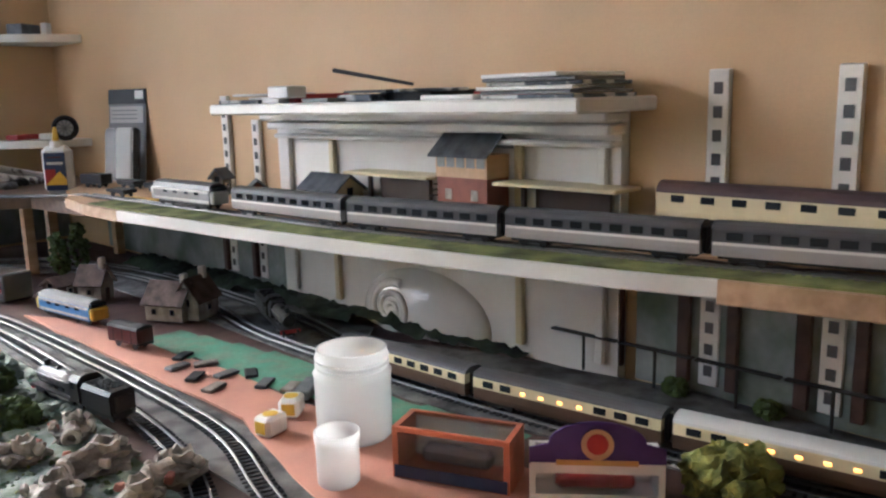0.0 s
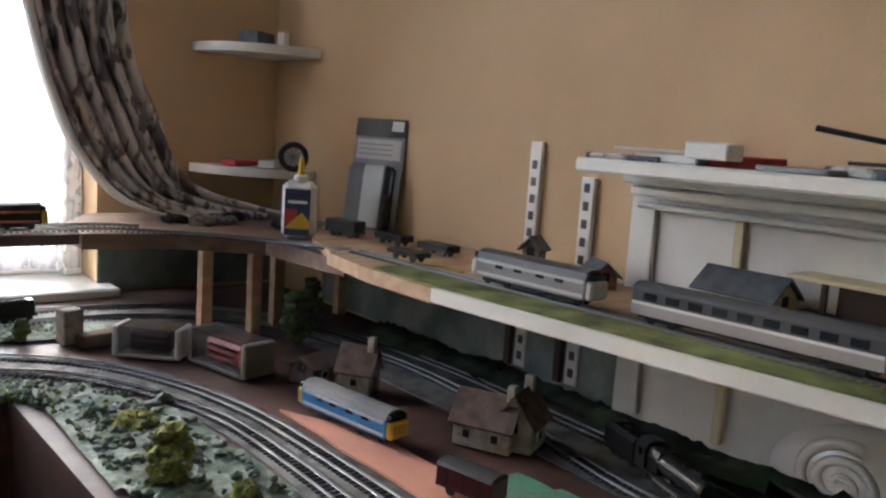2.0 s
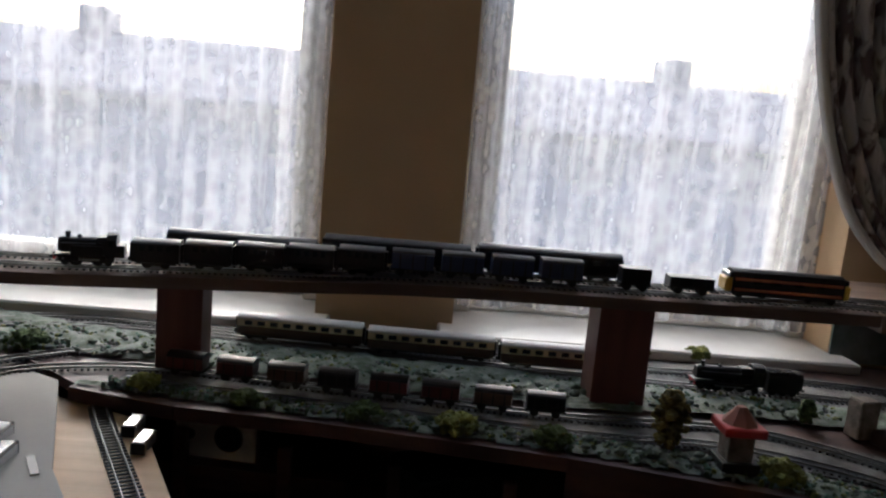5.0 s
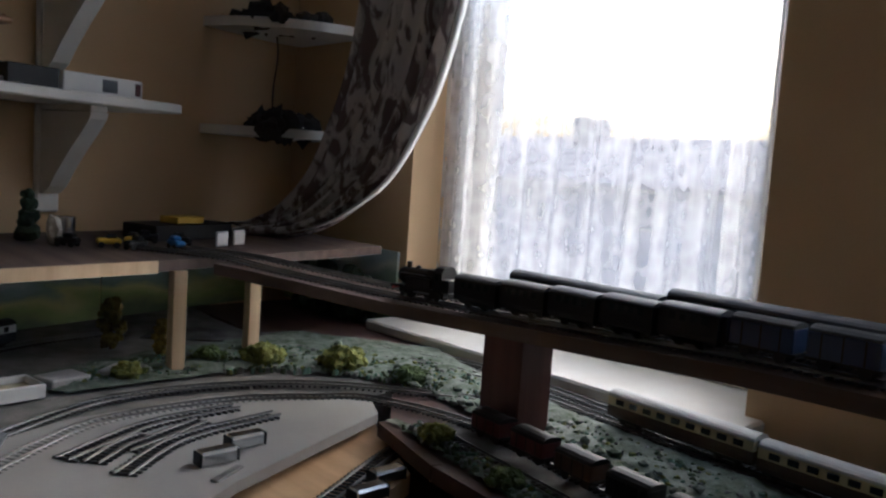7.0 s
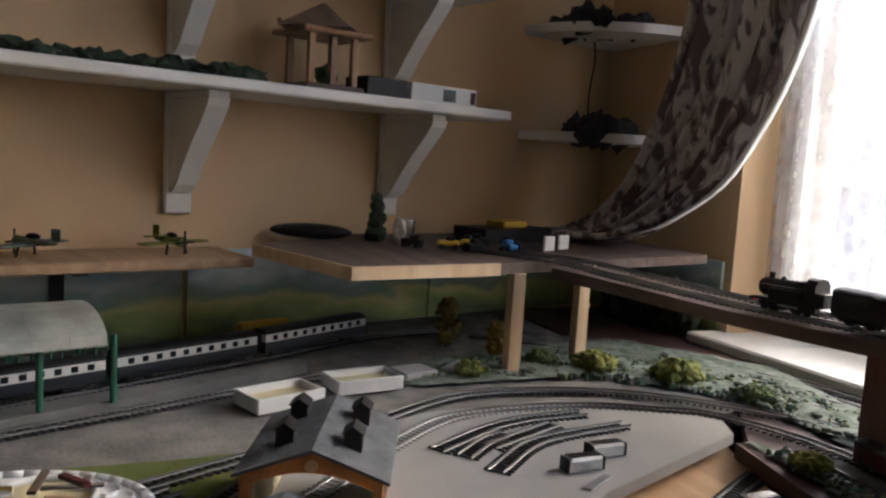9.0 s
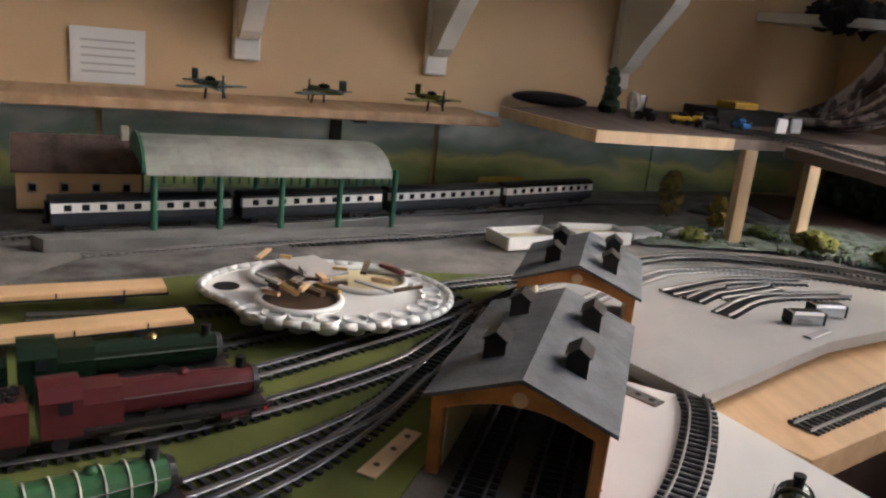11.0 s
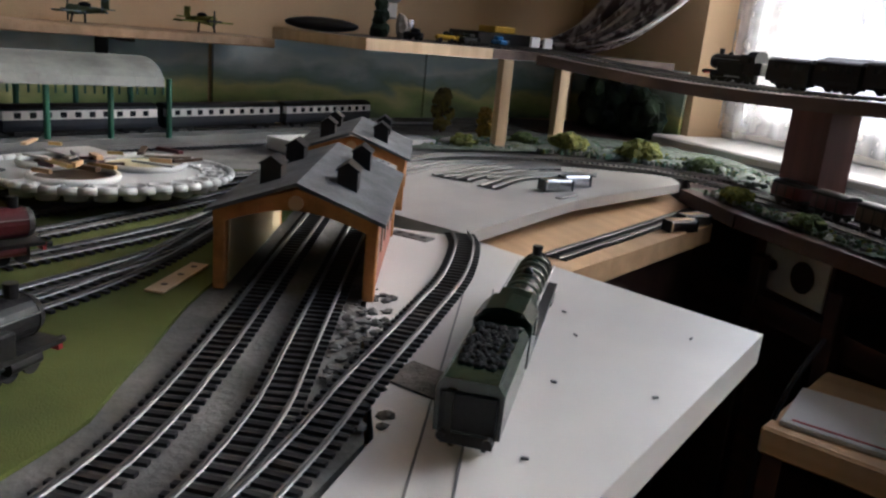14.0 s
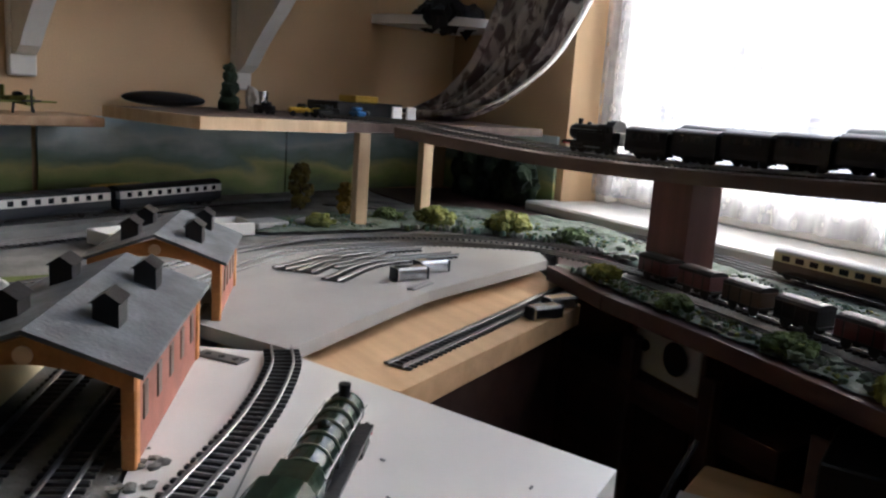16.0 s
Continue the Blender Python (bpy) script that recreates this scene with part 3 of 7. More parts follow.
B1 = BOARD + 0.0035
board("white_board", [(-0.771, 1.218), (-1.064, 1.109), (-1.12, 1.03), (-0.88, 0.935), (-0.70, 0.875), (-0.62, 0.80), (-0.40, 0.44), (-0.34, 0.47)], 0.828, BOARD + 0.002, LAMINATE, "scuffed white laminate board with pencilled lines", "board")
board("grey_board", [(-1.325, 1.618), (-1.213, 1.344), (-1.066, 1.109), (-1.30, 0.99), (-1.43, 1.10), (-1.50, 1.26), (-1.51, 1.46), (-1.44, 1.62), (-1.40, 1.66)], 0.842, B1 + 0.002, GREYBOARD, "pale grey painted board with loose track on it", "board")
board("tan_board", [(-1.188, 1.565), (-1.005, 1.190), (-1.12, 1.12), (-1.42, 1.55), (-1.40, 1.66)], 0.800, 0.826, TAN, "beech laminate board at a lower level", "board")
tagged(part("cabinet_side", box(bmesh.new(), (-1.14, 1.40, 0.40), (0.02, 0.36, 0.78), turn=Matrix.Rotation(radians(28), 4, "Z")), DARKWOOD), "dark brown panel standing under the tan board", "panel")

# ground patches
terrain("scatter_ground_front", [(-0.232, 0.90), (-0.238, 1.395), (-0.60, 1.49), (-0.94, 1.55), (-1.30, 1.615), (-1.30, 1.63), (-0.94, 1.60), (-0.60, 1.54), (-0.33, 1.50), (-0.17, 1.40), (-0.085, 1.2), (-0.075, 0.9), (-0.085, 0.62), (-0.12, 0.30), (-0.20, 0.0), (-0.29, 0.0), (-0.295, 0.865)], B1, 0.012, ROCKY, "grey and green rocky scatter along the layout edge", 2, res=0.009)
terrain("scatter_ground_back", [(-0.05, 1.66), (-0.33, 1.67), (-0.60, 1.66), (-1.25, 1.74), (-1.45, 1.76), (-1.62, 1.60), (-1.62, 1.30), (-1.70, 1.22), (-1.78, 1.40), (-1.85, 1.80), (-1.60, 1.97), (-1.35, 1.89), (-0.70, 1.83), (-0.1, 1.76), (0.05, 1.70)], B1, 0.012, ROCKY, "rocky grey-green scatter between the tracks", 5, res=0.011)
board("pink_board", wavy([(0.03, 1.17), (0.10, 1.02), (0.10, 0.80), (0.115, 0.60), (0.11, 0.40), (0.14, 0.20), (0.17, -0.02), (0.10, -0.3), (-0.05, -0.1), (-0.03, 0.2), (0.03, 0.42), (0.03, 0.9)], 1, 0.006), BOARD + 0.001, B1 + 0.0012, PINK, "terracotta painted board beside the main line", "painted board")
terrain("emerald_ground", [(0.10, 0.84), (0.17, 0.84), (0.21, 0.55), (0.20, 0.30), (0.215, 0.12), (0.14, 0.18), (0.115, 0.45)], B1 + 0.001, 0.006, EMERALD, "emerald and olive painted ground beside the track", 8)
terrain("hill_strip", [(0.37, 1.15), (0.385, 0.9), (0.375, 0.7), (0.385, 0.5), (0.42, 0.30), (0.455, 0.30), (0.46, 1.5), (0.36, 1.5)], B1, 0.03, DARKGREEN, "dark green model hillside along the fireplace", 11, bumpiness=9)
board("road_bed", [(0.30, -0.6), (0.44, -0.6), (0.46, 0.05), (0.41, 0.34), (0.33, 0.60), (0.29, 0.55), (0.285, 0.30), (0.315, -0.05)], BOARD + 0.001, B1 + 0.004, BALLAST, "dark grey goods road along the fireplace wall", "model road")
board("track_bed_board", wavy([(-0.068, 0.2), (-0.10, 0.0), (-0.03, 0.0), (0.02, 0.30), (0.025, 0.9), (0.012, 1.2), (-0.04, 1.40), (-0.14, 1.56), (-0.32, 1.655), (-0.62, 1.645), (-1.25, 1.735), (-1.25, 1.62), (-0.66, 1.545), (-0.38, 1.53), (-0.2, 1.45), (-0.10, 1.33), (-0.07, 1.1), (-0.073, 0.8)], 3, 0.004), BOARD + 0.001, B1, BALLAST, "grey ballast bed of the double main line", "track bed")
board("back_track_bed", [(0.40, 0.6), (0.39, 1.3), (0.31, 1.72), (0.12, 1.88), (-0.2, 1.95), (-0.9, 1.95), (-1.45, 1.99), (-1.75, 1.90), (-2.0, 1.60), (-1.92, 1.52), (-1.70, 1.82), (-1.40, 1.90), (-0.9, 1.86), (-0.2, 1.77), (0.10, 1.70), (0.24, 1.50), (0.24, 0.9), (0.21, 0.3), (0.25, 0.0), (0.30, -0.3), (0.36, -0.3), (0.30, 0.1), (0.28, 0.5)], BOARD + 0.001, B1, BALLAST, "dark ballast bed of the back tracks", "track bed")
board("grass_mat", wavy([(-0.70, 0.70), (-0.757, 0.747), (-0.937, 0.828), (-1.08, 0.90), (-1.25, 1.0), (-1.42, 1.00), (-1.42, 0.80), (-1.33, 0.55), (-1.2, 0.3), (-0.9, 0.2), (-0.70, 0.5)], 6, 0.008), BOARD + 0.001, B1, GRASSMAT, "olive green grass mat under the yard tracks", "grass mat")

# ---- tracks ----
Z1 = B1
track([(-0.10, 0.10), (-0.055, 0.25), (-0.012, 0.40), (0.0, 0.62), (0.0, 0.85), (-0.003, 1.06), (-0.015, 1.20), (-0.06, 1.36), (-0.15, 1.51), (-0.316, 1.615), (-0.57, 1.617), (-0.95, 1.665), (-1.22, 1.70), (-1.384, 1.655), (-1.436, 1.582), (-1.479, 1.47), (-1.477, 1.30), (-1.40, 1.18), (-1.28, 1.05)], Z1, "outer main line with bright rails on grey ballast")
track([(-0.16, 0.16), (-0.085, 0.34), (-0.055, 0.55), (-0.048, 0.79), (-0.045, 1.05), (-0.06, 1.20), (-0.119, 1.356), (-0.189, 1.455), (-0.295, 1.52), (-0.40, 1.55), (-0.57, 1.552), (-0.95, 1.60), (-1.24, 1.64)], Z1, "inner main line with bright rails on grey ballast")
track([(0.33, -0.35), (0.285, -0.10), (0.255, 0.20), (0.246, 0.45), (0.25, 0.72), (0.30, 1.0), (0.315, 1.30), (0.24, 1.60), (0.08, 1.75), (-0.15, 1.80), (-0.5, 1.82), (-1.0, 1.875), (-1.36, 1.90), (-1.6, 1.83), (-1.78, 1.66)], Z1, "back running line along the wall and window")
track([(0.285, 0.32), (0.30, 0.50), (0.342, 0.70), (0.358, 0.91), (0.365, 1.30), (0.285, 1.66), (0.12, 1.83), (-0.15, 1.885), (-0.6, 1.885), (-1.05, 1.915), (-1.40, 1.95), (-1.66, 1.88)], Z1, "rear siding close to the window wall")
track([(-1.30, 1.80), (-1.47, 1.655), (-1.548, 1.51), (-1.56, 1.34), (-1.484, 1.19), (-1.38, 1.05), (-1.26, 0.93)], Z1, "curved line round the end of the yard")
for pts in ([(-1.20, 1.00), (-1.085, 0.945), (-0.765, 0.79), (-0.646, 0.705), (-0.52, 0.60), (-0.42, 0.48)],
            [(-1.24, 1.075), (-1.067, 0.99), (-0.816, 0.870), (-0.722, 0.823), (-0.640, 0.763), (-0.53, 0.66), (-0.43, 0.52)],
            [(-1.068, 1.103), (-1.02, 1.085), (-0.933, 1.032), (-0.846, 0.962), (-0.758, 0.888), (-0.691, 0.835), (-0.63, 0.778), (-0.53, 0.665)]):
    track(pts, Z1 + 0.0008, "shed road with black sleepers and shiny rails", near=True)
for pts in ([(-1.28, 0.945), (-1.177, 0.90), (-1.096, 0.855), (-1.0, 0.795), (-0.93, 0.735), (-0.86, 0.65), (-0.80, 0.55)],
            [(-1.10, 0.855), (-1.03, 0.81), (-0.965, 0.74), (-0.905, 0.66), (-0.85, 0.56)],
            [(-1.26, 0.945), (-1.19, 0.895), (-1.122, 0.842), (-1.05, 0.75), (-0.99, 0.65), (-0.95, 0.55)],
            [(-1.30, 0.95), (-1.216, 0.866), (-1.15, 0.785), (-1.08, 0.69), (-1.03, 0.58)],
            [(-1.33, 0.93), (-1.27, 0.85), (-1.20, 0.747), (-1.14, 0.65), (-1.09, 0.55)],
            [(-1.42, 1.06), (-1.36, 0.93), (-1.29, 0.78), (-1.23, 0.62), (-1.2, 0.5)]):
    track(pts, Z1 + 0.0006, "yard siding laid on the grass mat")
for pts, nm in (([(-1.362, 1.215), (-1.429, 1.341), (-1.441, 1.464)], "curved"), ([(-1.335, 1.237), (-1.375, 1.285), (-1.392, 1.32)], "short"), ([(-1.356, 1.28), (-1.409, 1.398)], "straight"), ([(-1.287, 1.251), (-1.36, 1.35), (-1.387, 1.494)], "curved")):
    track(pts, BOARD + 0.0058, f"loose {nm} track piece lying on the grey board", group="loose track pieces")
track([(-1.06, 1.215), (-1.14, 1.37), (-1.225, 1.53), (-1.26, 1.60)], 0.8265, "dark track laid on the tan board")
track([(-1.40, 0.50), (-1.50, 0.70), (-1.585, 0.90), (-1.66, 1.08), (-1.72, 1.25)], Z1, "platform line with dark rails")
track([(-1.46, 0.35), (-1.538, 0.52), (-1.634, 0.745), (-1.811, 1.10), (-1.93, 1.32), (-1.97, 1.50)], Z1, "platform line under the station roof")

# ---- upper decks ----
DECK_E, DECK_N, SHELF_W = 1.05, 1.018, 1.031


def deck(name, path, half, z0, z1, material, label):
    p = smooth_path(path, 8)
    return tagged(part(name, ribbon(bmesh.new(), p, [(-half, z0), (half, z0), (half, z1), (-half, z1)]), material), label, "shelf deck")


DECK_FRONT = [(0.185, 1.30), (0.160, 1.15), (0.158, 1.0), (0.184, 0.65), (0.212, 0.40), (0.242, 0.20), (0.270, 0.04), (0.295, -0.06), (0.322, -0.20), (0.365, -0.45), (0.42, -0.9)]
board("fireplace_deck", DECK_FRONT + [(0.462, -0.9), (0.462, 1.62), (0.36, 1.62), (0.235, 1.45)], 1.036, DECK_E, PINE, "long pine deck carrying the upper line above the fireplace", "shelf deck")


def edging(a, b, material, z0, label):
    p = [Vector((x, y, 0)) for x, y in DECK_FRONT[a:b]]
    tagged(part("deck_edging", ribbon(bmesh.new(), p, [(0.0005, z0), (0.008, z0), (0.009, z0 + 0.002), (0.009, DECK_E + 0.001), (0.0005, DECK_E + 0.001)]), material), label, "edging", "deck edging strips")


edging(0, 3, PINE, 1.030, "bare pine edging strip of the upper deck")
edging(2, 8, WHITE, 1.032, "white painted edging strip of the upper deck")
edging(7, 11, PINE, 1.026, "bare pine edging strip of the upper deck")
board("deck_grass", wavy([(x + 0.001, y) for x, y in DECK_FRONT[1:]] + [(0.455, -0.9), (0.40, -0.34), (0.343, -0.07), (0.318, 0.05), (0.290, 0.22), (0.250, 0.48), (0.235, 0.78), (0.226, 1.02), (0.215, 1.15)], 4, 0.002, 12), DECK_E, DECK_E + 0.003, GRASSEDGE, "yellow-green grass strip along the upper deck", "grass strip")
board("corner_deck", [(0.21, 1.30), (0.19, 1.54), (0.06, 1.64), (-0.095, 1.67), (-0.095, 1.80), (0.0, 1.98), (0.462, 1.98), (0.462, 1.55), (0.36, 1.45)], 1.008, 1.036, BROWNDECK, "brown corner deck under the glue bottle", "shelf deck")
deck("viaduct_deck", [(-0.10, 1.735, 0.018), (-0.5, 1.735, 0.014), (-0.8, 1.735, 0.010), (-1.0, 1.735, 0), (-1.2, 1.728, -0.008), (-1.38, 1.69, -0.008), (-1.56, 1.63, 0.002), (-1.665, 1.58, 0.010)], 0.068, 1.000, DECK_N, SHADEDBROWN, "brown viaduct deck crossing in front of both windows")
CORNER = [(-1.87, 1.10), (-1.61, 1.185), (-1.655, 1.435), (-1.70, 1.60), (-1.75, 1.80), (-1.80, 1.98), (-2.24, 1.98), (-2.08, 1.33)]
board("corner_shelf_board", CORNER, 1.014, SHELF_W, SHADEDBROWN, "brown corner shelf holding tools and clutter", "shelf")
tagged(part("shelf_lipping", ribbon(bmesh.new(), [Vector((x, y, 0)) for x, y in CORNER[:3]], [(0.0005, 1.013), (0.006, 1.013), (0.006, SHELF_W + 0.001), (0.0005, SHELF_W + 0.001)]), PALEPINE), "pale pine lipping along the corner shelf", "lipping")
track([(0.222, 1.315, 0.030), (0.19, 1.47, 0.020), (0.09, 1.60, 0.019), (-0.08, 1.69, 0.020), (-0.3, 1.70, 0.017), (-0.5, 1.70, 0.015), (-0.8, 1.70, 0.011), (-1.0, 1.70, 0.001), (-1.2, 1.693, -0.007), (-1.38, 1.655, -0.007), (-1.56, 1.59, 0.003), (-1.66, 1.545, 0.013), (-1.80, 1.46, 0.0145)], DECK_N + 0.001, "upper line crossing the decks")
track([(0.02, 1.72, 0.019), (-0.08, 1.75, 0.020), (-0.5, 1.76, 0.015), (-0.8, 1.76, 0.011), (-1.0, 1.76, 0.001), (-1.2, 1.755, -0.007), (-1.38, 1.715, -0.006), (-1.54, 1.66, 0.003), (-1.66, 1.60, 0.0135), (-1.78, 1.54, 0.0145)], DECK_N + 0.001, "second upper line on the viaduct")
track([(0.49 - 0.04, -0.62), (0.40, -0.30), (0.343, -0.03), (0.302, 0.22), (0.262, 0.48), (0.246, 0.78), (0.235, 1.02), (0.222, 1.29)], DECK_E + 0.001, "upper line on the fireplace deck")
track([(0.428, -0.52), (0.428, -0.2), (0.428, 0.09)], DECK_E + 0.0258, "siding against the fireplace wall")


def post(x, y, z1, sx, sy, material, label, name="deck_post"):
    bm = box(bmesh.new(), (0, 0, (z1 - BOARD) / 2), (sx, sy, z1 - BOARD), 0.001)
    ob = part(name, bm, material)
    ob.location = (x, y, BOARD)
    return tagged(ob, label, "post", "deck posts")


for x, y in ((0.11, 1.62), (0.186, 1.57), (0.254, 1.61), (0.435, 1.66)):
    post(x, y, 1.008, 0.022, 0.022, PINE, "pine post holding up the corner deck")
for x, y in ((-1.672, 1.478), (-1.735, 1.645)):
    post(x, y, 1.014, 0.022, 0.022, PALEPINE, "pale pine post holding up the corner shelf")
post(-0.49, 1.72, 1.013, 0.085, 0.075, PILLARWOOD, "dark red-brown box pillar under the viaduct", "pillar")
post(-1.18, 1.735, 0.993, 0.070, 0.062, PILLARWOOD, "dark red-brown box pillar under the viaduct", "pillar")

# ---- rolling stock ----


def deck_rise(x):
    """Height of the sloping viaduct over its lowest level."""
    marks_x = ((-1.38, -0.008), (-1.2, -0.008), (-1.0, 0.0), (-0.8, 0.010), (-0.5, 0.014), (-0.1, 0.018))
    for (xa, za), (xb, zb) in zip(marks_x, marks_x[1:]):
        if x < xb:
            return za + (zb - za) * max(0.0, (x - xa) / (xb - xa))
    return 0.018


def place(x0, y0, x1, y1, z):
    """Pose of a vehicle whose ends stand over two points, front first."""
    d = Vector((x0 - x1, y0 - y1))
    return pose((x0 + x1) / 2, (y0 + y1) / 2, z, 0, 0, math.degrees(math.atan2(d.y, d.x)))


RT = 0.0055  # rail top over the track's base


def wheelset(bm, x, r=0.006, y=0.0085):
    for s in (-1, 1):
        rod(bm, (x, s * (y - 0.0012), r), (x, s * (y + 0.0012), r), r, seg=12)
    rod(bm, (x, -y, r), (x, y, r), 0.0012, seg=6)


def bogie(parent, x, half=0.013):
    bm = bmesh.new()
    wheelset(bm, x - half)
    wheelset(bm, x + half)
    for s in (-1, 1):
        box(bm, (x, s * 0.0115, 0.0065), (half * 2 + 0.012, 0.002, 0.004))
    part("bogie", bm, UNDER, parent)


def coach(m, length, lower, upper, roof, label, windows=9, panes=None, lit=(), w=0.034, h=0.046, gap=0.62, name="model_coach", group="model coaches", band=None, glaze=None):
    """A bogie coach: lower and upper body colours, a curved roof and single windows."""
    c = thing(name, m, label, "model coach", group)
    L, hw = length / 2, w / 2
    part("lower_body", prism(bmesh.new(), [(-hw * 0.94, 0.010), (hw * 0.94, 0.010), (hw, 0.016), (hw, 0.0255), (-hw, 0.0255), (-hw, 0.016)], -L, L), lower, c)
    part("upper_body", prism(bmesh.new(), [(-hw, 0.0255), (hw, 0.0255), (hw * 0.97, 0.038), (-hw * 0.97, 0.038)], -L, L), upper, c)
    arc = [(hw * 0.98 * math.cos(a), 0.038 + (h - 0.038) * math.sin(a)) for a in [math.pi * k / 8 for k in range(9)]]
    part("roof", prism(bmesh.new(), arc, -L - 0.0005, L + 0.0005), roof, c, smooth=False)
    if band:
        part("waist_band", box(bmesh.new(), (0, 0, 0.0235), (length - 0.002, w + 0.0008, 0.003)), band, c)
    step = (length - 0.018) / windows
    wb = bmesh.new()
    box(wb, (0, 0, 0.0315), (step * gap, w + 0.0009, 0.0085), 0.0008)
    first = part("window", wb, glaze or WINDARK, c)
    first.location = (-(windows - 1) / 2 * step, 0, 0)
    lw = None
    for i in range(1, windows):
        if i in lit:
            if lw is None:
                lb = bmesh.new()
                box(lb, (0, 0, 0.0302), (step * gap * 0.5, w + 0.0012, 0.0048), 0.0012)
                lw = part("lit_window", lb, LIT, c, "window glowing orange")
                o = lw
            else:
                o = new("lit_window", lw.data)
                o.parent = c
        else:
            o = new("window", first.data)
            o.parent = c
        o.location = ((i - (windows - 1) / 2) * step, 0, 0)
    part("underframe", box(bmesh.new(), (0, 0, 0.0085), (length - 0.01, w * 0.6, 0.005)), UNDER, c)
    for s in (-1, 1):
        eb = box(bmesh.new(), (s * (L + 0.002), 0, 0.025), (0.005, 0.014, 0.026))
        box(eb, (s * (L + 0.004), 0, 0.012), (0.008, 0.004, 0.006))
        part("gangway", eb, BLACK, c)
    for s in (-1, 1):
        bogie(c, s * (L - 0.035))
    return c


def steam_loco(m, length, body, label, tender=0.0, streamlined=False, bands=None, name="model_steam_locomotive", cabc=None):
    """Boiler, firebox, cab, wheels with rods and, where it has one, a tender behind."""
    e = thing(name, m, label, "model locomotive", "model steam locomotives")
    L = length - tender
    f = length / 2          # front
    r = f - L               # rear of the engine
    br = 0.0125
    bm = bmesh.new()
    rod(bm, (r + L * 0.32, 0, 0.030), (f - 0.008, 0, 0.0295), br, br * 0.93, 20)
    part("boiler", bm, body, e, smooth=False)
    rod(bm := bmesh.new(), (f - 0.009, 0, 0.0295), (f - 0.004, 0, 0.0295), br * 0.97, br * 0.8, 20)
    part("smokebox_door", bm, BLACK, e)
    part("firebox", prism(bmesh.new(), [(-0.013, 0.014), (0.013, 0.014), (0.014, 0.034), (0.010, 0.043), (-0.010, 0.043), (-0.014, 0.034)], r + L * 0.16, r + L * 0.34), body, e)
    cab = bmesh.new()
    prism(cab, [(-0.017, 0.014), (0.017, 0.014), (0.0175, 0.040), (0.011, 0.0475), (0, 0.0495), (-0.011, 0.0475), (-0.0175, 0.040)], r, r + L * 0.17)
    part("cab", cab, cabc or body, e)
    for s in (-1, 1):
        part("cab_window", box(bmesh.new(), (r + L * 0.10, s * 0.0172, 0.035), (L * 0.055, 0.002, 0.008)), WINDARK, e)
    ch = bmesh.new()
    rod(ch, (f - 0.016, 0, 0.038), (f - 0.016, 0, 0.049), 0.0034, 0.004, 14)
    part("chimney", ch, BLACK, e)
    dm = bmesh.new()
    ball(dm, (r + L * 0.62, 0, 0.0415), (0.0042, 0.0042, 0.004), 2)
    part("dome", dm, body if streamlined else BRASS if body is GREEN else body, e, smooth=True)
    part("footplate", box(bmesh.new(), (r + L / 2, 0, 0.0155), (L, 0.034, 0.003)), BLACK, e)
    part("buffer_beam", box(bmesh.new(), (f - 0.001, 0, 0.0135), (0.003, 0.033, 0.006)), RED, e)
    for s in (-1, 1):
        rod(b := bmesh.new(), (f, s * 0.0115, 0.0135), (f + 0.006, s * 0.0115, 0.0135), 0.0022, seg=10)
        part("buffer", b, UNDER, e)
    part("frame", box(bmesh.new(), (r + L / 2, 0, 0.010), (L * 0.9, 0.012, 0.010)), UNDER, e)
    k = 3 if L > 0.085 else 2
    for i in range(k):
        wb = bmesh.new()
        x = r + L * (0.30 + 0.36 * i / max(1, k - 1))
        wheelset(wb, x, 0.0105)
        part("driving_wheel", wb, BLACK, e)
    for x in (f - 0.014, f - 0.028, r + 0.012):
        wb = bmesh.new()
        wheelset(wb, x, 0.0055)
        part("carrying_wheel", wb, UNDER, e)
    for s in (-1, 1):
        rb = bmesh.new()
        box(rb, (r + L * 0.48, s * 0.0125, 0.0095), (L * 0.40, 0.0012, 0.0022))
        box(rb, (r + L * 0.75, s * 0.0125, 0.0105), (L * 0.25, 0.0012, 0.0014))
        part("coupling_rod", rb, STEEL, e)
        rod(cb := bmesh.new(), (f - 0.034, s * 0.0135, 0.011), (f - 0.014, s * 0.0135, 0.0115), 0.0042, seg=12)
        part("cylinder", cb, body, e)
        rod(hb := bmesh.new(), (r + L * 0.2, s * (br + 0.001), 0.034), (f - 0.01, s * (br + 0.001), 0.034), 0.0005, seg=5)
        part("handrail", hb, STEEL, e)
    if bands:
        for i in range(6):
            x = r + L * (0.36 + 0.1 * i)
            rod(bb := bmesh.new(), (x, 0, 0.0302), (x + 0.0009, 0, 0.0302), br + 0.0004, seg=20)
            part("boiler_band", bb, bands, e)
    if tender:
        b0, b1 = -f, r - 0.006
        tb = bmesh.new()
        prism(tb, [(-0.0165, 0.013), (0.0165, 0.013), (0.017, 0.036), (0.013, 0.0415), (-0.013, 0.0415), (-0.017, 0.036)], b0, b1)
        t = part("tender", tb, cabc or body, e)
        cb = bmesh.new()
        for q in range(110):
            ball(cb, (b0 + (b1 - b0) * (0.22 + 0.72 * random.random()), random.uniform(-0.011, 0.011), 0.0418), (0.0028, 0.0028, 0.0018), 1, 0.5, q)
        tagged(part("coal", cb, COAL, t, "black lump coal"), kind="stuff")
        part("tender_back", box(bmesh.new(), (b0 - 0.0008, 0, 0.0250), (0.0016, 0.028, 0.020), 0.0005), BLACK, t)
        part("tender_ladder", box(bmesh.new(), (b0 - 0.0022, 0.009, 0.0245), (0.0014, 0.004, 0.022)), UNDER, t)
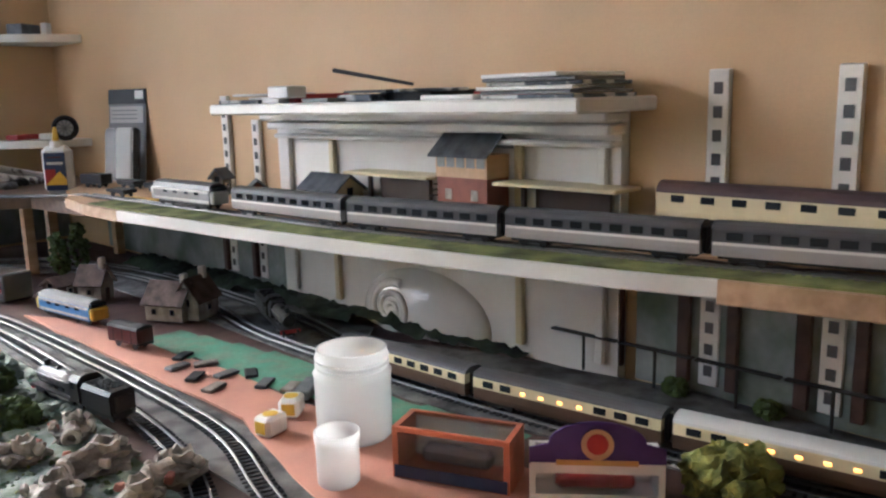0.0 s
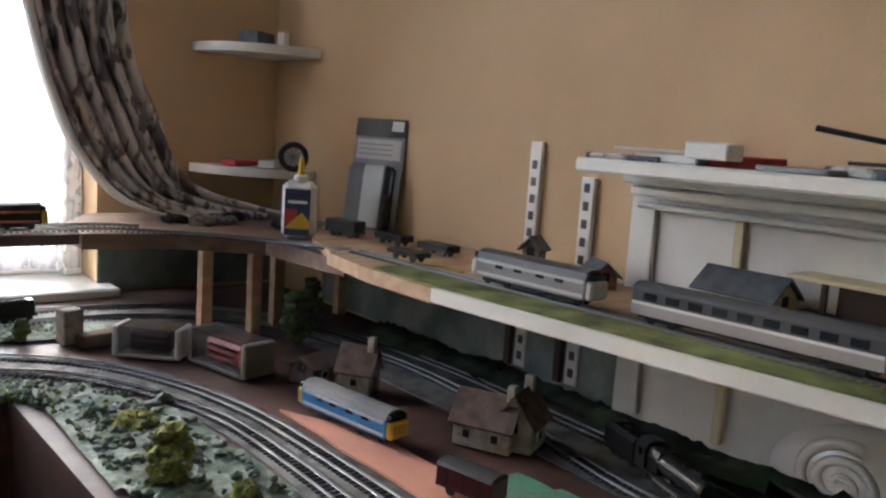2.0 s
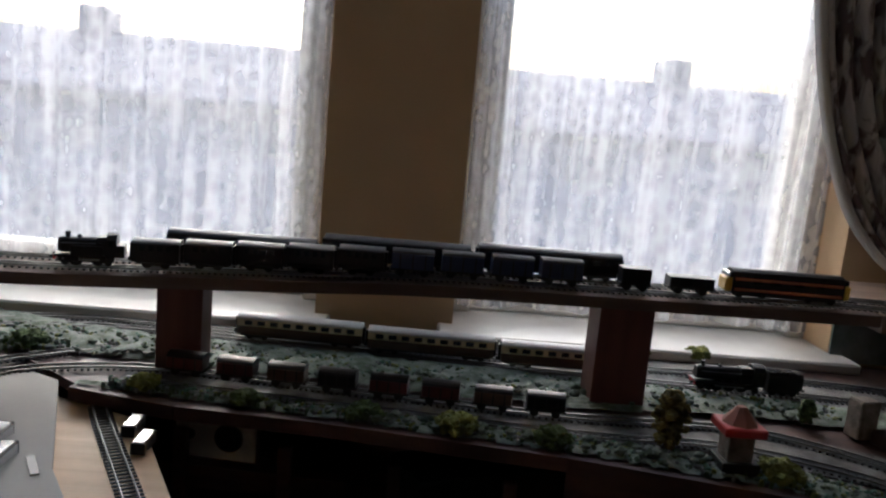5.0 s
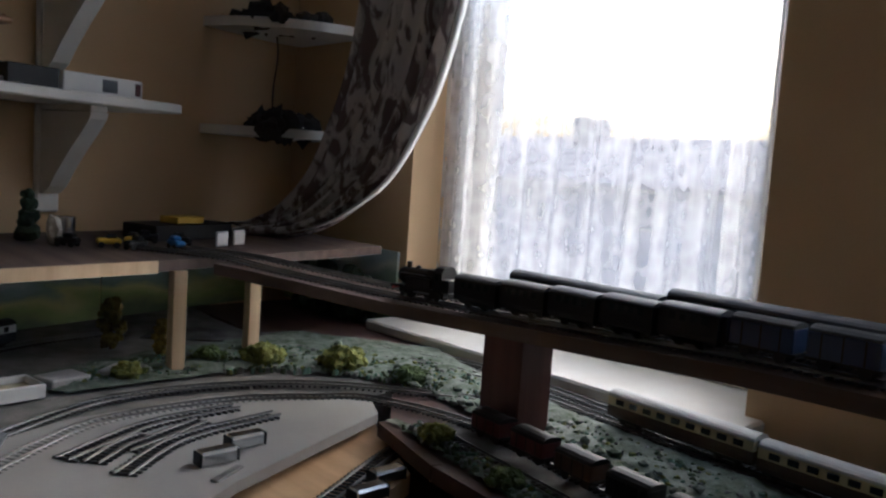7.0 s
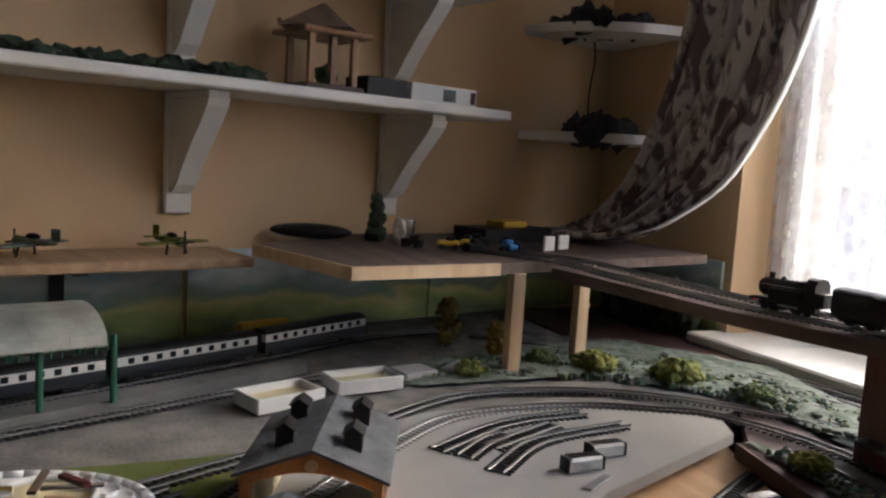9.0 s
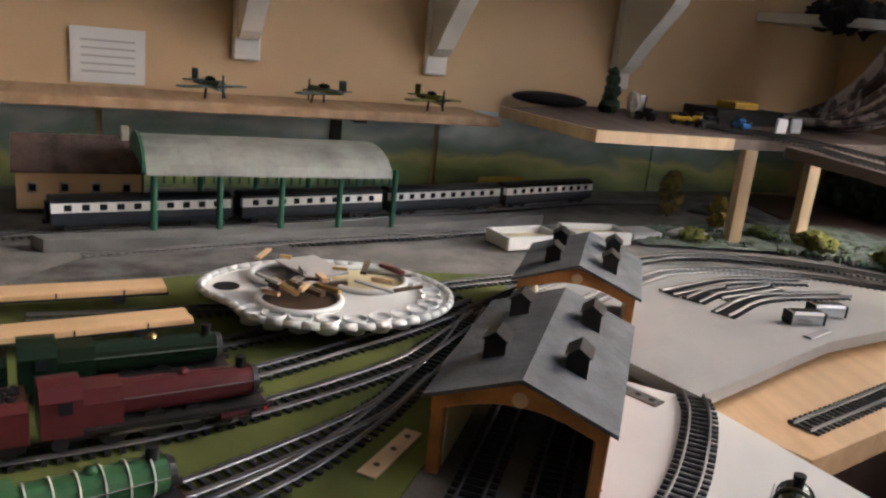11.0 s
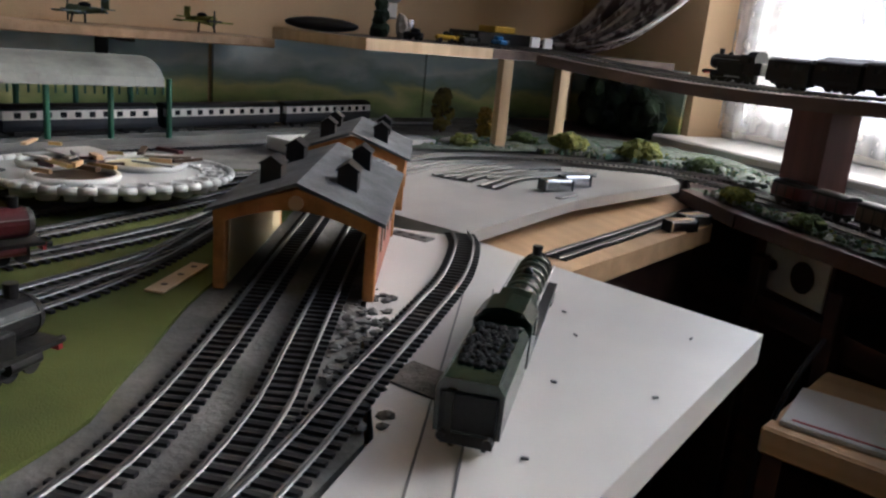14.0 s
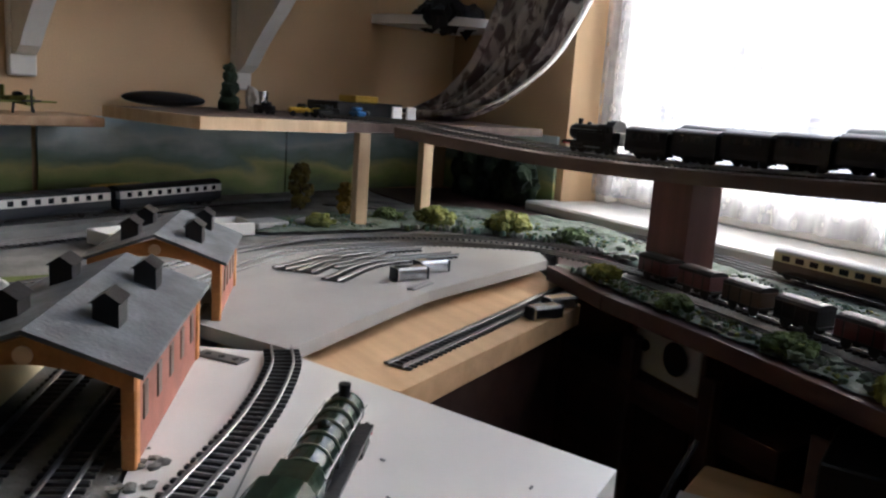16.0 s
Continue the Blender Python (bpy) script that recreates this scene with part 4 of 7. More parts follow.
        for sy in (-1, 1):
            part("tender_buffer", rod(bmesh.new(), (b0 - 0.006, sy * 0.0115, 0.0135), (b0, sy * 0.0115, 0.0135), 0.0022, seg=10), UNDER, t)
        part("tender_frame", box(bmesh.new(), ((b0 + b1) / 2, 0, 0.0095), (b1 - b0 - 0.004, 0.026, 0.007)), UNDER, t)
        for x in (b0 + 0.012, (b0 + b1) / 2, b1 - 0.012):
            wb = bmesh.new()
            wheelset(wb, x, 0.0065)
            part("tender_wheel", wb, BLACK, t)
    return e


def tank_loco(m, length, label, body=None):
    e = steam_loco(m, length, body or BLACK, label, name="model_tank_locomotive")
    for s in (-1, 1):
        part("side_tank", box(bmesh.new(), (-length * 0.02, s * 0.0145, 0.0235), (length * 0.52, 0.006, 0.014), 0.001), body or BLACK, e)
    part("bunker", box(bmesh.new(), (-length / 2 - 0.004, 0, 0.0235), (0.014, 0.033, 0.018), 0.001), body or BLACK, e)
    return e


def diesel(m, length, side, label, nose=YELLOW, roof=MIDGREY, stripe=None, name="model_diesel_locomotive"):
    d = thing(name, m, label, "model locomotive", "model diesel locomotives")
    L = length / 2
    part("body_side", prism(bmesh.new(), [(-0.0165, 0.010), (0.0165, 0.010), (0.017, 0.034), (-0.017, 0.034)], -L + 0.012, L - 0.012), side, d)
    part("roof", prism(bmesh.new(), [(-0.017, 0.034), (0.017, 0.034), (0.014, 0.042), (0.006, 0.0455), (-0.006, 0.0455), (-0.014, 0.042)], -L + 0.012, L - 0.012), roof, d)
    for s in (-1, 1):
        nb = bmesh.new()
        box(nb, (s * (L - 0.007), 0, 0.0215), (0.012, 0.033, 0.023), 0.003)
        n = part("cab_end", nb, nose, d)
        wb = bmesh.new()
        box(wb, (s * (L - 0.009), 0, 0.0365), (0.009, 0.031, 0.009), 0.002)
        part("windscreen", wb, WINDARK, n)
        bogie(d, s * (L - 0.045), 0.018)
    part("fuel_tank", box(bmesh.new(), (0, 0, 0.008), (length * 0.3, 0.024, 0.007)), UNDER, d)
    if stripe:
        part("stripe", box(bmesh.new(), (0, 0, 0.0145), (length - 0.03, 0.0345, 0.004)), stripe, d)
        part("stripe", box(bmesh.new(), (0, 0, 0.031), (length - 0.03, 0.0352, 0.004)), stripe, d)
    for x in (-0.25, -0.1, 0.08, 0.24):
        part("grille", box(bmesh.new(), (x * length, 0, 0.0275), (0.014, 0.0352, 0.006), 0.001), WINDARK, d)
    return d


def wagon(m, length, body, label, height=0.030, tank=False, top=None, name="model_wagon"):
    v = thing(name, m, label, "model wagon", "model wagons")
    if tank:
        rod(bm := bmesh.new(), (-length / 2 + 0.003, 0, 0.026), (length / 2 - 0.003, 0, 0.026), 0.0135, seg=18)
        part("tank_barrel", bm, body, v)
        rod(bm := bmesh.new(), (0, 0, 0.037), (0, 0, 0.043), 0.003, seg=10)
        part("filler_cap", bm, BLACK, v)
    else:
        part("body", box(bmesh.new(), (0, 0, 0.012 + (height - 0.012) / 2), (length, 0.031, height - 0.012), 0.0008), body, v)
        if top:
            arc = [(0.0160 * math.cos(a), height + 0.006 * math.sin(a)) for a in [math.pi * k / 6 for k in range(7)]]
            part("roof", prism(bmesh.new(), arc, -length / 2, length / 2), top, v)
        for k in (-0.3, 0, 0.3):
            part("strapping", box(bmesh.new(), (k * length, 0, 0.012 + (height - 0.012) / 2), (0.0016, 0.0318, height - 0.013)), UNDER, v)
    part("solebar", box(bmesh.new(), (0, 0, 0.0105), (length + 0.004, 0.026, 0.003)), UNDER, v)
    for s in (-1, 1):
        wb = bmesh.new()
        wheelset(wb, s * length * 0.28, 0.0065)
        part("wheelset", wb, UNDER, v)
    return v


# inter-city train on the fireplace deck
zE = DECK_E + 0.001 + RT
diesel(place(0.235, 1.005, 0.246, 0.80, zE), 0.205, MIDGREY, "grey and white power car standing on the upper line", nose=PALEGREY, roof=ROOFGREY, stripe=PALEGREY)
COACH_ENDS = [((0.247, 0.745), (0.262, 0.482)), ((0.263, 0.470), (0.300, 0.226)), ((0.302, 0.214), (0.341, -0.020)), ((0.343, -0.032), (0.395, -0.285))]
for k, (a, b) in enumerate(COACH_ENDS):
    coach(place(*a, *b, zE), math.dist(a, b), COACHPALE, COACHDARK, ROOFGREY, "grey inter-city coach with a white waist band", 9, band=WHITE, group="inter-city coaches")
tagged(part("wall_siding_riser", box(bmesh.new(), (0.425, -0.22, DECK_E + 0.013), (0.06, 0.64, 0.025), 0.001), PINE), "pine riser under the siding along the wall", "riser")
coach(place(0.428, 0.078, 0.428, -0.205, DECK_E + 0.030), 0.283, CREAM, CREAM, COACHROOF, "cream coach with a brown roof on the wall siding", 7, gap=0.45, h=0.052, name="model_coach", group="cream coaches")
coach(place(0.428, -0.22, 0.428, -0.50, DECK_E + 0.030), 0.28, CREAM, CREAM, COACHROOF, "cream coach with a brown roof on the wall siding", 7, gap=0.45, h=0.052, group="cream coaches")
wagon(place(0.234, 1.20, 0.238, 1.13, zE), 0.07, BLACK, "empty black flat wagon on the upper line", 0.016)
for (a, b), nm in zip((((0.30, 1.50), (0.32, 1.42)), ((0.34, 1.39), (0.345, 1.31)), ((0.345, 1.27), (0.35, 1.19))), range(3)):
    wagon(place(*a, *b, DECK_E), 0.075, BLACK, "black wagon parked beside the upper line", 0.032 if nm == 0 else 0.02)

# pullman train on the lower line
zL = Z1 + RT
for a, b, rf, lit in (((0.245, 0.475), (0.252, 0.238), ROOFGREY, (5, 6, 7)), ((0.253, 0.226), (0.282, -0.014), ROOFGREY, (3, 4, 5, 6)), ((0.284, -0.026), (0.322, -0.27), SILVERROOF, (2, 3, 4, 5, 6))):
    coach(place(*a, *b, zL), math.dist(a, b), UMBER, CREAM, rf, "umber and cream dining coach with lit table lamps", 9, lit=lit, group="umber and cream coaches")
steam_loco(place(0.248, 0.62, 0.335, 0.835, zL), 0.2, BLACK, "black tender locomotive near the cottages", 0.075)
diesel(place(0.094, 0.965, 0.064, 1.165, BOARD + 0.006), 0.19, BLUE, "blue and grey railcar with a yellow end", roof=MIDGREY, stripe=PALEGREY, name="model_railcar")
wagon(place(0.080, 0.773, 0.064, 0.853, BOARD + 0.006), 0.075, MAROON, "dark red-brown brake van on the painted board", 0.034, top=UNDER)
steam_loco(place(-0.105, 0.72, -0.075, 0.49, zL), 0.19, BLACK, "black tender locomotive beside the stone cottages", 0.07)

# trains on the viaduct
zV = DECK_N + 0.001 + RT
diesel(place(-0.145, 1.698, -0.345, 1.700, zV + 0.018), 0.20, BLACK, "black diesel locomotive leading on the viaduct", stripe=ORANGECARD, roof=BLACK, nose=YELLOW)
wagon(place(-0.36, 1.70, -0.43, 1.70, zV + deck_rise(-0.40) + 0.001), 0.07, BLACK, "black ballast wagon on the viaduct", 0.028)
wagon(place(-0.46, 1.70, -0.505, 1.70, zV + deck_rise(-0.48) + 0.001), 0.045, BLACK, "small black open wagon on the viaduct", 0.036)
tank_loco(place(-1.348, 1.663, -1.268, 1.680, zV - 0.007), 0.085, "small black tank locomotive on the viaduct")
xs = -1.245
for k in range(9):
    y0, y1 = (1.685 if k == 0 else 1.695 if k == 1 else 1.70), (1.693 if k == 0 else 1.699 if k == 1 else 1.70)
    if k < 5:
        coach(place(xs, y0, xs + 0.068, y1, zV + deck_rise(xs + 0.036) + 0.001), 0.068, BLACK, BLACK, ROOFGREY, "short dark four-wheeled coach on the viaduct", 4, group="short coaches", h=0.044)
    else:
        wagon(place(xs, y0, xs + 0.07, y1, zV + deck_rise(xs + 0.035) + 0.001), 0.064, NAVY, "dark blue hopper wagon on the viaduct", 0.036, top=UNDER)
    xs += 0.0765
xs = -1.215
for k in range(3):
    coach(place(xs, 1.76, xs + 0.235, 1.76, zV + deck_rise(xs + 0.117) + 0.002), 0.232, BLACK, BLACK, ROOFGREY, "dark bogie coach on the rear viaduct line", 10, group="dark coaches")
    xs += 0.245

# trains along the windows
xs = -1.127
for k in range(1, 4):
    coach(place(xs, 1.916 - 0.025 * k, xs + 0.225, 1.900 - 0.022 * k, zL), 0.222, UMBER, CREAM, SILVERROOF, "umber and cream coach with a pale roof below the window", 9, group="umber and cream coaches")
    xs += 0.233
for k in range(8):
    x = -1.183 + 0.077 * k
    y = 1.685 - 0.118 * (x + 1.26)
    wagon(place(x, y, x + 0.055, y - 0.006, zL), 0.056, (MAROON, MAROON, UMBER, BLACK)[k % 4], "dark covered wagon in a goods train", 0.030, top=BLACK)
steam_loco(place(-0.335, 1.795, -0.145, 1.79, zL), 0.185, BLACK, "black tender locomotive near the window", 0.065)

# station coaches
stn = smooth_path([(-1.46, 0.35), (-1.538, 0.52), (-1.634, 0.745), (-1.811, 1.10), (-1.93, 1.32), (-1.97, 1.50)], 12)
marks = [p for p, _ in along(stn, 0.004)]
pos = len(marks) - 52
BLUEGREY = mat("dark_coach_side", (0.025, 0.03, 0.04), 0.4)
for k in range(4):
    a, b = marks[pos], marks[max(0, pos - 58)]
    coach(place(a.x, a.y, b.x, b.y, zL), 0.228, BLUEGREY, WHITE, BLACK, "dark and white coach standing at the platform", 10, gap=0.45, group="station coaches")
    pos -= 61

# engines round the sheds
steam_loco(place(-0.869, 1.071, -0.668, 0.910, BOARD + 0.0035), 0.262, GREEN, "dark green streamlined locomotive with tender on the white board", 0.09, True, bands=BRASSLINE)
tank_loco(place(-0.822, 0.728, -0.728, 0.638, Z1 + 0.0006 + RT), 0.115, "black tank locomotive on the grass mat")
steam_loco(place(-0.885, 0.672, -0.79, 0.49, zL), 0.22, LOCOGREEN, "green banded express locomotive in the yard", 0.09, bands=WHITE)
steam_loco(place(-1.015, 0.715, -0.93, 0.50, zL), 0.24, MAROON, "maroon express locomotive in the yard", 0.09)
steam_loco(place(-1.075, 0.68, -1.00, 0.47, zL), 0.24, GREEN, "green express locomotive behind the maroon one", 0.09)
wagon(place(-0.735, 0.615, -0.69, 0.565, Z1 + 0.0006 + RT), 0.07, GREEN, "small green shunter with warning stripes", 0.036, top=BLACK)
for a, b in (((-1.180, 0.650), (-1.10, 0.46)), ((-1.262, 0.615), (-1.20, 0.42))):
    wagon(place(*a, *b, zL), 0.2, TAN, "long flat wagon with a plain timber load", 0.018)

# ---- fireplace wall ----
GLOSSWHITE = mat("gloss_white_relief", (0.74, 0.73, 0.71), 0.14, vary=0.03, bump=0.02)
sur = thing("fire_surround", Matrix.Translation((EAST, 0.52, 0.0)), "white painted fire surround with a moulded mantelshelf and shell relief", "fireplace")
part("back_panel", box(bmesh.new(), (-0.010, 0.015, 1.03), (0.020, 0.77, 0.38)), WHITE, sur)
part("mantelshelf", box(bmesh.new(), (-0.088, -0.015, 1.224), (0.176, 0.79, 0.018), 0.003), WHITE, sur)
for z, d, h in ((1.208, 0.055, 0.014), (1.192, 0.042, 0.014), (1.172, 0.030, 0.008)):
    part("cornice_moulding", box(bmesh.new(), (-d / 2 - 0.018, 0.0, z), (d, 0.73 + d * 0.6, h), 0.003), WHITE, sur)
for y in (0.36, 0.225, -0.205, -0.345):
    part("pilaster", box(bmesh.new(), (-0.024, y, 1.02), (0.010, 0.014, 0.30), 0.002), CREAM if y in (0.225, -0.205) else WHITE, sur)
SHELL = Vector((-0.016, 0.005, 0.872))
SHELL_R = Vector((0.040, 0.150, 0.085))
part("shell_body", ball(bmesh.new(), SHELL, SHELL_R, 5), GLOSSWHITE, sur, "smooth glossy bulging shell back", smooth=True)
coil = []
for i in range(70):
    a = i * 0.21
    r = 0.006 + 0.0034 * a
    y, z = 0.052 + r * math.cos(a) - SHELL.y, 0.888 + r * 0.8 * math.sin(a) - SHELL.z
    d = math.sqrt(max(0.02, 1 - (y / SHELL_R.y) ** 2 - (z / SHELL_R.z) ** 2))
    coil.append(Vector((SHELL.x - SHELL_R.x * d, SHELL.y + y, SHELL.z + z)))
sh, prev = bmesh.new(), None
for i, p in enumerate(coil):
    q = (coil[min(i + 1, 69)] - coil[max(i - 1, 0)]).normalized()
    side = q.cross(Vector((1, 0, 0))).normalized()
    w_ = 0.004 + 0.0045 * i / 70
    ring = [sh.verts.new(p + side * w_ * math.cos(b) + Vector((-1, 0, 0)) * w_ * 0.8 * math.sin(b)) for b in [2 * math.pi * k / 10 for k in range(10)]]
    if prev:
        for k in range(10):
            sh.faces.new((prev[k], prev[(k + 1) % 10], ring[(k + 1) % 10], ring[k]))
    prev = ring
part("shell_relief", sh, GLOSSWHITE, sur, "glossy white coiled shell relief", smooth=True)


def upright(x, y, z0, z1, label="white slotted shelf upright screwed to the wall"):
    u = thing("shelf_upright", Matrix.Translation((x, y, z0)), label, "shelf upright", "slotted uprights")
    h = z1 - z0
    part("channel", box(bmesh.new(), (-0.005, 0, h / 2), (0.010, 0.026, h), 0.0015), WHITE, u)
    sb = bmesh.new()
    box(sb, (-0.0104, 0, 0), (0.0008, 0.011, 0.014))
    first = part("slot", sb, ROOFGREY, u)
    first.location = (0, 0, 0.02)
    k = 1
    while 0.02 + k * 0.028 < h - 0.012:
        o = new("slot", first.data)
        o.parent = u
        o.location = (0, 0, 0.02 + k * 0.028)
        k += 1


for y, z1 in ((1.13, 1.25), (1.015, 1.20), (0.026, 1.262), (-0.120, 1.262)):
    upright(EAST, y, BOARD + 0.02, 1.016)
    upright(EAST, y, DECK_E + 0.002, z1)

for y, wd in ((0.158, 0.022), (0.058, 0.016), (-0.006, 0.014), (-0.090, 0.016), (-0.152, 0.014), (1.155, 0.014), (1.040, 0.014)):
    tagged(part("dark_batten", box(bmesh.new(), (EAST - 0.012, y, 0.943), (0.010, wd, 0.146), 0.001), DARKWOOD), "dark brown upright batten against the wall below the deck", "batten", "wall battens")

# things on the mantelshelf
MZ = 1.233


def flat_item(name, x, y, z, sx, sy, sz, rz, material, label, category, group=""):
    ob = part(name, box(bmesh.new(), (0, 0, sz / 2), (sx, sy, sz), min(sz * 0.25, 0.002)), material)
    ob.matrix_world = pose(x, y, z, 0, 0, rz)
    return tagged(ob, label, category, group)


GLOSSMAG = print_mat("magazine_cover", (0.10, 0.11, 0.13), (0.55, 0.54, 0.52), 25, 0.46, 0.52)
for k in range(6):
    flat_item("magazine", 0.385 + 0.004 * (k % 2), 0.205 + 0.006 * (k % 3), MZ + 0.0052 * k, 0.13, 0.15 - 0.004 * k, 0.0048, random.uniform(-6, 6), (GLOSSMAG, MIDGREY, PAPER)[k % 3], "grey magazine in a stack on the mantelshelf", "magazine", "magazines")
for k, (y, w_, m_) in enumerate(((0.86, 0.10, GLOSSMAG), (0.80, 0.09, PAPER), (0.74, 0.06, RED), (0.62, 0.09, MIDGREY), (0.55, 0.10, GLOSSMAG), (0.46, 0.12, BLACK), (0.34, 0.10, PAPER), (0.29, 0.06, RED))):
    flat_item("leaflet", 0.37 + 0.02 * (k % 3), y, MZ, 0.10, w_, 0.007 + 0.004 * (k % 3), random.uniform(-20, 20), m_, "loose leaflet lying on the mantelshelf", "leaflet", "leaflets")
for k, y in enumerate((0.83, 0.52, 0.44)):
    flat_item("leaflet", 0.385, y, MZ + 0.013, 0.10, 0.11, 0.004, 25 - 30 * k, (PAPER, BLACK, GLOSSMAG)[k], "leaflet on top of the pile on the mantelshelf", "leaflet", "leaflets")
flat_item("small_tin", 0.345, 0.735, MZ + 0.008, 0.04, 0.055, 0.02, 4, PAPER, "small pale tin on the mantelshelf", "tin")
stick = bmesh.new()
rod(stick, (0.36, 0.625, MZ + 0.050), (0.385, 0.47, MZ + 0.024), 0.0035, 0.0025, 8)
tagged(part("drumstick_rod", stick, BLACK), "thin black rod leaning across the papers", "rod")

# buildings on the fireplace deck


def signal_box(m):
    s = thing("model_signal_box", m, "model signal box with brick base and grey roof", "model building")
    part("brick_base", box(bmesh.new(), (0, 0, 0.035), (0.06, 0.115, 0.07)), BRICK, s)
    part("cabin", box(bmesh.new(), (0, 0, 0.087), (0.062, 0.118, 0.034)), TAN, s)
    for k in range(5):
        part("window", box(bmesh.new(), (-0.0312, -0.046 + 0.023 * k, 0.092), (0.002, 0.018, 0.014)), FROST, s)
    for k in (-0.03, 0.03):
        part("lower_window", box(bmesh.new(), (-0.0306, k, 0.045), (0.002, 0.016, 0.016), 0.001), PALESTONE, s)
    r = prism(bmesh.new(), [(-0.042, 0.100), (0, 0.130), (0.042, 0.100), (0.042, 0.103), (0, 0.134), (-0.042, 0.103)], -0.068, 0.068)
    bmesh.ops.rotate(r, cent=(0, 0, 0), matrix=Matrix.Rotation(radians(90), 3, "Z"), verts=r.verts)
    part("roof", r, SLATE, s)
    st = bmesh.new()
    for k in range(7):
        box(st, (-0.01, 0.066 + 0.007 * k, 0.066 - 0.0095 * k), (0.02, 0.008, 0.002))
    part("steps", st, UNDER, s)


signal_box(pose(0.425, 0.388, DECK_E) @ Matrix.Diagonal((0.88, 0.86, 1.0, 1)))


def platform_canopy(x, y, length, label):
    c = thing("platform_shelter", Matrix.Translation((x, y, DECK_E)), label, "model building", "platform shelters")
    part("platform", box(bmesh.new(), (0, 0, 0.011), (0.05, length, 0.022), 0.001), CONCRETE, c)
    part("canopy", box(bmesh.new(), (-0.004, 0, 0.066), (0.062, length, 0.005), 0.001), CREAM, c)
    for k in (-0.35, 0.35):
        part("column", box(bmesh.new(), (0, k * length, 0.043), (0.006, 0.006, 0.042)), UMBER, c)
    part("rear_wall", box(bmesh.new(), (0.016, 0, 0.043), (0.005, length * 0.6, 0.042)), UMBER, c)


platform_canopy(0.425, 0.552, 0.20, "cream flat-roofed platform shelter on the upper deck")
platform_canopy(0.425, 0.222, 0.20, "cream flat-roofed platform shelter on the upper deck")


def small_house(m, w_, d, h, roof_h, wall, roof, label, chimney=True, windows=2, name="model_cottage"):
    s = thing(name, m, label, "model building", "model buildings")
    part("wall", box(bmesh.new(), (0, 0, h / 2), (w_, d, h)), wall, s)
    gb = prism(bmesh.new(), [(-d / 2, h), (d / 2, h), (0, h + roof_h * 0.96)], -w_ / 2, w_ / 2)
    part("gable", gb, wall, s)
    rb = bmesh.new()
    for sgn in (-1, 1):
        prism(rb, [(sgn * (d / 2 + 0.006), h - 0.004), (sgn * (d / 2 + 0.006), h - 0.001), (0, h + roof_h + 0.004), (0, h + roof_h)], -w_ / 2 - 0.006, w_ / 2 + 0.006)
    part("roof", rb, roof, s)
    if chimney:
        part("chimney", box(bmesh.new(), (w_ * 0.38, 0, h + roof_h), (0.011, 0.013, 0.036), 0.0015), PALESTONE, s)
    for k in range(windows):
        x = (-0.5 + (k + 0.5) / windows) * w_
        f = part("window_frame", box(bmesh.new(), (x, -d / 2, h * 0.55), (0.014, 0.003, 0.015)), PALESTONE, s)
        part("pane", box(bmesh.new(), (x, -d / 2 - 0.0012, h * 0.55), (0.009, 0.002, 0.010)), WINDARK, f)
    part("door", box(bmesh.new(), (w_ / 2, 0, 0.012), (0.003, 0.012, 0.024)), UMBER, s)
    part("gable_window", box(bmesh.new(), (-w_ / 2, 0, h * 0.9), (0.003, 0.012, 0.013)), WINDARK, s)
    return s


small_house(pose(0.41, 0.71, DECK_E, 0, 0, 90), 0.10, 0.06, 0.035, 0.022, CREAM, SLATE, "low cream hut with a grey roof on the upper deck", False, 2, "model_hut")
small_house(pose(0.40, 1.06, DECK_E, 0, 0, 20), 0.028, 0.028, 0.036, 0.016, STONE, SLATE, "tiny stone tower on the upper deck", False, 1, "model_hut")
small_house(pose(0.40, 0.93, DECK_E, 0, 0, 60), 0.05, 0.035, 0.02, 0.015, BRICK, SLATE, "small brick hut behind the power car", False, 1, "model_hut")

# lower level by the fireplace
small_house(pose(0.205, 0.930, B1, 0, 0, -65), 0.078, 0.052, 0.032, 0.034, PALESTONE, TILEBROWN, "stone cottage with a steep brown roof and pale chimneys")
small_house(pose(0.240, 0.905, B1, 0, 0, 25), 0.06, 0.05, 0.036, 0.036, PALESTONE, TILEBROWN, "gabled pale stone cottage end with a bay", True, 1)
small_house(pose(0.175, 1.19, B1, 0, 0, -55), 0.05, 0.045, 0.034, 0.034, PALESTONE, TILEBROWN, "small timbered cottage with a steep roof", True, 1)
small_house(pose(0.135, 1.26, B1, 0, 0, 15), 0.05, 0.05, 0.03, 0.012, TILEBROWN, TILEBROWN, "brown barn with a low roof", False, 1)
for k, (x, y, rz) in enumerate(((0.10, 0.70, 30), (0.07, 0.66, 10), (0.105, 0.64, -25), (0.065, 0.60, 40), (0.10, 0.575, 5), (0.06, 0.54, 20), (0.125, 0.55, 60), (0.115, 0.50, 35), (0.13, 0.46, 30))):
    flat_item("track_offcut", x, y, B1 + 0.0012, 0.035, 0.018, 0.005, rz, (UNDER, ROOFGREY, STONE)[k % 3], "dark model part lying on the painted board", "model part", "loose model parts")
flat_item("wooden_ramp", 0.135, 0.43, B1 + 0.0012, 0.06, 0.024, 0.012, 35, SLATE, "small grey ramp piece on the painted board", "model part")


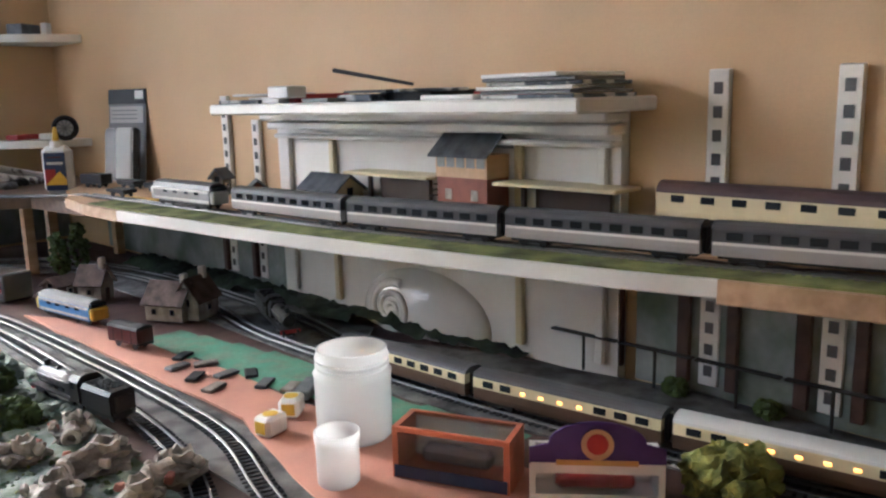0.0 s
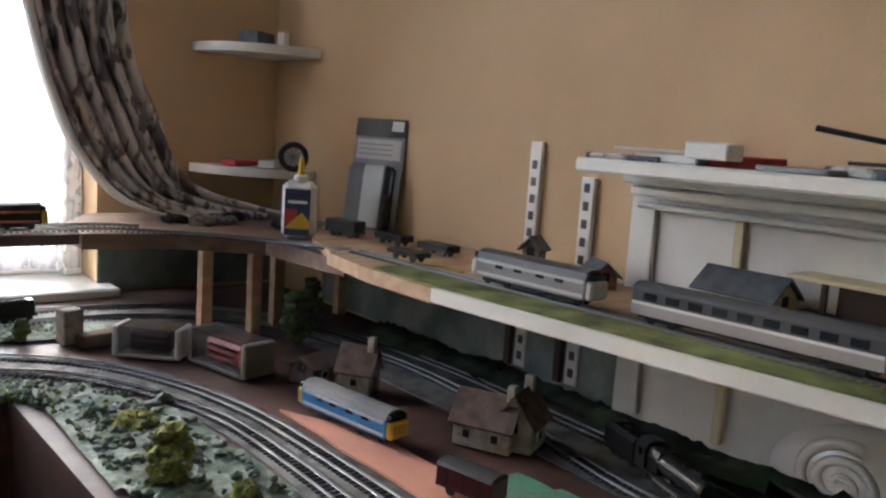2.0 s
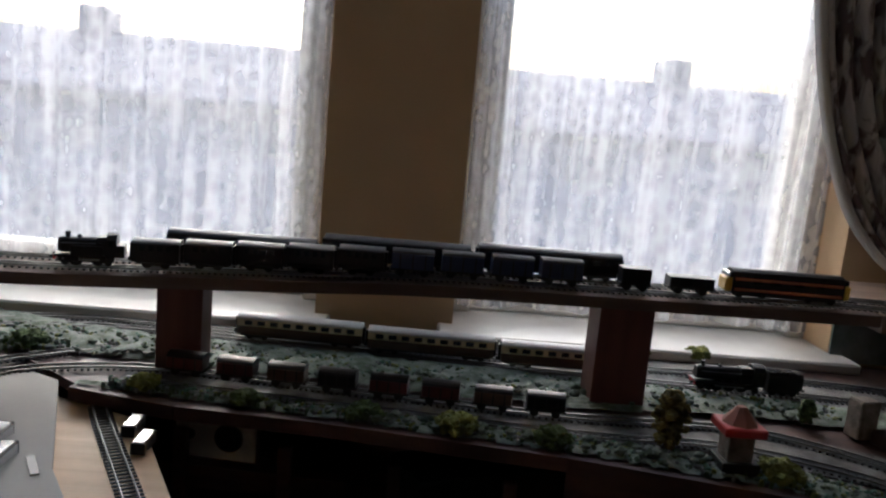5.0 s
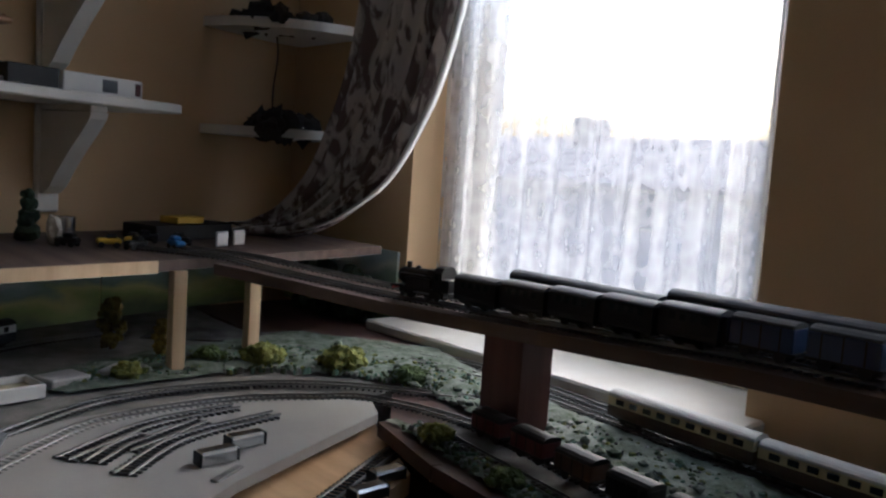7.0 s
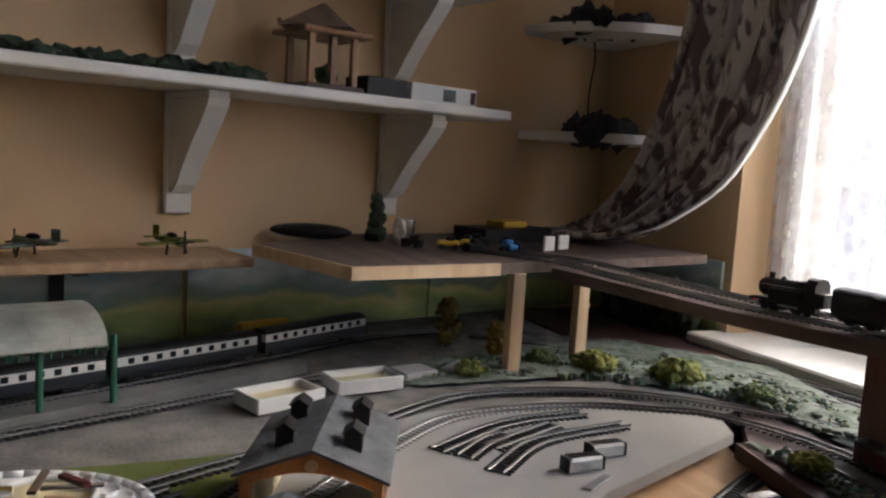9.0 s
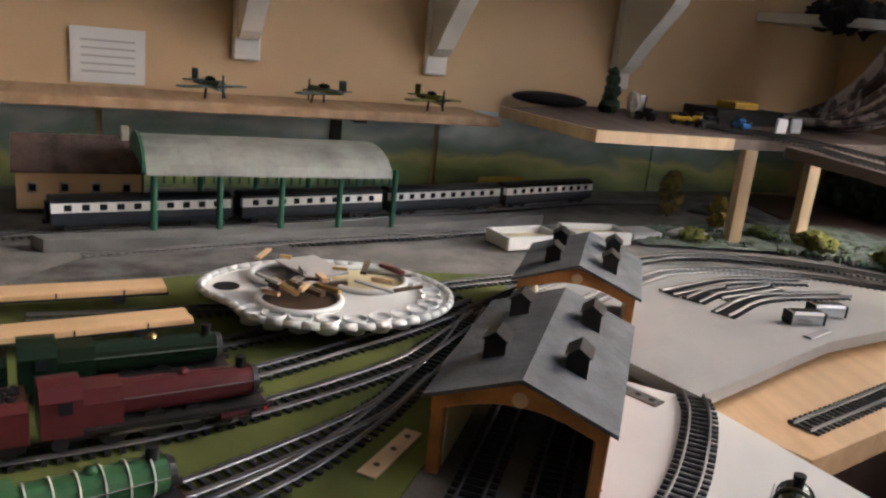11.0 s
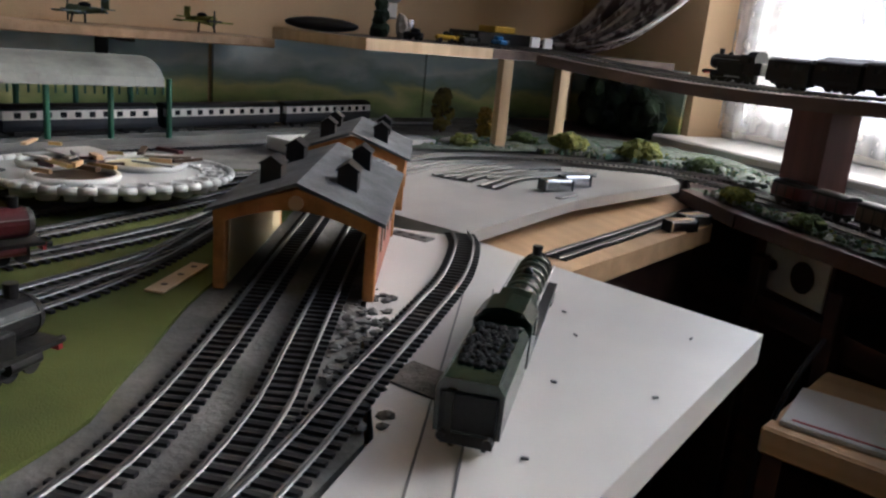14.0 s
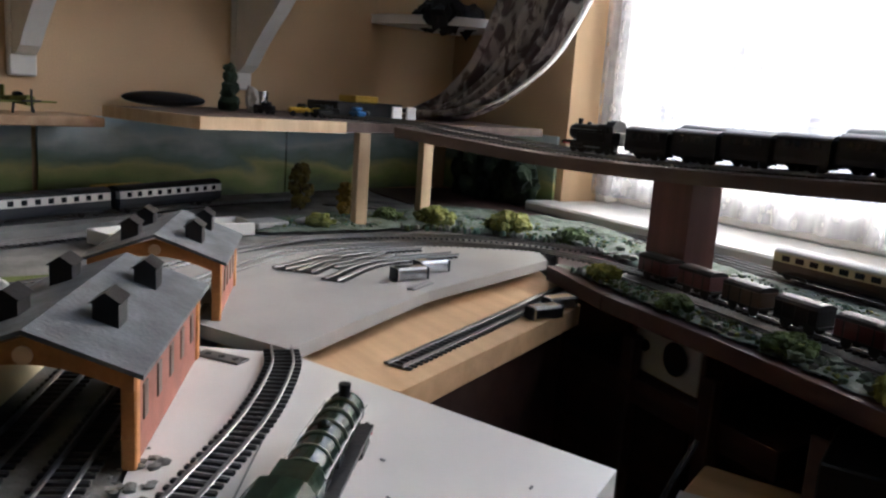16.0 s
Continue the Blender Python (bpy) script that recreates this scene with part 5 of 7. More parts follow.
def lathe(bm, prof, seg=28):
    rings = [[bm.verts.new((r * math.cos(2 * math.pi * k / seg), r * math.sin(2 * math.pi * k / seg), z)) for k in range(seg)] for r, z in prof]
    for a, b in zip(rings, rings[1:]):
        for k in range(seg):
            bm.faces.new((a[k], a[(k + 1) % seg], b[(k + 1) % seg], b[k]))
    bm.faces.new(rings[0][::-1])
    bm.faces.new(rings[-1])
    return bm


def milky_mat():
    """Cloudy polythene: part diffuse, part letting light through."""
    m = mat("milky_plastic", (0.82, 0.83, 0.83), 0.3, grain=60, vary=0.03, bump=0)
    n, l = m.node_tree.nodes, m.node_tree.links
    tl, tp, one, two = n.new("ShaderNodeBsdfTranslucent"), n.new("ShaderNodeBsdfTransparent"), n.new("ShaderNodeMixShader"), n.new("ShaderNodeMixShader")
    tl.inputs[0].default_value, tp.inputs[0].default_value = (0.9, 0.91, 0.92, 1), (0.95, 0.96, 0.96, 1)
    one.inputs[0].default_value, two.inputs[0].default_value = 0.55, 0.52
    l.new(n["Principled BSDF"].outputs[0], one.inputs[1])
    l.new(tl.outputs[0], one.inputs[2])
    l.new(one.outputs[0], two.inputs[1])
    l.new(tp.outputs[0], two.inputs[2])
    l.new(two.outputs[0], n["Material Output"].inputs[0])
    return m


MILKY = milky_mat()
jar = thing("plastic_jar", pose(0.092, 0.280, B1 + 0.0012), "tall milky plastic jar with a screw neck and no lid", "jar")
part("jar_body", lathe(bmesh.new(), [(0.0408, 0.0000), (0.0435, 0.0030), (0.0442, 0.0713), (0.0456, 0.0772), (0.0408, 0.0812), (0.0408, 0.0851), (0.0428, 0.0861), (0.0428, 0.0881), (0.0408, 0.0891), (0.0408, 0.0931), (0.0428, 0.0940), (0.0428, 0.0960), (0.0408, 0.0970), (0.0408, 0.1049), (0.0381, 0.1049), (0.0381, 0.0812), (0.0415, 0.0713), (0.0408, 0.0040)]), MILKY, jar, smooth=True)
cup = thing("plastic_pot", pose(0.004, 0.200, B1 + 0.0012), "small clear plastic pot standing open", "pot")
part("pot_body", lathe(bmesh.new(), [(0.0198, 0.0000), (0.0216, 0.0023), (0.0222, 0.0418), (0.0234, 0.0464), (0.0234, 0.0557), (0.0218, 0.0557), (0.0210, 0.0441), (0.0204, 0.0035)]), MILKY, cup, smooth=True)
for x, y, r in ((0.028, 0.356, 10), (0.078, 0.385, 40)):
    b_ = thing("paint_pot_box", pose(x, y, B1 + 0.0012, 0, 0, r), "small white box with a yellow label", "box", "small white boxes")
    part("carton", box(bmesh.new(), (0, 0, 0.012), (0.034, 0.026, 0.024), 0.004), PLASTICW, b_)
    part("sticker", lathe(bmesh.new(), [(0.009, 0.0242), (0.009, 0.0246)], 18), YELLOW, b_, "round yellow sticker")
    part("side_sticker", box(bmesh.new(), (-0.0172, 0, 0.012), (0.0006, 0.016, 0.014)), YELLOW, b_, "yellow side label")


def window_carton(m, w_, d, h, card, label, header=False):
    c = thing("model_carton", m, label, "carton", "model cartons")
    fr = bmesh.new()
    for sx in (-1, 1):
        box(fr, (sx * (w_ / 2 - 0.003), 0, h / 2), (0.006, d, h))
    box(fr, (0, 0, 0.003), (w_ - 0.012, d, 0.006))
    for sy in (-1, 1):
        box(fr, (0, sy * (d / 2 - 0.002), h - 0.0025), (w_ - 0.012, 0.004, 0.005))
    part("card_frame", fr, card, c)
    part("back_card", box(bmesh.new(), (0, d / 2 - 0.001, h / 2), (w_ - 0.012, 0.002, h - 0.011)), PAPER, c, "white printed back card")
    part("top_window", box(bmesh.new(), (0, 0, h - 0.001), (w_ - 0.012, d - 0.008, 0.0008)), CLEAR, c)
    part("window", box(bmesh.new(), (0, -d / 2 + 0.0008, h / 2), (w_ - 0.013, 0.0008, h - 0.012)), CLEAR, c)
    part("inner_tray", box(bmesh.new(), (0, d / 2 - 0.006, h * 0.52), (w_ - 0.016, 0.003, h * 0.7)), PAPER, c)
    v = bmesh.new()
    box(v, (0, 0, h * 0.40), (w_ * 0.6, d * 0.4, h * 0.30), 0.004)
    part("boxed_model", v, RED if header else MIDGREY, c)
    part("front_strip", box(bmesh.new(), (0, -d / 2 - 0.0006, 0.008), (w_ - 0.004, 0.001, 0.013)), PAPER if header else NAVY, c)
    if header:
        pr = [(-w_ / 2, 0), (w_ / 2, 0), (w_ / 2, 0.016)] + [(w_ * 0.36 * math.cos(a), 0.020 + 0.022 * math.sin(a)) for a in [math.pi * k / 12 for k in range(13)]] + [(-w_ / 2, 0.016)]
        hb = bmesh.new()
        lo = [hb.verts.new((x, -d / 2 - 0.001, h + z)) for x, z in pr]
        hi = [hb.verts.new((x, -d / 2 + 0.001, h + z)) for x, z in pr]
        hb.faces.new(lo)
        hb.faces.new(hi[::-1])
        for k in range(len(pr)):
            hb.faces.new((lo[k], lo[(k + 1) % len(pr)], hi[(k + 1) % len(pr)], hi[k]))
        hd = part("header_card", hb, PURPLE, c, "purple arched header card")
        em = lathe(bmesh.new(), [(0.015, -0.001), (0.015, 0.001)], 24)
        bmesh.ops.rotate(em, cent=(0, 0, 0), matrix=Matrix.Rotation(radians(90), 3, "X"), verts=em.verts)
        bmesh.ops.translate(em, vec=(0, -d / 2 - 0.002, h + 0.020), verts=em.verts)
        part("emblem", em, TAN, hd, "plain round emblem")
        em = lathe(bmesh.new(), [(0.010, -0.001), (0.010, 0.001)], 24)
        bmesh.ops.rotate(em, cent=(0, 0, 0), matrix=Matrix.Rotation(radians(90), 3, "X"), verts=em.verts)
        bmesh.ops.translate(em, vec=(0, -d / 2 - 0.0032, h + 0.021), verts=em.verts)
        part("emblem_centre", em, RED, hd)
        part("banner_bar", box(bmesh.new(), (0, -d / 2 - 0.002, h + 0.002), (w_ * 0.6, 0.001, 0.005)), BRASS, hd)
        part("white_border", box(bmesh.new(), (0, -d / 2 - 0.0013, h - 0.004), (w_ * 0.98, 0.001, 0.010)), PAPER, hd)
    return c


window_carton(pose(0.095, 0.118, B1 + 0.0012, 0, 0, -68), 0.125, 0.05, 0.055, ORANGECARD, "orange and clear carton holding a boxed model van")
window_carton(pose(0.150, -0.010, B1 + 0.0012, 0, 0, -52), 0.125, 0.05, 0.045, PAPER, "purple and white window carton with an arched header", True)

# dark backscene panels and trees behind
for nm, c, s, r in (("backscene_panel", (EAST - 0.004, 1.35, 0.935), (0.006, 0.86, 0.16), 0), ("backscene_panel", (EAST - 0.004, -0.34, 0.935), (0.006, 0.94, 0.16), 0), ("backscene_panel", (0.25, NORTH - 0.006, 0.93), (0.42, 0.006, 0.15), 0)):
    ob = part(nm, box(bmesh.new(), (0, 0, 0), s), CLIFFSCENE)
    ob.location = c
    tagged(ob, "painted grey-green cliff backscene panel fixed to the wall", "backscene", "backscene panels")
for u0, u1 in ((-1.7, -1.02), (-1.01, -0.42), (-0.41, 0.12), (0.125, 0.58)):
    ob = part("backscene_panel", box(bmesh.new(), (0.005, (u0 + u1) / 2, 0), (0.006, u1 - u0, 0.158)), BACKSCENE)
    ob.matrix_world = WEST @ Matrix.Translation((0, 0, 0.928))
    tagged(ob, "painted hills and sky backscene panel on the wall", "backscene", "backscene panels")
ob = part("backscene_panel", box(bmesh.new(), (-2.05, NORTH - 0.006, 0), (0.46, 0.006, 0.17)), BACKSCENE)
ob.location = (0, 0, 0.93)
tagged(ob, "dark wooded backscene panel in the corner", "backscene", "backscene panels")


def bush(x, y, z, r, h, material, label, seed, name="model_bush", n=110):
    """A tuft of many small clumps with an uneven outline."""
    t = thing(name, Matrix.Translation((x, y, z)), label, "model tree", "model trees and bushes")
    rnd = random.Random(seed)
    if h > r * 1.4:
        part("trunk", rod(bmesh.new(), (0, 0, 0), (0, 0, h * 0.5), 0.003, 0.0015, 7), BARK, t)
    bm = bmesh.new()
    for k in range(n):
        a, q, hh = rnd.uniform(0, 6.283), rnd.random() ** 0.5, rnd.random()
        wdt = r * (1 - abs(hh - 0.42) * 0.95)
        s = r * rnd.uniform(0.15, 0.29)
        ball(bm, (wdt * q * 0.92 * math.cos(a), wdt * q * 0.92 * math.sin(a), h * (0.10 + 0.82 * hh)), (s, s, s * 0.9), 2, 0.55, seed + k)
    rough = bm.verts
    for v in rough:
        v.co += noise.noise_vector(v.co * 180) * r * 0.10
    part("crown", bm, material, t)
    return t


for k, (x, y, r, h, m_, nm) in enumerate((
        (-0.185, 1.010, 0.027, 0.070, FOLIAGE, "tall rounded olive-yellow model tree"), (-0.165, 0.872, 0.020, 0.056, FOLIAGE, "small rounded olive-yellow model tree"),
        (-0.155, 0.745, 0.035, 0.04, FOLIAGE2, "spreading green model bush"), (-0.20, 0.79, 0.022, 0.022, FOLIAGE, "low olive model bush"), (-0.16, 1.20, 0.028, 0.014, FOLIAGE, "low olive scatter bush"),
        (-0.17, 0.62, 0.035, 0.03, FOLIAGE2, "spreading green model bush"), (-0.455, 1.53, 0.027, 0.085, AUTUMN, "tall olive-brown model tree beside the pillar"),
        (-0.193, 1.665, 0.016, 0.04, FOLIAGE2, "small dark green model tree"), (-0.33, 1.455, 0.03, 0.022, FOLIAGE, "low olive model bush"), (-0.38, 1.98, 0.03, 0.022, FOLIAGE, "low olive model bush below the window"), (-0.25, 1.99, 0.03, 0.02, FOLIAGE, "low olive model bush below the window"),
        (-0.62, 1.515, 0.028, 0.022, FOLIAGE2, "low green model bush along the edge"), (-0.75, 1.535, 0.030, 0.024, FOLIAGE, "low green model bush along the edge"), (-0.88, 1.56, 0.028, 0.018, FOLIAGE2, "low green model bush along the edge"),
        (-1.05, 1.585, 0.024, 0.016, FOLIAGE2, "low green model bush along the edge"), (-1.20, 1.615, 0.024, 0.02, FOLIAGE, "low green model bush along the edge"),
        (-1.845, 1.44, 0.026, 0.092, AUTUMN, "tall dark olive model tree at the corner"), (-1.760, 1.495, 0.020, 0.066, YELLOWLEAF, "yellow-brown model tree beside the post"),
        (-1.66, 1.40, 0.026, 0.02, FOLIAGE, "low green bush behind the curve"), (-1.65, 1.62, 0.04, 0.028, FOLIAGE, "low green bush behind the curve"), (-1.56, 1.72, 0.045, 0.03, FOLIAGE, "low green bush behind the curve"), (-1.70, 1.55, 0.03, 0.02, FOLIAGE2, "low green bush behind the curve"), (-1.44, 1.77, 0.035, 0.018, FOLIAGE2, "low green bush between the tracks"),
        (-0.20, 0.66, 0.026, 0.024, FOLIAGE, "low olive bush on the layout edge"), (-0.215, 0.58, 0.022, 0.020, FOLIAGE, "low olive bush on the layout edge"),
        (0.235, -0.105, 0.05, 0.045, FOLIAGE, "bright green model bush behind the cartons"), (0.20, 1.44, 0.025, 0.11, FOLIAGE2, "dark green climbing foliage at the deck corner"), (0.27, 1.50, 0.025, 0.12, FOLIAGE2, "dark green climbing foliage at the deck corner"),
        (0.44, 0.06, 0.02, 0.02, FOLIAGE2, "dark weed beside the wall road"), (0.44, -0.06, 0.02, 0.022, FOLIAGE2, "dark weed beside the wall road"))):
    bush(x, y, B1 + 0.001, r, h, m_, nm, 20 + k)
far = bmesh.new()
for k in range(46):
    x = random.uniform(-2.14, -1.86)
    ball(far, (x, NORTH - 0.05 + random.uniform(-0.02, 0.02), B1 + random.uniform(0.0, 0.10)), (0.028, 0.02, 0.03), 2, 0.6, k)
tagged(part("dark_hedge", far, DARKGREEN), "dark green hedge of clumped foliage in the corner", "hedge", kind="stuff")

def torus(bm, R, r, seg=28, tube=8):
    rings = []
    for i in range(seg):
        a = 2 * math.pi * i / seg
        rings.append([bm.verts.new(((R + r * math.cos(2 * math.pi * k / tube)) * math.cos(a), (R + r * math.cos(2 * math.pi * k / tube)) * math.sin(a), r * math.sin(2 * math.pi * k / tube))) for k in range(tube)])
    for i in range(seg):
        for k in range(tube):
            bm.faces.new((rings[i][k], rings[(i + 1) % seg][k], rings[(i + 1) % seg][(k + 1) % tube], rings[i][(k + 1) % tube]))
    return bm


# stone ruins at the near corner
def stone_ruin(x, y, rz, w_, seed):
    """A broken round tower, a vaulted barrel and tumbled blocks on one plinth."""
    s = thing("stone_ruin", pose(x, y, B1 + 0.004, 0, 0, rz), "rough pale stone cottage ruin with a round opening", "model building", "stone ruins")
    rnd = random.Random(seed)
    part("plinth", ball(bmesh.new(), (0, 0, 0.004), (w_ * 0.62, w_ * 0.5, 0.012), 3, 0.6, seed), STONE, s)
    tw, prev = bmesh.new(), None
    tops = [0.020 + 0.009 * rnd.random() for _ in range(14)]
    for j in range(15):
        a = 2 * math.pi * j / 14
        c, n_ = math.cos(a), math.sin(a)
        ring = [tw.verts.new((r * c - w_ * 0.2, r * n_, z)) for r, z in ((w_ * 0.27, 0.0), (w_ * 0.24, tops[j % 14]), (w_ * 0.18, tops[j % 14]), (w_ * 0.18, 0.004))]
        if prev:
            for k in range(3):
                tw.faces.new((prev[k], prev[k + 1], ring[k + 1], ring[k]))
        prev = ring
    part("broken_tower", tw, PALESTONE, s)
    vb = prism(bmesh.new(), [(w_ * 0.26 * math.cos(math.pi * k / 10), 0.002 + w_ * 0.40 * math.sin(math.pi * k / 10)) for k in range(11)], w_ * 0.05, w_ * 0.62, 3)
    for v in vb.verts:
        v.co += noise.noise_vector(v.co * 90 + Vector((seed, 0, 0))) * 0.003
    part("vaulted_hall", vb, (STONE, PALESTONE)[seed % 2], s)
    ob_ = torus(bmesh.new(), w_ * 0.17, 0.0035, 18, 6)
    o = part("round_opening", ob_, PALESTONE, s, "pale ring of stones round the opening")
    o.matrix_basis = pose(w_ * 0.63, 0, w_ * 0.20, 0, 90, 0)
    for k in range(7):
        a = rnd.uniform(0, 6.28)
        z = rnd.uniform(0.003, 0.010)
        bl_ = box(bmesh.new(), (0, 0, 0), (rnd.uniform(0.006, 0.014), rnd.uniform(0.006, 0.011), rnd.uniform(0.006, 0.012)), 0.0015)
        o = part("stone_block", bl_, (PALESTONE, STONE, PALESTONE, BRICK)[k % 4], s)
        o.matrix_basis = pose(w_ * 0.55 * math.cos(a), w_ * 0.45 * math.sin(a), z + 0.006, rnd.uniform(-30, 30), rnd.uniform(-30, 30), rnd.uniform(0, 90))


for k, (x, y, rz, w_) in enumerate(((-0.15, 0.42, 200, 0.062), (-0.205, 0.50, 150, 0.05), (-0.135, 0.52, 245, 0.045), (-0.105, 0.335, 190, 0.052), (-0.215, 0.37, 230, 0.056), (-0.165, 0.30, 210, 0.05))):
    stone_ruin(x, y, rz, w_, k)

# rubble strewn over the scatter
rock = bmesh.new()
rnd = random.Random(5)
for k in range(420):
    t = rnd.random()
    if k < 230:
        x, y = rnd.uniform(-0.225, -0.09), rnd.uniform(0.58, 1.30)
    elif k < 300:
        x = rnd.uniform(-0.9, -0.3)
        y = 1.445 + 0.16 * (-0.3 - x) + rnd.uniform(0.0, 0.035)
    else:
        x = rnd.uniform(-1.7, -0.2)
        y = 1.73 - 0.06 * (x + 0.9) + rnd.uniform(-0.03, 0.03)
    s = rnd.uniform(0.004, 0.010)
    ball(rock, (x, y, B1 + 0.009), (s, s * rnd.uniform(0.7, 1.2), s * 0.7), 1, 0.6, k)
tagged(part("scattered_stones", rock, ROCKY), "grey and green stones strewn between the tracks", "stones", kind="stuff")

# water tower, lineside boxes
wt = thing("model_water_tower", pose(-0.385, 1.475, B1), "stone water tower with a red tank and pointed roof", "model building")
part("plinth", box(bmesh.new(), (0, 0, 0.009), (0.05, 0.05, 0.018), 0.001), UNDER, wt)
part("tower", box(bmesh.new(), (0, 0, 0.036), (0.034, 0.034, 0.04), 0.001), STONE, wt)
part("tank", box(bmesh.new(), (0, 0, 0.060), (0.056, 0.056, 0.012), 0.002), RED, wt)
part("roof", rod(bmesh.new(), (0, 0, 0.066), (0, 0, 0.088), 0.024, 0.006, 8), BRICK, wt)


def open_box(x, y, rz, w_, d, h, shell, inner, label):
    t = thing("lineside_box", pose(x, y, B1, 0, 0, rz), label, "model building", "lineside boxes")
    for sx in (-1, 1):
        part("end_cap", box(bmesh.new(), (sx * (w_ / 2 - 0.005), 0, h / 2), (0.010, d, h), 0.003), shell, t)
    part("base_tray", box(bmesh.new(), (0, 0, 0.003), (w_ - 0.021, d, 0.006), 0.001), shell, t)
    cov = bmesh.new()
    box(cov, (0, 0, h - 0.0015), (w_ - 0.021, d - 0.004, 0.0012))
    for sy in (-1, 1):
        box(cov, (0, sy * (d / 2 - 0.002), h / 2 + 0.002), (w_ - 0.021, 0.0012, h - 0.009))
    part("clear_cover", cov, CLEAR, t, "clear plastic cover")
    bus = part("boxed_vehicle", box(bmesh.new(), (0, 0, h * 0.46), (w_ * 0.62, d * 0.48, h * 0.62), 0.005), inner, t)
    for sy in (-1, 1):
        for zz in (0.40, 0.62):
            part("window_band", box(bmesh.new(), (0, sy * d * 0.24, h * zz), (w_ * 0.52, 0.0012, h * 0.09)), WINDARK, bus)


# both are clear display boxes with a model bus inside
open_box(0.055, 1.385, -78, 0.15, 0.062, 0.056, CONCRETE, RED, "grey ended display box with a red model inside")
open_box(-0.028, 1.505, -43, 0.115, 0.055, 0.052, PALEGREY, MAROON, "pale ended display box with a maroon model inside by the curve")
flat_item("lineside_block", -0.125, 1.63, B1, 0.035, 0.03, 0.06, 12, STONE, "dark stone gate pillar by the back track", "model building")
flat_item("lineside_block", -0.085, 1.60, B1, 0.07, 0.03, 0.022, 12, UMBER, "low brown hut by the back track", "model building")

# goods shelter and posts on the wall road
for k in range(5):
    # a beam on a mast, without any lamp
    t = thing("lineside_lamp", pose(0.44, 0.20 - 0.11 * k, B1 + 0.004), "dark canopy frame standing along the wall road", "model canopy", "canopy frames")
    part("mast", rod(bmesh.new(), (0, 0, 0), (0, 0, 0.05), 0.0022, seg=8), UNDER, t)
    part("beam", box(bmesh.new(), (0, 0, 0.051), (0.010, 0.105, 0.002)), UNDER, t)

# ---- north-east corner ----


def corner_shelf(m, r, label):
    pts = [(0, 0)] + [(r * math.cos(a), r * math.sin(a) * 0.95) for a in [math.pi / 2 * k / 12 for k in range(13)]]
    ob = part("corner_shelf", slab(bmesh.new(), pts, -0.010, 0.010), WHITE)
    ob.matrix_world = m
    return tagged(ob, label, "shelf", "corner shelves")


for z in (1.415, 1.137):
    corner_shelf(pose(EAST - 0.002, NORTH - 0.002, z, 0, 0, 180), 0.22, "white quarter-round corner shelf")
flat_item("storage_box", 0.36, 1.95, 1.427, 0.07, 0.05, 0.028, 30, SLATE, "dark grey box on the top corner shelf", "box")
flat_item("storage_box", 0.40, 1.90, 1.427, 0.02, 0.02, 0.03, 30, PAPER, "small pale box on the top corner shelf", "box")
flat_item("storage_box", 0.33, 1.955, 1.149, 0.09, 0.04, 0.014, 30, RED, "flat red box on the lower corner shelf", "box")
flat_item("storage_box", 0.39, 1.905, 1.149, 0.08, 0.04, 0.016, 40, PAPER, "flat white box on the lower corner shelf", "box")


ck = thing("tyre_ornament", look((0.381, 1.795, 1.180), (-0.5, 0.3, 1.18)) @ pose(0, 0, 0, 0, 180, 0) @ Matrix.Scale(1.2, 4), "small black rubber-tyred wheel leaning on the shelf", "wheel")
part("tyre", torus(bmesh.new(), 0.022, 0.006), BLACK, ck, smooth=True)
part("hub", lathe(bmesh.new(), [(0.018, -0.003), (0.018, 0.003)], 24), PALEGREY, ck)
for a in range(5):
    part("spoke", box(bmesh.new(), (0, 0, 0), (0.034, 0.002, 0.0075), turn=Matrix.Rotation(a * math.pi / 5, 4, "Z")), MIDGREY, ck)

gl = thing("glue_bottle", pose(0.261, 1.545, 1.036, 0, 0, -42) @ Matrix.Scale(1.15, 4), "white glue bottle with a dark label and yellow nozzle", "bottle")
bm = bmesh.new()
box(bm, (0, 0, 0.048), (0.056, 0.034, 0.096), 0.010)
part("bottle_body", bm, PLASTICW, gl)
part("neck", lathe(bmesh.new(), [(0.013, 0.093), (0.012, 0.103), (0.009, 0.106)], 20), PLASTICW, gl)
part("nozzle", lathe(bmesh.new(), [(0.0065, 0.104), (0.006, 0.112), (0.004, 0.130), (0.003, 0.134)], 16), YELLOW, gl, "yellow nozzle")
lb = part("label_panel", box(bmesh.new(), (0, -0.0174, 0.045), (0.042, 0.0008, 0.076)), NAVY, gl)
part("label_red", prism(bmesh.new(), [(-0.0184, 0.018), (-0.0182, 0.018), (-0.0182, 0.050), (-0.0184, 0.050)], -0.021, 0.0), RED, lb)
yb = bmesh.new()
v = [yb.verts.new(p) for p in ((-0.021, -0.0188, 0.018), (0.021, -0.0188, 0.018), (0.021, -0.0188, 0.030), (0.008, -0.0188, 0.046))]
yb.faces.new(v)
part("label_yellow", yb, YELLOW, lb)
part("label_bar", box(bmesh.new(), (0, -0.0184, 0.062), (0.032, 0.0006, 0.005)), PAPER, lb)
part("label_bar", box(bmesh.new(), (0, -0.0184, 0.074), (0.026, 0.0006, 0.003)), MAROON, lb)

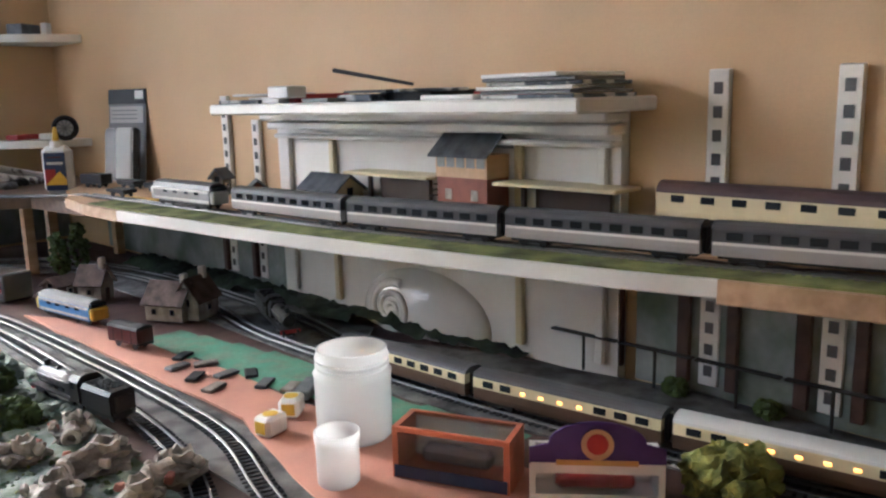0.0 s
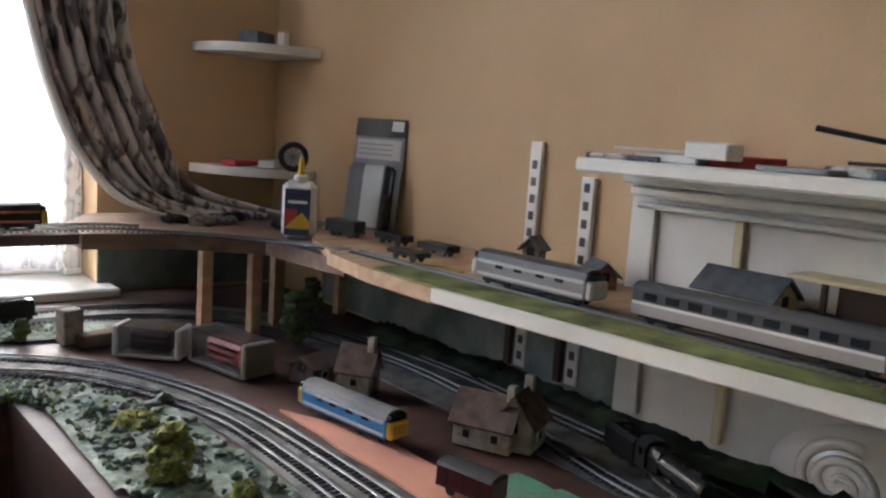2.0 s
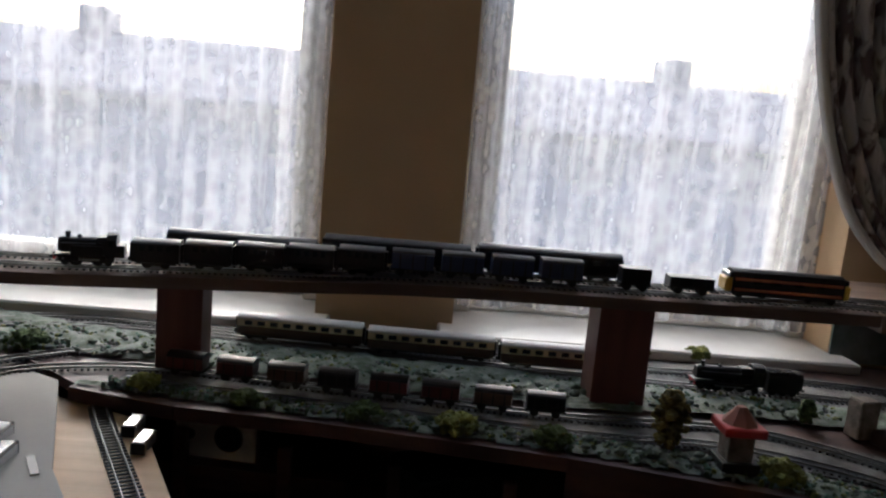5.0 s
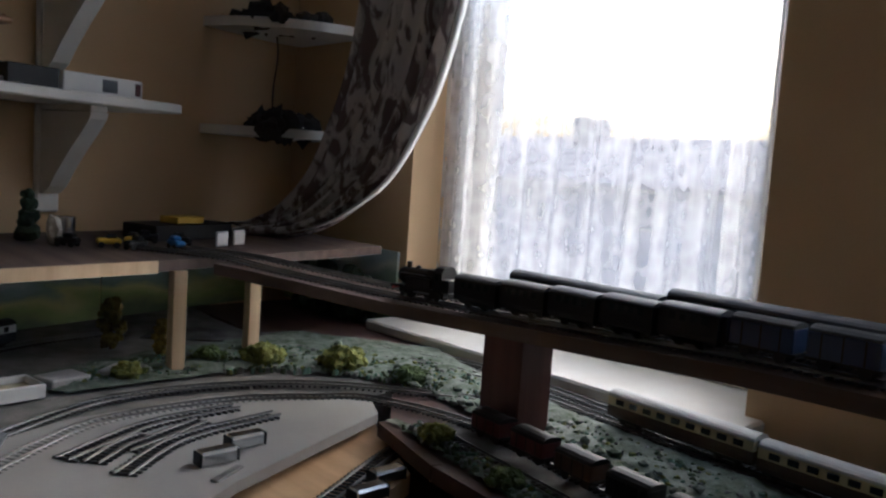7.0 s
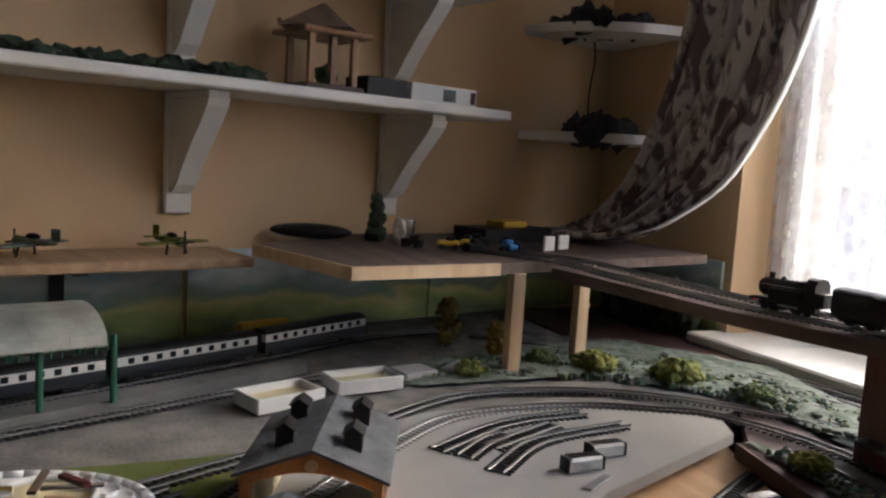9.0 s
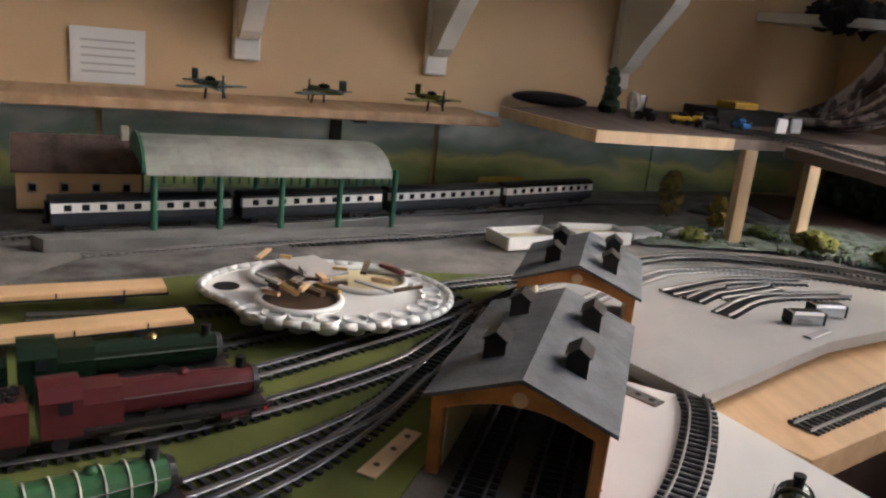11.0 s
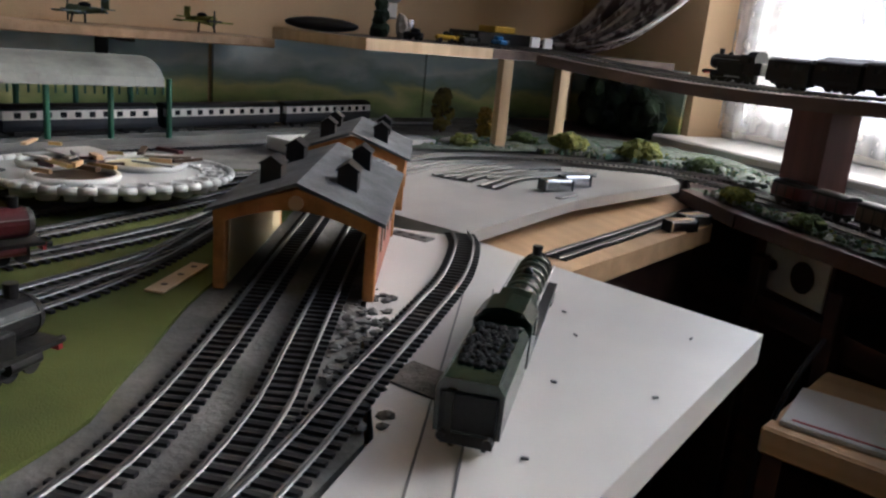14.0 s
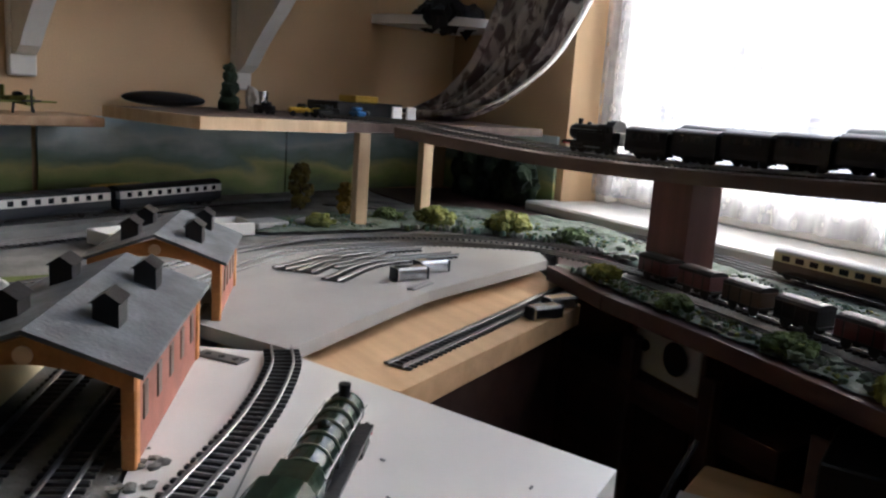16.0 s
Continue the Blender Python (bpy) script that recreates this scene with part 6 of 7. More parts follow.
pk = thing("blister_pack", pose(0.418, 1.545, 1.036, 0, 0, -72) @ pose(0, 0, 0, -7, 0, 0) @ Matrix.Diagonal((1.42, 1.2, 1.0, 1)), "clear blister pack with a black header leaning on the wall", "packaging")
part("backing_card", box(bmesh.new(), (0, 0.003, 0.12), (0.088, 0.0016, 0.24)), MIDGREY, pk)
part("header_card", box(bmesh.new(), (0, 0.0012, 0.222), (0.088, 0.0016, 0.036)), BLACK, pk)
part("header_bar", box(bmesh.new(), (0.03, 0.0, 0.226), (0.02, 0.0012, 0.02)), PAPER, pk)
part("info_panel", box(bmesh.new(), (0, 0.0012, 0.178), (0.078, 0.0012, 0.04)), PALEGREY, pk)
for k in range(3):
    part("text_bar", box(bmesh.new(), (-0.005, 0.0003, 0.168 + 0.010 * k), (0.06, 0.0008, 0.003)), MIDGREY, pk)
bl = bmesh.new()
box(bl, (0, -0.010, 0.075), (0.080, 0.022, 0.140), 0.008)
part("blister", bl, CLEAR, pk)
part("white_insert", prism(bmesh.new(), [(-0.008, 0.02), (-0.006, 0.02), (-0.006, 0.145), (-0.008, 0.145)], -0.012, 0.022), PAPER, pk)
part("tool_handle", rod(bmesh.new(), (0.032, -0.008, 0.0), (0.030, -0.008, 0.085), 0.006, seg=12), BLACK, pk)
for k, (x, y, h) in enumerate(((0.12, 1.80, 0.02), (0.16, 1.74, 0.024), (0.21, 1.76, 0.018), (0.30, 1.68, 0.016), (0.26, 1.83, 0.02))):
    heap = thing("clutter_heap", pose(x, y, 1.036), "small heap of dark model scraps on the corner deck", "scraps", "model scraps")
    for q in range(5):
        part("scrap", ball(bmesh.new(), (random.uniform(-0.02, 0.02), random.uniform(-0.015, 0.015), 0.008), (0.011, 0.009, h * 0.5), 2, 0.7, k * 9 + q), (UNDER, STONE, MIDGREY, DARKGREEN, UNDER)[k], heap)
flat_item("yellow_strip", 0.262, 1.15, DECK_E, 0.012, 0.14, 0.003, 8, YELLOW, "thin yellow strip lying on the upper deck", "strip")

# ---- west wall ----


def west(name, bm, material, label, category, group=""):
    ob = part(name, bm, material)
    ob.matrix_world = WEST
    return tagged(ob, label, category, group)


west("wall_shelf", box(bmesh.new(), (0.10, -0.585, 1.279), (0.20, 1.47, 0.018), 0.003), WHITE, "long white wall shelf on wooden brackets", "shelf", "wall shelves")
west("wall_shelf", box(bmesh.new(), (0.10, -0.60, 1.505), (0.20, 1.44, 0.018), 0.003), WHITE, "long white wall shelf on wooden brackets", "shelf", "wall shelves")
west("plank_shelf", box(bmesh.new(), (0.077, -0.86, 1.004), (0.155, 1.0, 0.016), 0.002), PINE, "pine plank shelf with model aircraft on it", "shelf")


def bracket(u, z):
    b_ = thing("shelf_bracket", WEST @ Matrix.Translation((0, u, z)), "white wooden shelf bracket with a curved gusset", "bracket", "shelf brackets")
    part("wall_plate", box(bmesh.new(), (0.007, 0, -0.10), (0.014, 0.046, 0.20), 0.003), WHITE, b_)
    part("arm", box(bmesh.new(), (0.085, 0, -0.006), (0.155, 0.034, 0.012), 0.002), WHITE, b_)
    pr = [(0.014, -0.012), (0.165, -0.012), (0.160, -0.024), (0.140, -0.046), (0.105, -0.080), (0.070, -0.118), (0.045, -0.150), (0.026, -0.163), (0.014, -0.165)]
    gb = bmesh.new()
    lo = [gb.verts.new((x, -0.017, z_)) for x, z_ in pr]
    hi = [gb.verts.new((x, 0.017, z_)) for x, z_ in pr]
    gb.faces.new(lo)
    gb.faces.new(hi[::-1])
    for k in range(len(pr)):
        gb.faces.new((lo[k], lo[(k + 1) % len(pr)], hi[(k + 1) % len(pr)], hi[k]))
    part("gusset", gb, WHITE, b_)


for u in (-0.785, -0.432, 0.0):
    bracket(u, 1.270)
    bracket(u, 1.496)
for z in (1.257, 1.494):
    corner_shelf(pose(-2.262, 2.046, z, 0, 0, -90), 0.30, "white quarter-round corner shelf full of dark clutter")
    heap = thing("clutter_heap", Matrix(), "dark heap of model spares on the corner shelf", "scraps", "model scraps")
    for k in range(16):
        part("spare_piece", ball(bmesh.new(), (-2.20 + random.uniform(0, 0.17), 1.93 + random.uniform(-0.10, 0.07), z + 0.018), (0.03, 0.025, random.uniform(0.012, 0.04)), 2, 0.8, k), UNDER, heap)


def aircraft(u, label, turn, tone):
    a = thing("model_aircraft", WEST @ pose(0.085, u, 1.013, 0, 0, turn), label, "model aircraft", "model aircraft")
    bm = bmesh.new()
    rod(bm, (-0.035, 0, 0.022), (0.03, 0, 0.020), 0.0035, 0.009, 12)
    part("fuselage", bm, tone, a)
    part("wing", box(bmesh.new(), (0.008, 0, 0.018), (0.022, 0.125, 0.003), 0.001), tone, a)
    part("tailplane", box(bmesh.new(), (-0.034, 0, 0.024), (0.012, 0.04, 0.002)), tone, a)
    part("fin", box(bmesh.new(), (-0.034, 0, 0.033), (0.014, 0.002, 0.018)), tone, a)
    cb = bmesh.new()
    ball(cb, (0.002, 0, 0.029), (0.012, 0.005, 0.005), 2)
    part("canopy", cb, WINDARK, a)
    part("propeller_blade", box(bmesh.new(), (0.032, 0, 0.020), (0.0015, 0.003, 0.036)), UNDER, a)
    part("propeller_blade", box(bmesh.new(), (0.032, 0, 0.020), (0.0015, 0.036, 0.003)), UNDER, a)
    for s in (-1, 1):
        part("undercarriage", rod(bmesh.new(), (0.014, s * 0.02, 0.0), (0.012, s * 0.016, 0.018), 0.002, seg=6), UNDER, a)


CAMO = print_mat("camouflage_paint", (0.10, 0.12, 0.06), (0.16, 0.20, 0.22), 60, 0.46, 0.54)
aircraft(-0.858, "green and blue camouflaged propeller model aircraft", 30, CAMO)
aircraft(-0.668, "blue-grey propeller model aircraft on the shelf", -140, CAMO)
aircraft(-0.471, "olive propeller model aircraft on the shelf", 20, FOLIAGE)
west("paper_notice", box(bmesh.new(), (0.004, -1.0, 1.06), (0.002, 0.11, 0.085)), PAPER, "white paper notice pinned to the wall", "notice")
for k in range(5):
    west("notice_line", box(bmesh.new(), (0.0055, -1.0, 1.035 + 0.012 * k), (0.001, 0.08, 0.003)), PALEGREY, "grey printed line of the paper notice", "print", "notice lines")

gz = thing("wooden_lantern_house", WEST @ pose(0.11, -0.226, 1.288), "brown wooden gazebo lantern with a pointed roof", "ornament")
part("base", box(bmesh.new(), (0, 0, 0.006), (0.10, 0.115, 0.012), 0.002), UMBER, gz)
for sx in (-1, 1):
    for sy in (-1, 0, 1):
        part("post", box(bmesh.new(), (sx * 0.036, sy * 0.042, 0.052), (0.010, 0.012, 0.082), 0.001), GAZEBO, gz)
part("eave_beam", box(bmesh.new(), (0, 0, 0.098), (0.115, 0.135, 0.010), 0.003), GAZEBO, gz)
part("roof", rod(bmesh.new(), (0, 0, 0.103), (0, 0, 0.150), 0.088, 0.004, 4), BROWNDECK, gz)
part("plant", ball(bmesh.new(), (0, 0.01, 0.03), (0.014, 0.02, 0.018), 2, 0.6, 3), FOLIAGE2, gz)
for s in (-1, 1):
    part("hook", rod(bmesh.new(), (0, s * 0.068, 0.098), (0, s * 0.085, 0.112), 0.004, seg=8), GAZEBO, gz)
west("black_box", box(bmesh.new(), (0.13, -0.122, 1.306), (0.07, 0.09, 0.034), 0.002), BLACK, "black cardboard box on the white shelf", "box")
wbx = thing("white_product_box", WEST @ pose(0.13, 0.008, 1.2885), "white printed box standing on the shelf", "box")
part("carton", box(bmesh.new(), (0, 0, 0.017), (0.07, 0.158, 0.034), 0.002), PAPER, wbx)
part("print_panel", box(bmesh.new(), (0.0352, 0.01, 0.017), (0.0006, 0.03, 0.022)), SLATE, wbx)
part("print_panel", box(bmesh.new(), (0.0352, 0.068, 0.017), (0.0006, 0.012, 0.022)), MAROON, wbx)
hp = bmesh.new()
for k in range(30):
    ball(hp, (0.10 + random.uniform(-0.03, 0.04), -0.78 + 0.44 * k / 30, 1.298), (0.022, 0.024, random.uniform(0.008, 0.020)), 2, 0.8, k)
west("dark_garland", hp, DARKGREEN, "dark strip of modelling foliage on the white shelf", "modelling foliage")["kind"] = "stuff"

lead = bmesh.new()
wire = smooth_path([(-2.172, 1.92, 1.50), (-2.168, 1.925, 1.44), (-2.174, 1.92, 1.36), (-2.166, 1.918, 1.27)], 5)
for p, q in zip(wire, wire[1:]):
    rod(lead, p, q, 0.0022, seg=7)
tagged(part("black_lead", lead, BLACK), "thin black lead hanging between the corner shelves", "cable")
angle = thing("shelf_support", WEST @ pose(0.0, -0.62, 0.996), "dark metal angle bracket under the plank shelf", "bracket")
part("arm", box(bmesh.new(), (0.075, 0, -0.003), (0.13, 0.022, 0.005), 0.001), UNDER, angle)
part("wall_leg", box(bmesh.new(), (0.012, 0, -0.035), (0.005, 0.022, 0.06), 0.001), UNDER, angle)

# clutter on the pale corner shelf
SZ = SHELF_W
handset = thing("black_handset", pose(-1.98, 1.22, SZ + 0.014, 0, 0, 70), "black rounded handset lying on the corner shelf", "handset")
part("shell", ball(bmesh.new(), (0, 0, 0), (0.075, 0.022, 0.014), 3), BLACK, handset, smooth=True)
fg = thing("dark_figurine", pose(-1.955, 1.335, SZ), "dark lumpy ornament on the corner shelf", "ornament")
b_ = bmesh.new()
for k, (x, y, z, r) in enumerate(((0, 0, 0.015, 0.02), (0.004, 0, 0.04, 0.017), (-0.004, 0.002, 0.062, 0.014), (0, 0, 0.078, 0.010))):
    ball(b_, (x, y, z), (r, r, r), 2, 0.6, k)
part("ornament_body", b_, DARKGREEN, fg)
fg = thing("pale_figurine", pose(-1.90, 1.36, SZ), "pale stone-coloured ornament on the corner shelf", "ornament")
part("ornament_body", ball(bmesh.new(), (0, 0, 0.024), (0.013, 0.013, 0.026), 2, 0.5, 4), PALESTONE, fg)
mug = thing("metal_cup", pose(-1.975, 1.40, SZ), "grey metal cup on the corner shelf", "cup")
part("cup_body", lathe(bmesh.new(), [(0.017, 0), (0.018, 0.002), (0.019, 0.04), (0.017, 0.04), (0.016, 0.004)], 24), CHROME, mug)
for k, (x, y, m_) in enumerate(((-1.86, 1.37, BLACK), (-1.84, 1.43, YELLOW), (-1.80, 1.46, BLACK), (-1.87, 1.48, YELLOW), (-1.80, 1.53, BLUE), (-1.85, 1.56, BLACK), (-1.90, 1.52, BLACK))):
    d_ = thing("toy_vehicle", pose(x, y, SZ, 0, 0, 40 + 35 * k), "small dark toy vehicle on the corner shelf", "toy", "toy vehicles")
    part("toy_body", box(bmesh.new(), (0, 0, 0.011), (0.04, 0.018, 0.010), 0.003), m_, d_)
    part("toy_cab", box(bmesh.new(), (0.004, 0, 0.019), (0.018, 0.016, 0.008), 0.003), BLACK if m_ is YELLOW else m_, d_)
    wb = bmesh.new()
    wheelset(wb, -0.012, 0.005)
    wheelset(wb, 0.012, 0.005)
    part("axle_set", wb, UNDER, d_)
flat_item("black_case", -1.99, 1.62, SZ, 0.09, 0.20, 0.03, 20, BLACK, "black plastic case on the corner shelf", "case")
flat_item("yellow_tub", -1.98, 1.62, SZ + 0.03, 0.05, 0.07, 0.014, 20, YELLOW, "yellow plastic tub on the black case", "tub")
for k in range(2):
    flat_item("white_bracket_piece", -1.83 - 0.03 * k, 1.63 + 0.05 * k, SZ, 0.006, 0.03, 0.028, 20, PLASTICW, "small white plastic bracket on the shelf", "bracket piece", "white pieces")

# ---- station ----
board("station_platform", [(-1.43, 0.45), (-1.475, 0.62), (-1.56, 0.80), (-1.64, 0.98), (-1.735, 1.16), (-1.76, 1.155), (-1.66, 0.92), (-1.58, 0.745), (-1.49, 0.55), (-1.45, 0.43)], BOARD + 0.001, BOARD + 0.017, CONCRETE, "grey station platform between the tracks", "platform")
board("station_forecourt", [(-1.30, 0.45), (-1.36, 0.60), (-1.46, 0.76), (-1.50, 0.73), (-1.40, 0.5)], BOARD + 0.001, BOARD + 0.006, BALLAST, "dark station road beside the platform", "model road")
can = thing("station_canopy", WEST @ pose(0.27, -0.815, BOARD + 0.016), "station roof of dusty clear panels on green columns", "model building")
for k in range(8):
    y0 = -0.165 + 0.0415 * k
    arc = [(-0.085 * math.cos(math.pi * q / 10), 0.076 + 0.036 * math.sin(math.pi * q / 10)) for q in range(11)]
    pb = bmesh.new()
    pr = [(y, z) for y, z in arc] + [(y, z - 0.0025) for y, z in arc[::-1]]
    prism(pb, pr, y0, y0 + 0.0412)
    bmesh.ops.rotate(pb, cent=(0, 0, 0), matrix=Matrix.Rotation(radians(90), 3, "Z"), verts=pb.verts)
    part("roof_panel", pb, FROST, can)
for k in range(5):
    for s in (-1, 1):
        part("column", rod(bmesh.new(), (s * 0.075, -0.155 + 0.083 * k, 0), (s * 0.075, -0.155 + 0.083 * k, 0.085), 0.0042, seg=10), STATIONGREEN, can)
for k in range(4):
    y = -0.155 + 0.083 * k
    for q in range(6):
        part("trellis_bar", box(bmesh.new(), (0.075, y + 0.012 + 0.0125 * q, 0.073), (0.003, 0.0022, 0.022)), STATIONGREEN, can)
part("end_screen", prism(bmesh.new(), [(-0.085, 0.083)] + [(-0.087 * math.cos(math.pi * q / 10), 0.078 + 0.038 * math.sin(math.pi * q / 10)) for q in range(11)] + [(0.085, 0.083)], -0.002, 0.002), STATIONGREEN, can).matrix_basis = pose(0, -0.168, 0, 0, 0, 90)
small_house(WEST @ pose(0.16, -1.05, BOARD + 0.01, 0, 0, 90), 0.16, 0.08, 0.055, 0.04, TAN, TILEBROWN, "yellow-brown station house with a brown tiled roof", True, 4, "model_station_house")
flat_item("yellow_crane_wagon", -1.93, 1.13, BOARD + 0.001, 0.02, 0.10, 0.042, 25, YELLOW, "yellow crane body behind the station coaches", "model wagon")
for x, y, r, sz, m_ in ((-1.585, 1.085, 20, 0.018, PLASTICW), (-1.635, 1.215, 8, 0.018, PLASTICW)):
    t = thing("white_tray", pose(x, y, B1, 0, 0, r), "shallow white tray with a yellowed lining", "tray", "white trays")
    tb = bmesh.new()
    for s in (-1, 1):
        box(tb, (s * 0.029, 0, 0.010), (0.004, 0.102, 0.020), 0.001)
        box(tb, (0, s * 0.049, 0.010), (0.054, 0.004, 0.020), 0.001)
    part("rim", tb, m_, t)
    part("lining", box(bmesh.new(), (0, 0, 0.008), (0.054, 0.094, 0.004)), CREAM, t)
for x, y, r in ((-1.675, 1.31, 15), (-1.68, 1.40, 40)):
    flat_item("grey_card", x, y, B1, 0.05, 0.06, 0.012, r, PALEGREY, "grey folded card beside the trays", "card", "grey cards")

# ---- the palette ----
pal = thing("paint_palette", pose(-1.235, 0.776, BOARD + 0.030, 0, 0, 94), "white oval plastic palette full of scraps and offcuts", "palette")
pr = []
for k in range(48):
    a = 2 * math.pi * k / 48
    r = 1 - 0.16 * math.exp(-((a - 3.6) / 0.35) ** 2)
    pr.append((0.128 * r * math.cos(a), 0.100 * r * math.sin(a)))
bm = bmesh.new()
slab(bm, pr, 0.0, 0.003)
part("plate", bm, PLASTICW, pal)
rim = bmesh.new()
for k in range(48):
    (x0, y0), (x1, y1) = pr[k], pr[(k + 1) % 48]
    rod(rim, (x0, y0, 0.004), (x1, y1, 0.004), 0.004, seg=8)
part("rim", rim, PLASTICW, pal, smooth=True)
for k in range(14):
    a = math.pi * (1.06 + 0.98 * k / 13) + 0.6
    wb = lathe(bmesh.new(), [(0.010, -0.010), (0.012, 0.004), (0.0105, 0.004), (0.0085, -0.008)], 14)
    o = part("paint_well", wb, PLASTICW, pal, smooth=True)
    o.location = (0.108 * math.cos(a), 0.081 * math.sin(a), 0.002)
for x, y, r, m_ in ((0.045, 0.035, 0.042, CREAM), (-0.03, -0.03, 0.040, UMBER), (-0.04, 0.045, 0.036, MIDGREY)):
    o = part("basin", torus(bmesh.new(), r, 0.0035, 30, 8), PLASTICW, pal, smooth=True)
    o.location = (x, y, 0.006)
    o = part("basin_floor", lathe(bmesh.new(), [(r, 0.0032), (r, 0.0042)], 26), m_, pal)
    o.location = (x, y, 0)
o = part("thumb_hole", lathe(bmesh.new(), [(0.013, 0.0034), (0.013, 0.0038)], 20), BLACK, pal)
o.location = (-0.100, 0.012, 0)
rnd = random.Random(11)
for k in range(26):
    m_ = (UMBER, TAN, STONE, PALEGREY, MAROON, BRASS)[k % 6]
    ob = part("offcut", box(bmesh.new(), (0, 0, 0.002), (rnd.uniform(0.012, 0.05), rnd.uniform(0.003, 0.007), rnd.uniform(0.002, 0.005))), m_)
    ob.matrix_world = pose(-1.235 + rnd.uniform(-0.06, 0.05), 0.776 + rnd.uniform(-0.07, 0.08), BOARD + 0.037 + 0.0006 * k, 0, 0, rnd.uniform(0, 180))
    tagged(ob, "small painted offcut lying in the palette", "offcut", "offcuts")
flat_item("grey_card", -1.285, 0.76, BOARD + 0.043, 0.07, 0.05, 0.002, 30, PALEGREY, "grey card lying across the palette", "card", "grey cards")

# ---- engine sheds ----


def engine_shed(m, length, label):
    """Open-fronted two-road shed: legs, arched gable, pitched roof and smoke vents."""
    s = thing("model_engine_shed", m, label, "model building", "engine sheds")
    hw, eave, ridge = 0.056, 0.062, 0.084
    for sy in (-1, 1):
        for x in (length / 2 - 0.005, -length / 2 + 0.005):
            part("corner_pier", box(bmesh.new(), (x, sy * hw, eave / 2), (0.010, 0.009, eave), 0.001), ORANGEBRICK, s)
        part("side_wall", box(bmesh.new(), (0, sy * hw, eave / 2), (length - 0.02, 0.005, eave)), BRICK, s)
        part("inner_lining", box(bmesh.new(), (0, sy * (hw - 0.0042), eave / 2), (length - 0.022, 0.002, eave - 0.004)), CREAM, s)
        for k in range(5):
            part("side_window", box(bmesh.new(), (-length * 0.36 + length * 0.18 * k, sy * (hw + 0.002), eave * 0.55), (0.014, 0.003, 0.026), 0.002), UMBER, s)
    for x in (length / 2, -length / 2):
        arc = [(-hw - 0.004 + (2 * hw + 0.008) * q / 12, 0.050 + 0.016 * math.sin(math.pi * q / 12)) for q in range(13)]
        pr = arc + [(hw + 0.004, eave), (0, ridge - 0.002), (-hw - 0.004, eave)]
        part("gable", prism(bmesh.new(), pr, x - 0.003, x + 0.003), ORANGEBRICK, s)
        rb = rod(bmesh.new(), (x - 0.0045, 0, 0.0715), (x + 0.0045, 0, 0.0715), 0.0055, seg=18)
        part("gable_roundel", rb, TAN, s)
    for sy in (-1, 1):
        rb = prism(bmesh.new(), [(sy * (hw + 0.010), eave - 0.003), (sy * (hw + 0.010), eave), (0, ridge + 0.003), (0, ridge)], -length / 2 - 0.006, length / 2 + 0.006)
        part("roof_slope", rb, SLATE, s)
        for k in (-0.26, 0.22):
            vb = bmesh.new()
            box(vb, (k * length, sy * 0.030, 0.080), (0.021, 0.016, 0.018))
            v = part("smoke_vent", vb, BLACK, s)
            cb = prism(bmesh.new(), [(-0.010, 0), (0.010, 0), (0, 0.007)], -0.0125, 0.0125)
            o = part("vent_cap", cb, BLACK, v)
            o.location = (k * length, sy * 0.030, 0.089)
    return s


engine_shed(pose(-1.013, 0.936, BOARD + 0.002, 0, 0, math.degrees(math.atan2(-0.43, 0.90))), 0.21, "slate-roofed engine shed with orange timber gables")
engine_shed(pose(-1.262, 1.055, BOARD + 0.002, 0, 0, math.degrees(math.atan2(-0.40, 0.91))), 0.15, "slate-roofed engine shed behind the first one")
pl = thing("metal_plate", pose(-1.073, 1.052, BOARD + 0.002, 0, 0, 35), "small drilled metal mending plate on the board", "plate")
part("plate_body", box(bmesh.new(), (0, 0, 0.0008), (0.045, 0.016, 0.0016)), STEEL, pl)
for k in (-0.014, 0, 0.014):
    part("screw_hole", lathe(bmesh.new(), [(0.0028, 0.0016), (0.0028, 0.0020)], 12), BLACK, pl).location = (k, 0, 0)
sp = thing("wooden_spatula", pose(-0.967, 0.815, B1 + 0.0002, 0, 0, 146), "flat pale wooden spatula with holes on the grass", "spatula")
part("blade", box(bmesh.new(), (0, 0, 0.001), (0.075, 0.015, 0.002), 0.0006), PALEPINE, sp)
for k in (-0.022, 0.004, 0.026):
    part("hole", lathe(bmesh.new(), [(0.0025, 0.0021), (0.0025, 0.0024)], 12), UMBER, sp).location = (k, 0, 0)
for x, y, z, r in ((-1.273, 1.351, B1 + 0.002, 30), (-1.303, 1.402, B1 + 0.002, 30), (-1.155, 1.475, 0.826, 30), (-1.185, 1.525, 0.826, 30)):
    c = thing("chrome_weight", pose(x, y, z, 0, 0, r + 60), "small shiny chrome block with dark ends", "weight", "chrome blocks")
    part("block", box(bmesh.new(), (0, 0, 0.0085), (0.045, 0.020, 0.017), 0.003), CHROME, c)
    for s in (-1, 1):
        part("end_cap", box(bmesh.new(), (s * 0.0228, 0, 0.0085), (0.0016, 0.018, 0.015)), BLACK, c)
flat_item("rail_joiner_strip", -1.235, 1.345, B1 + 0.002, 0.05, 0.010, 0.0025, 120, STEEL, "thin metal strip lying on the grey board", "strip")
for k, (x, y) in enumerate(((-0.80, 1.065), (-0.735, 1.005), (-0.70, 1.055), (-0.775, 1.15), (-0.64, 0.86), (-0.845, 1.085), (-0.66, 0.94))):
    flat_item("loose_screw", x, y, BOARD + 0.002, 0.004, 0.0018, 0.0014, 40 * k, MIDGREY, "tiny grey screw lying on the white board", "screw", "loose screws")
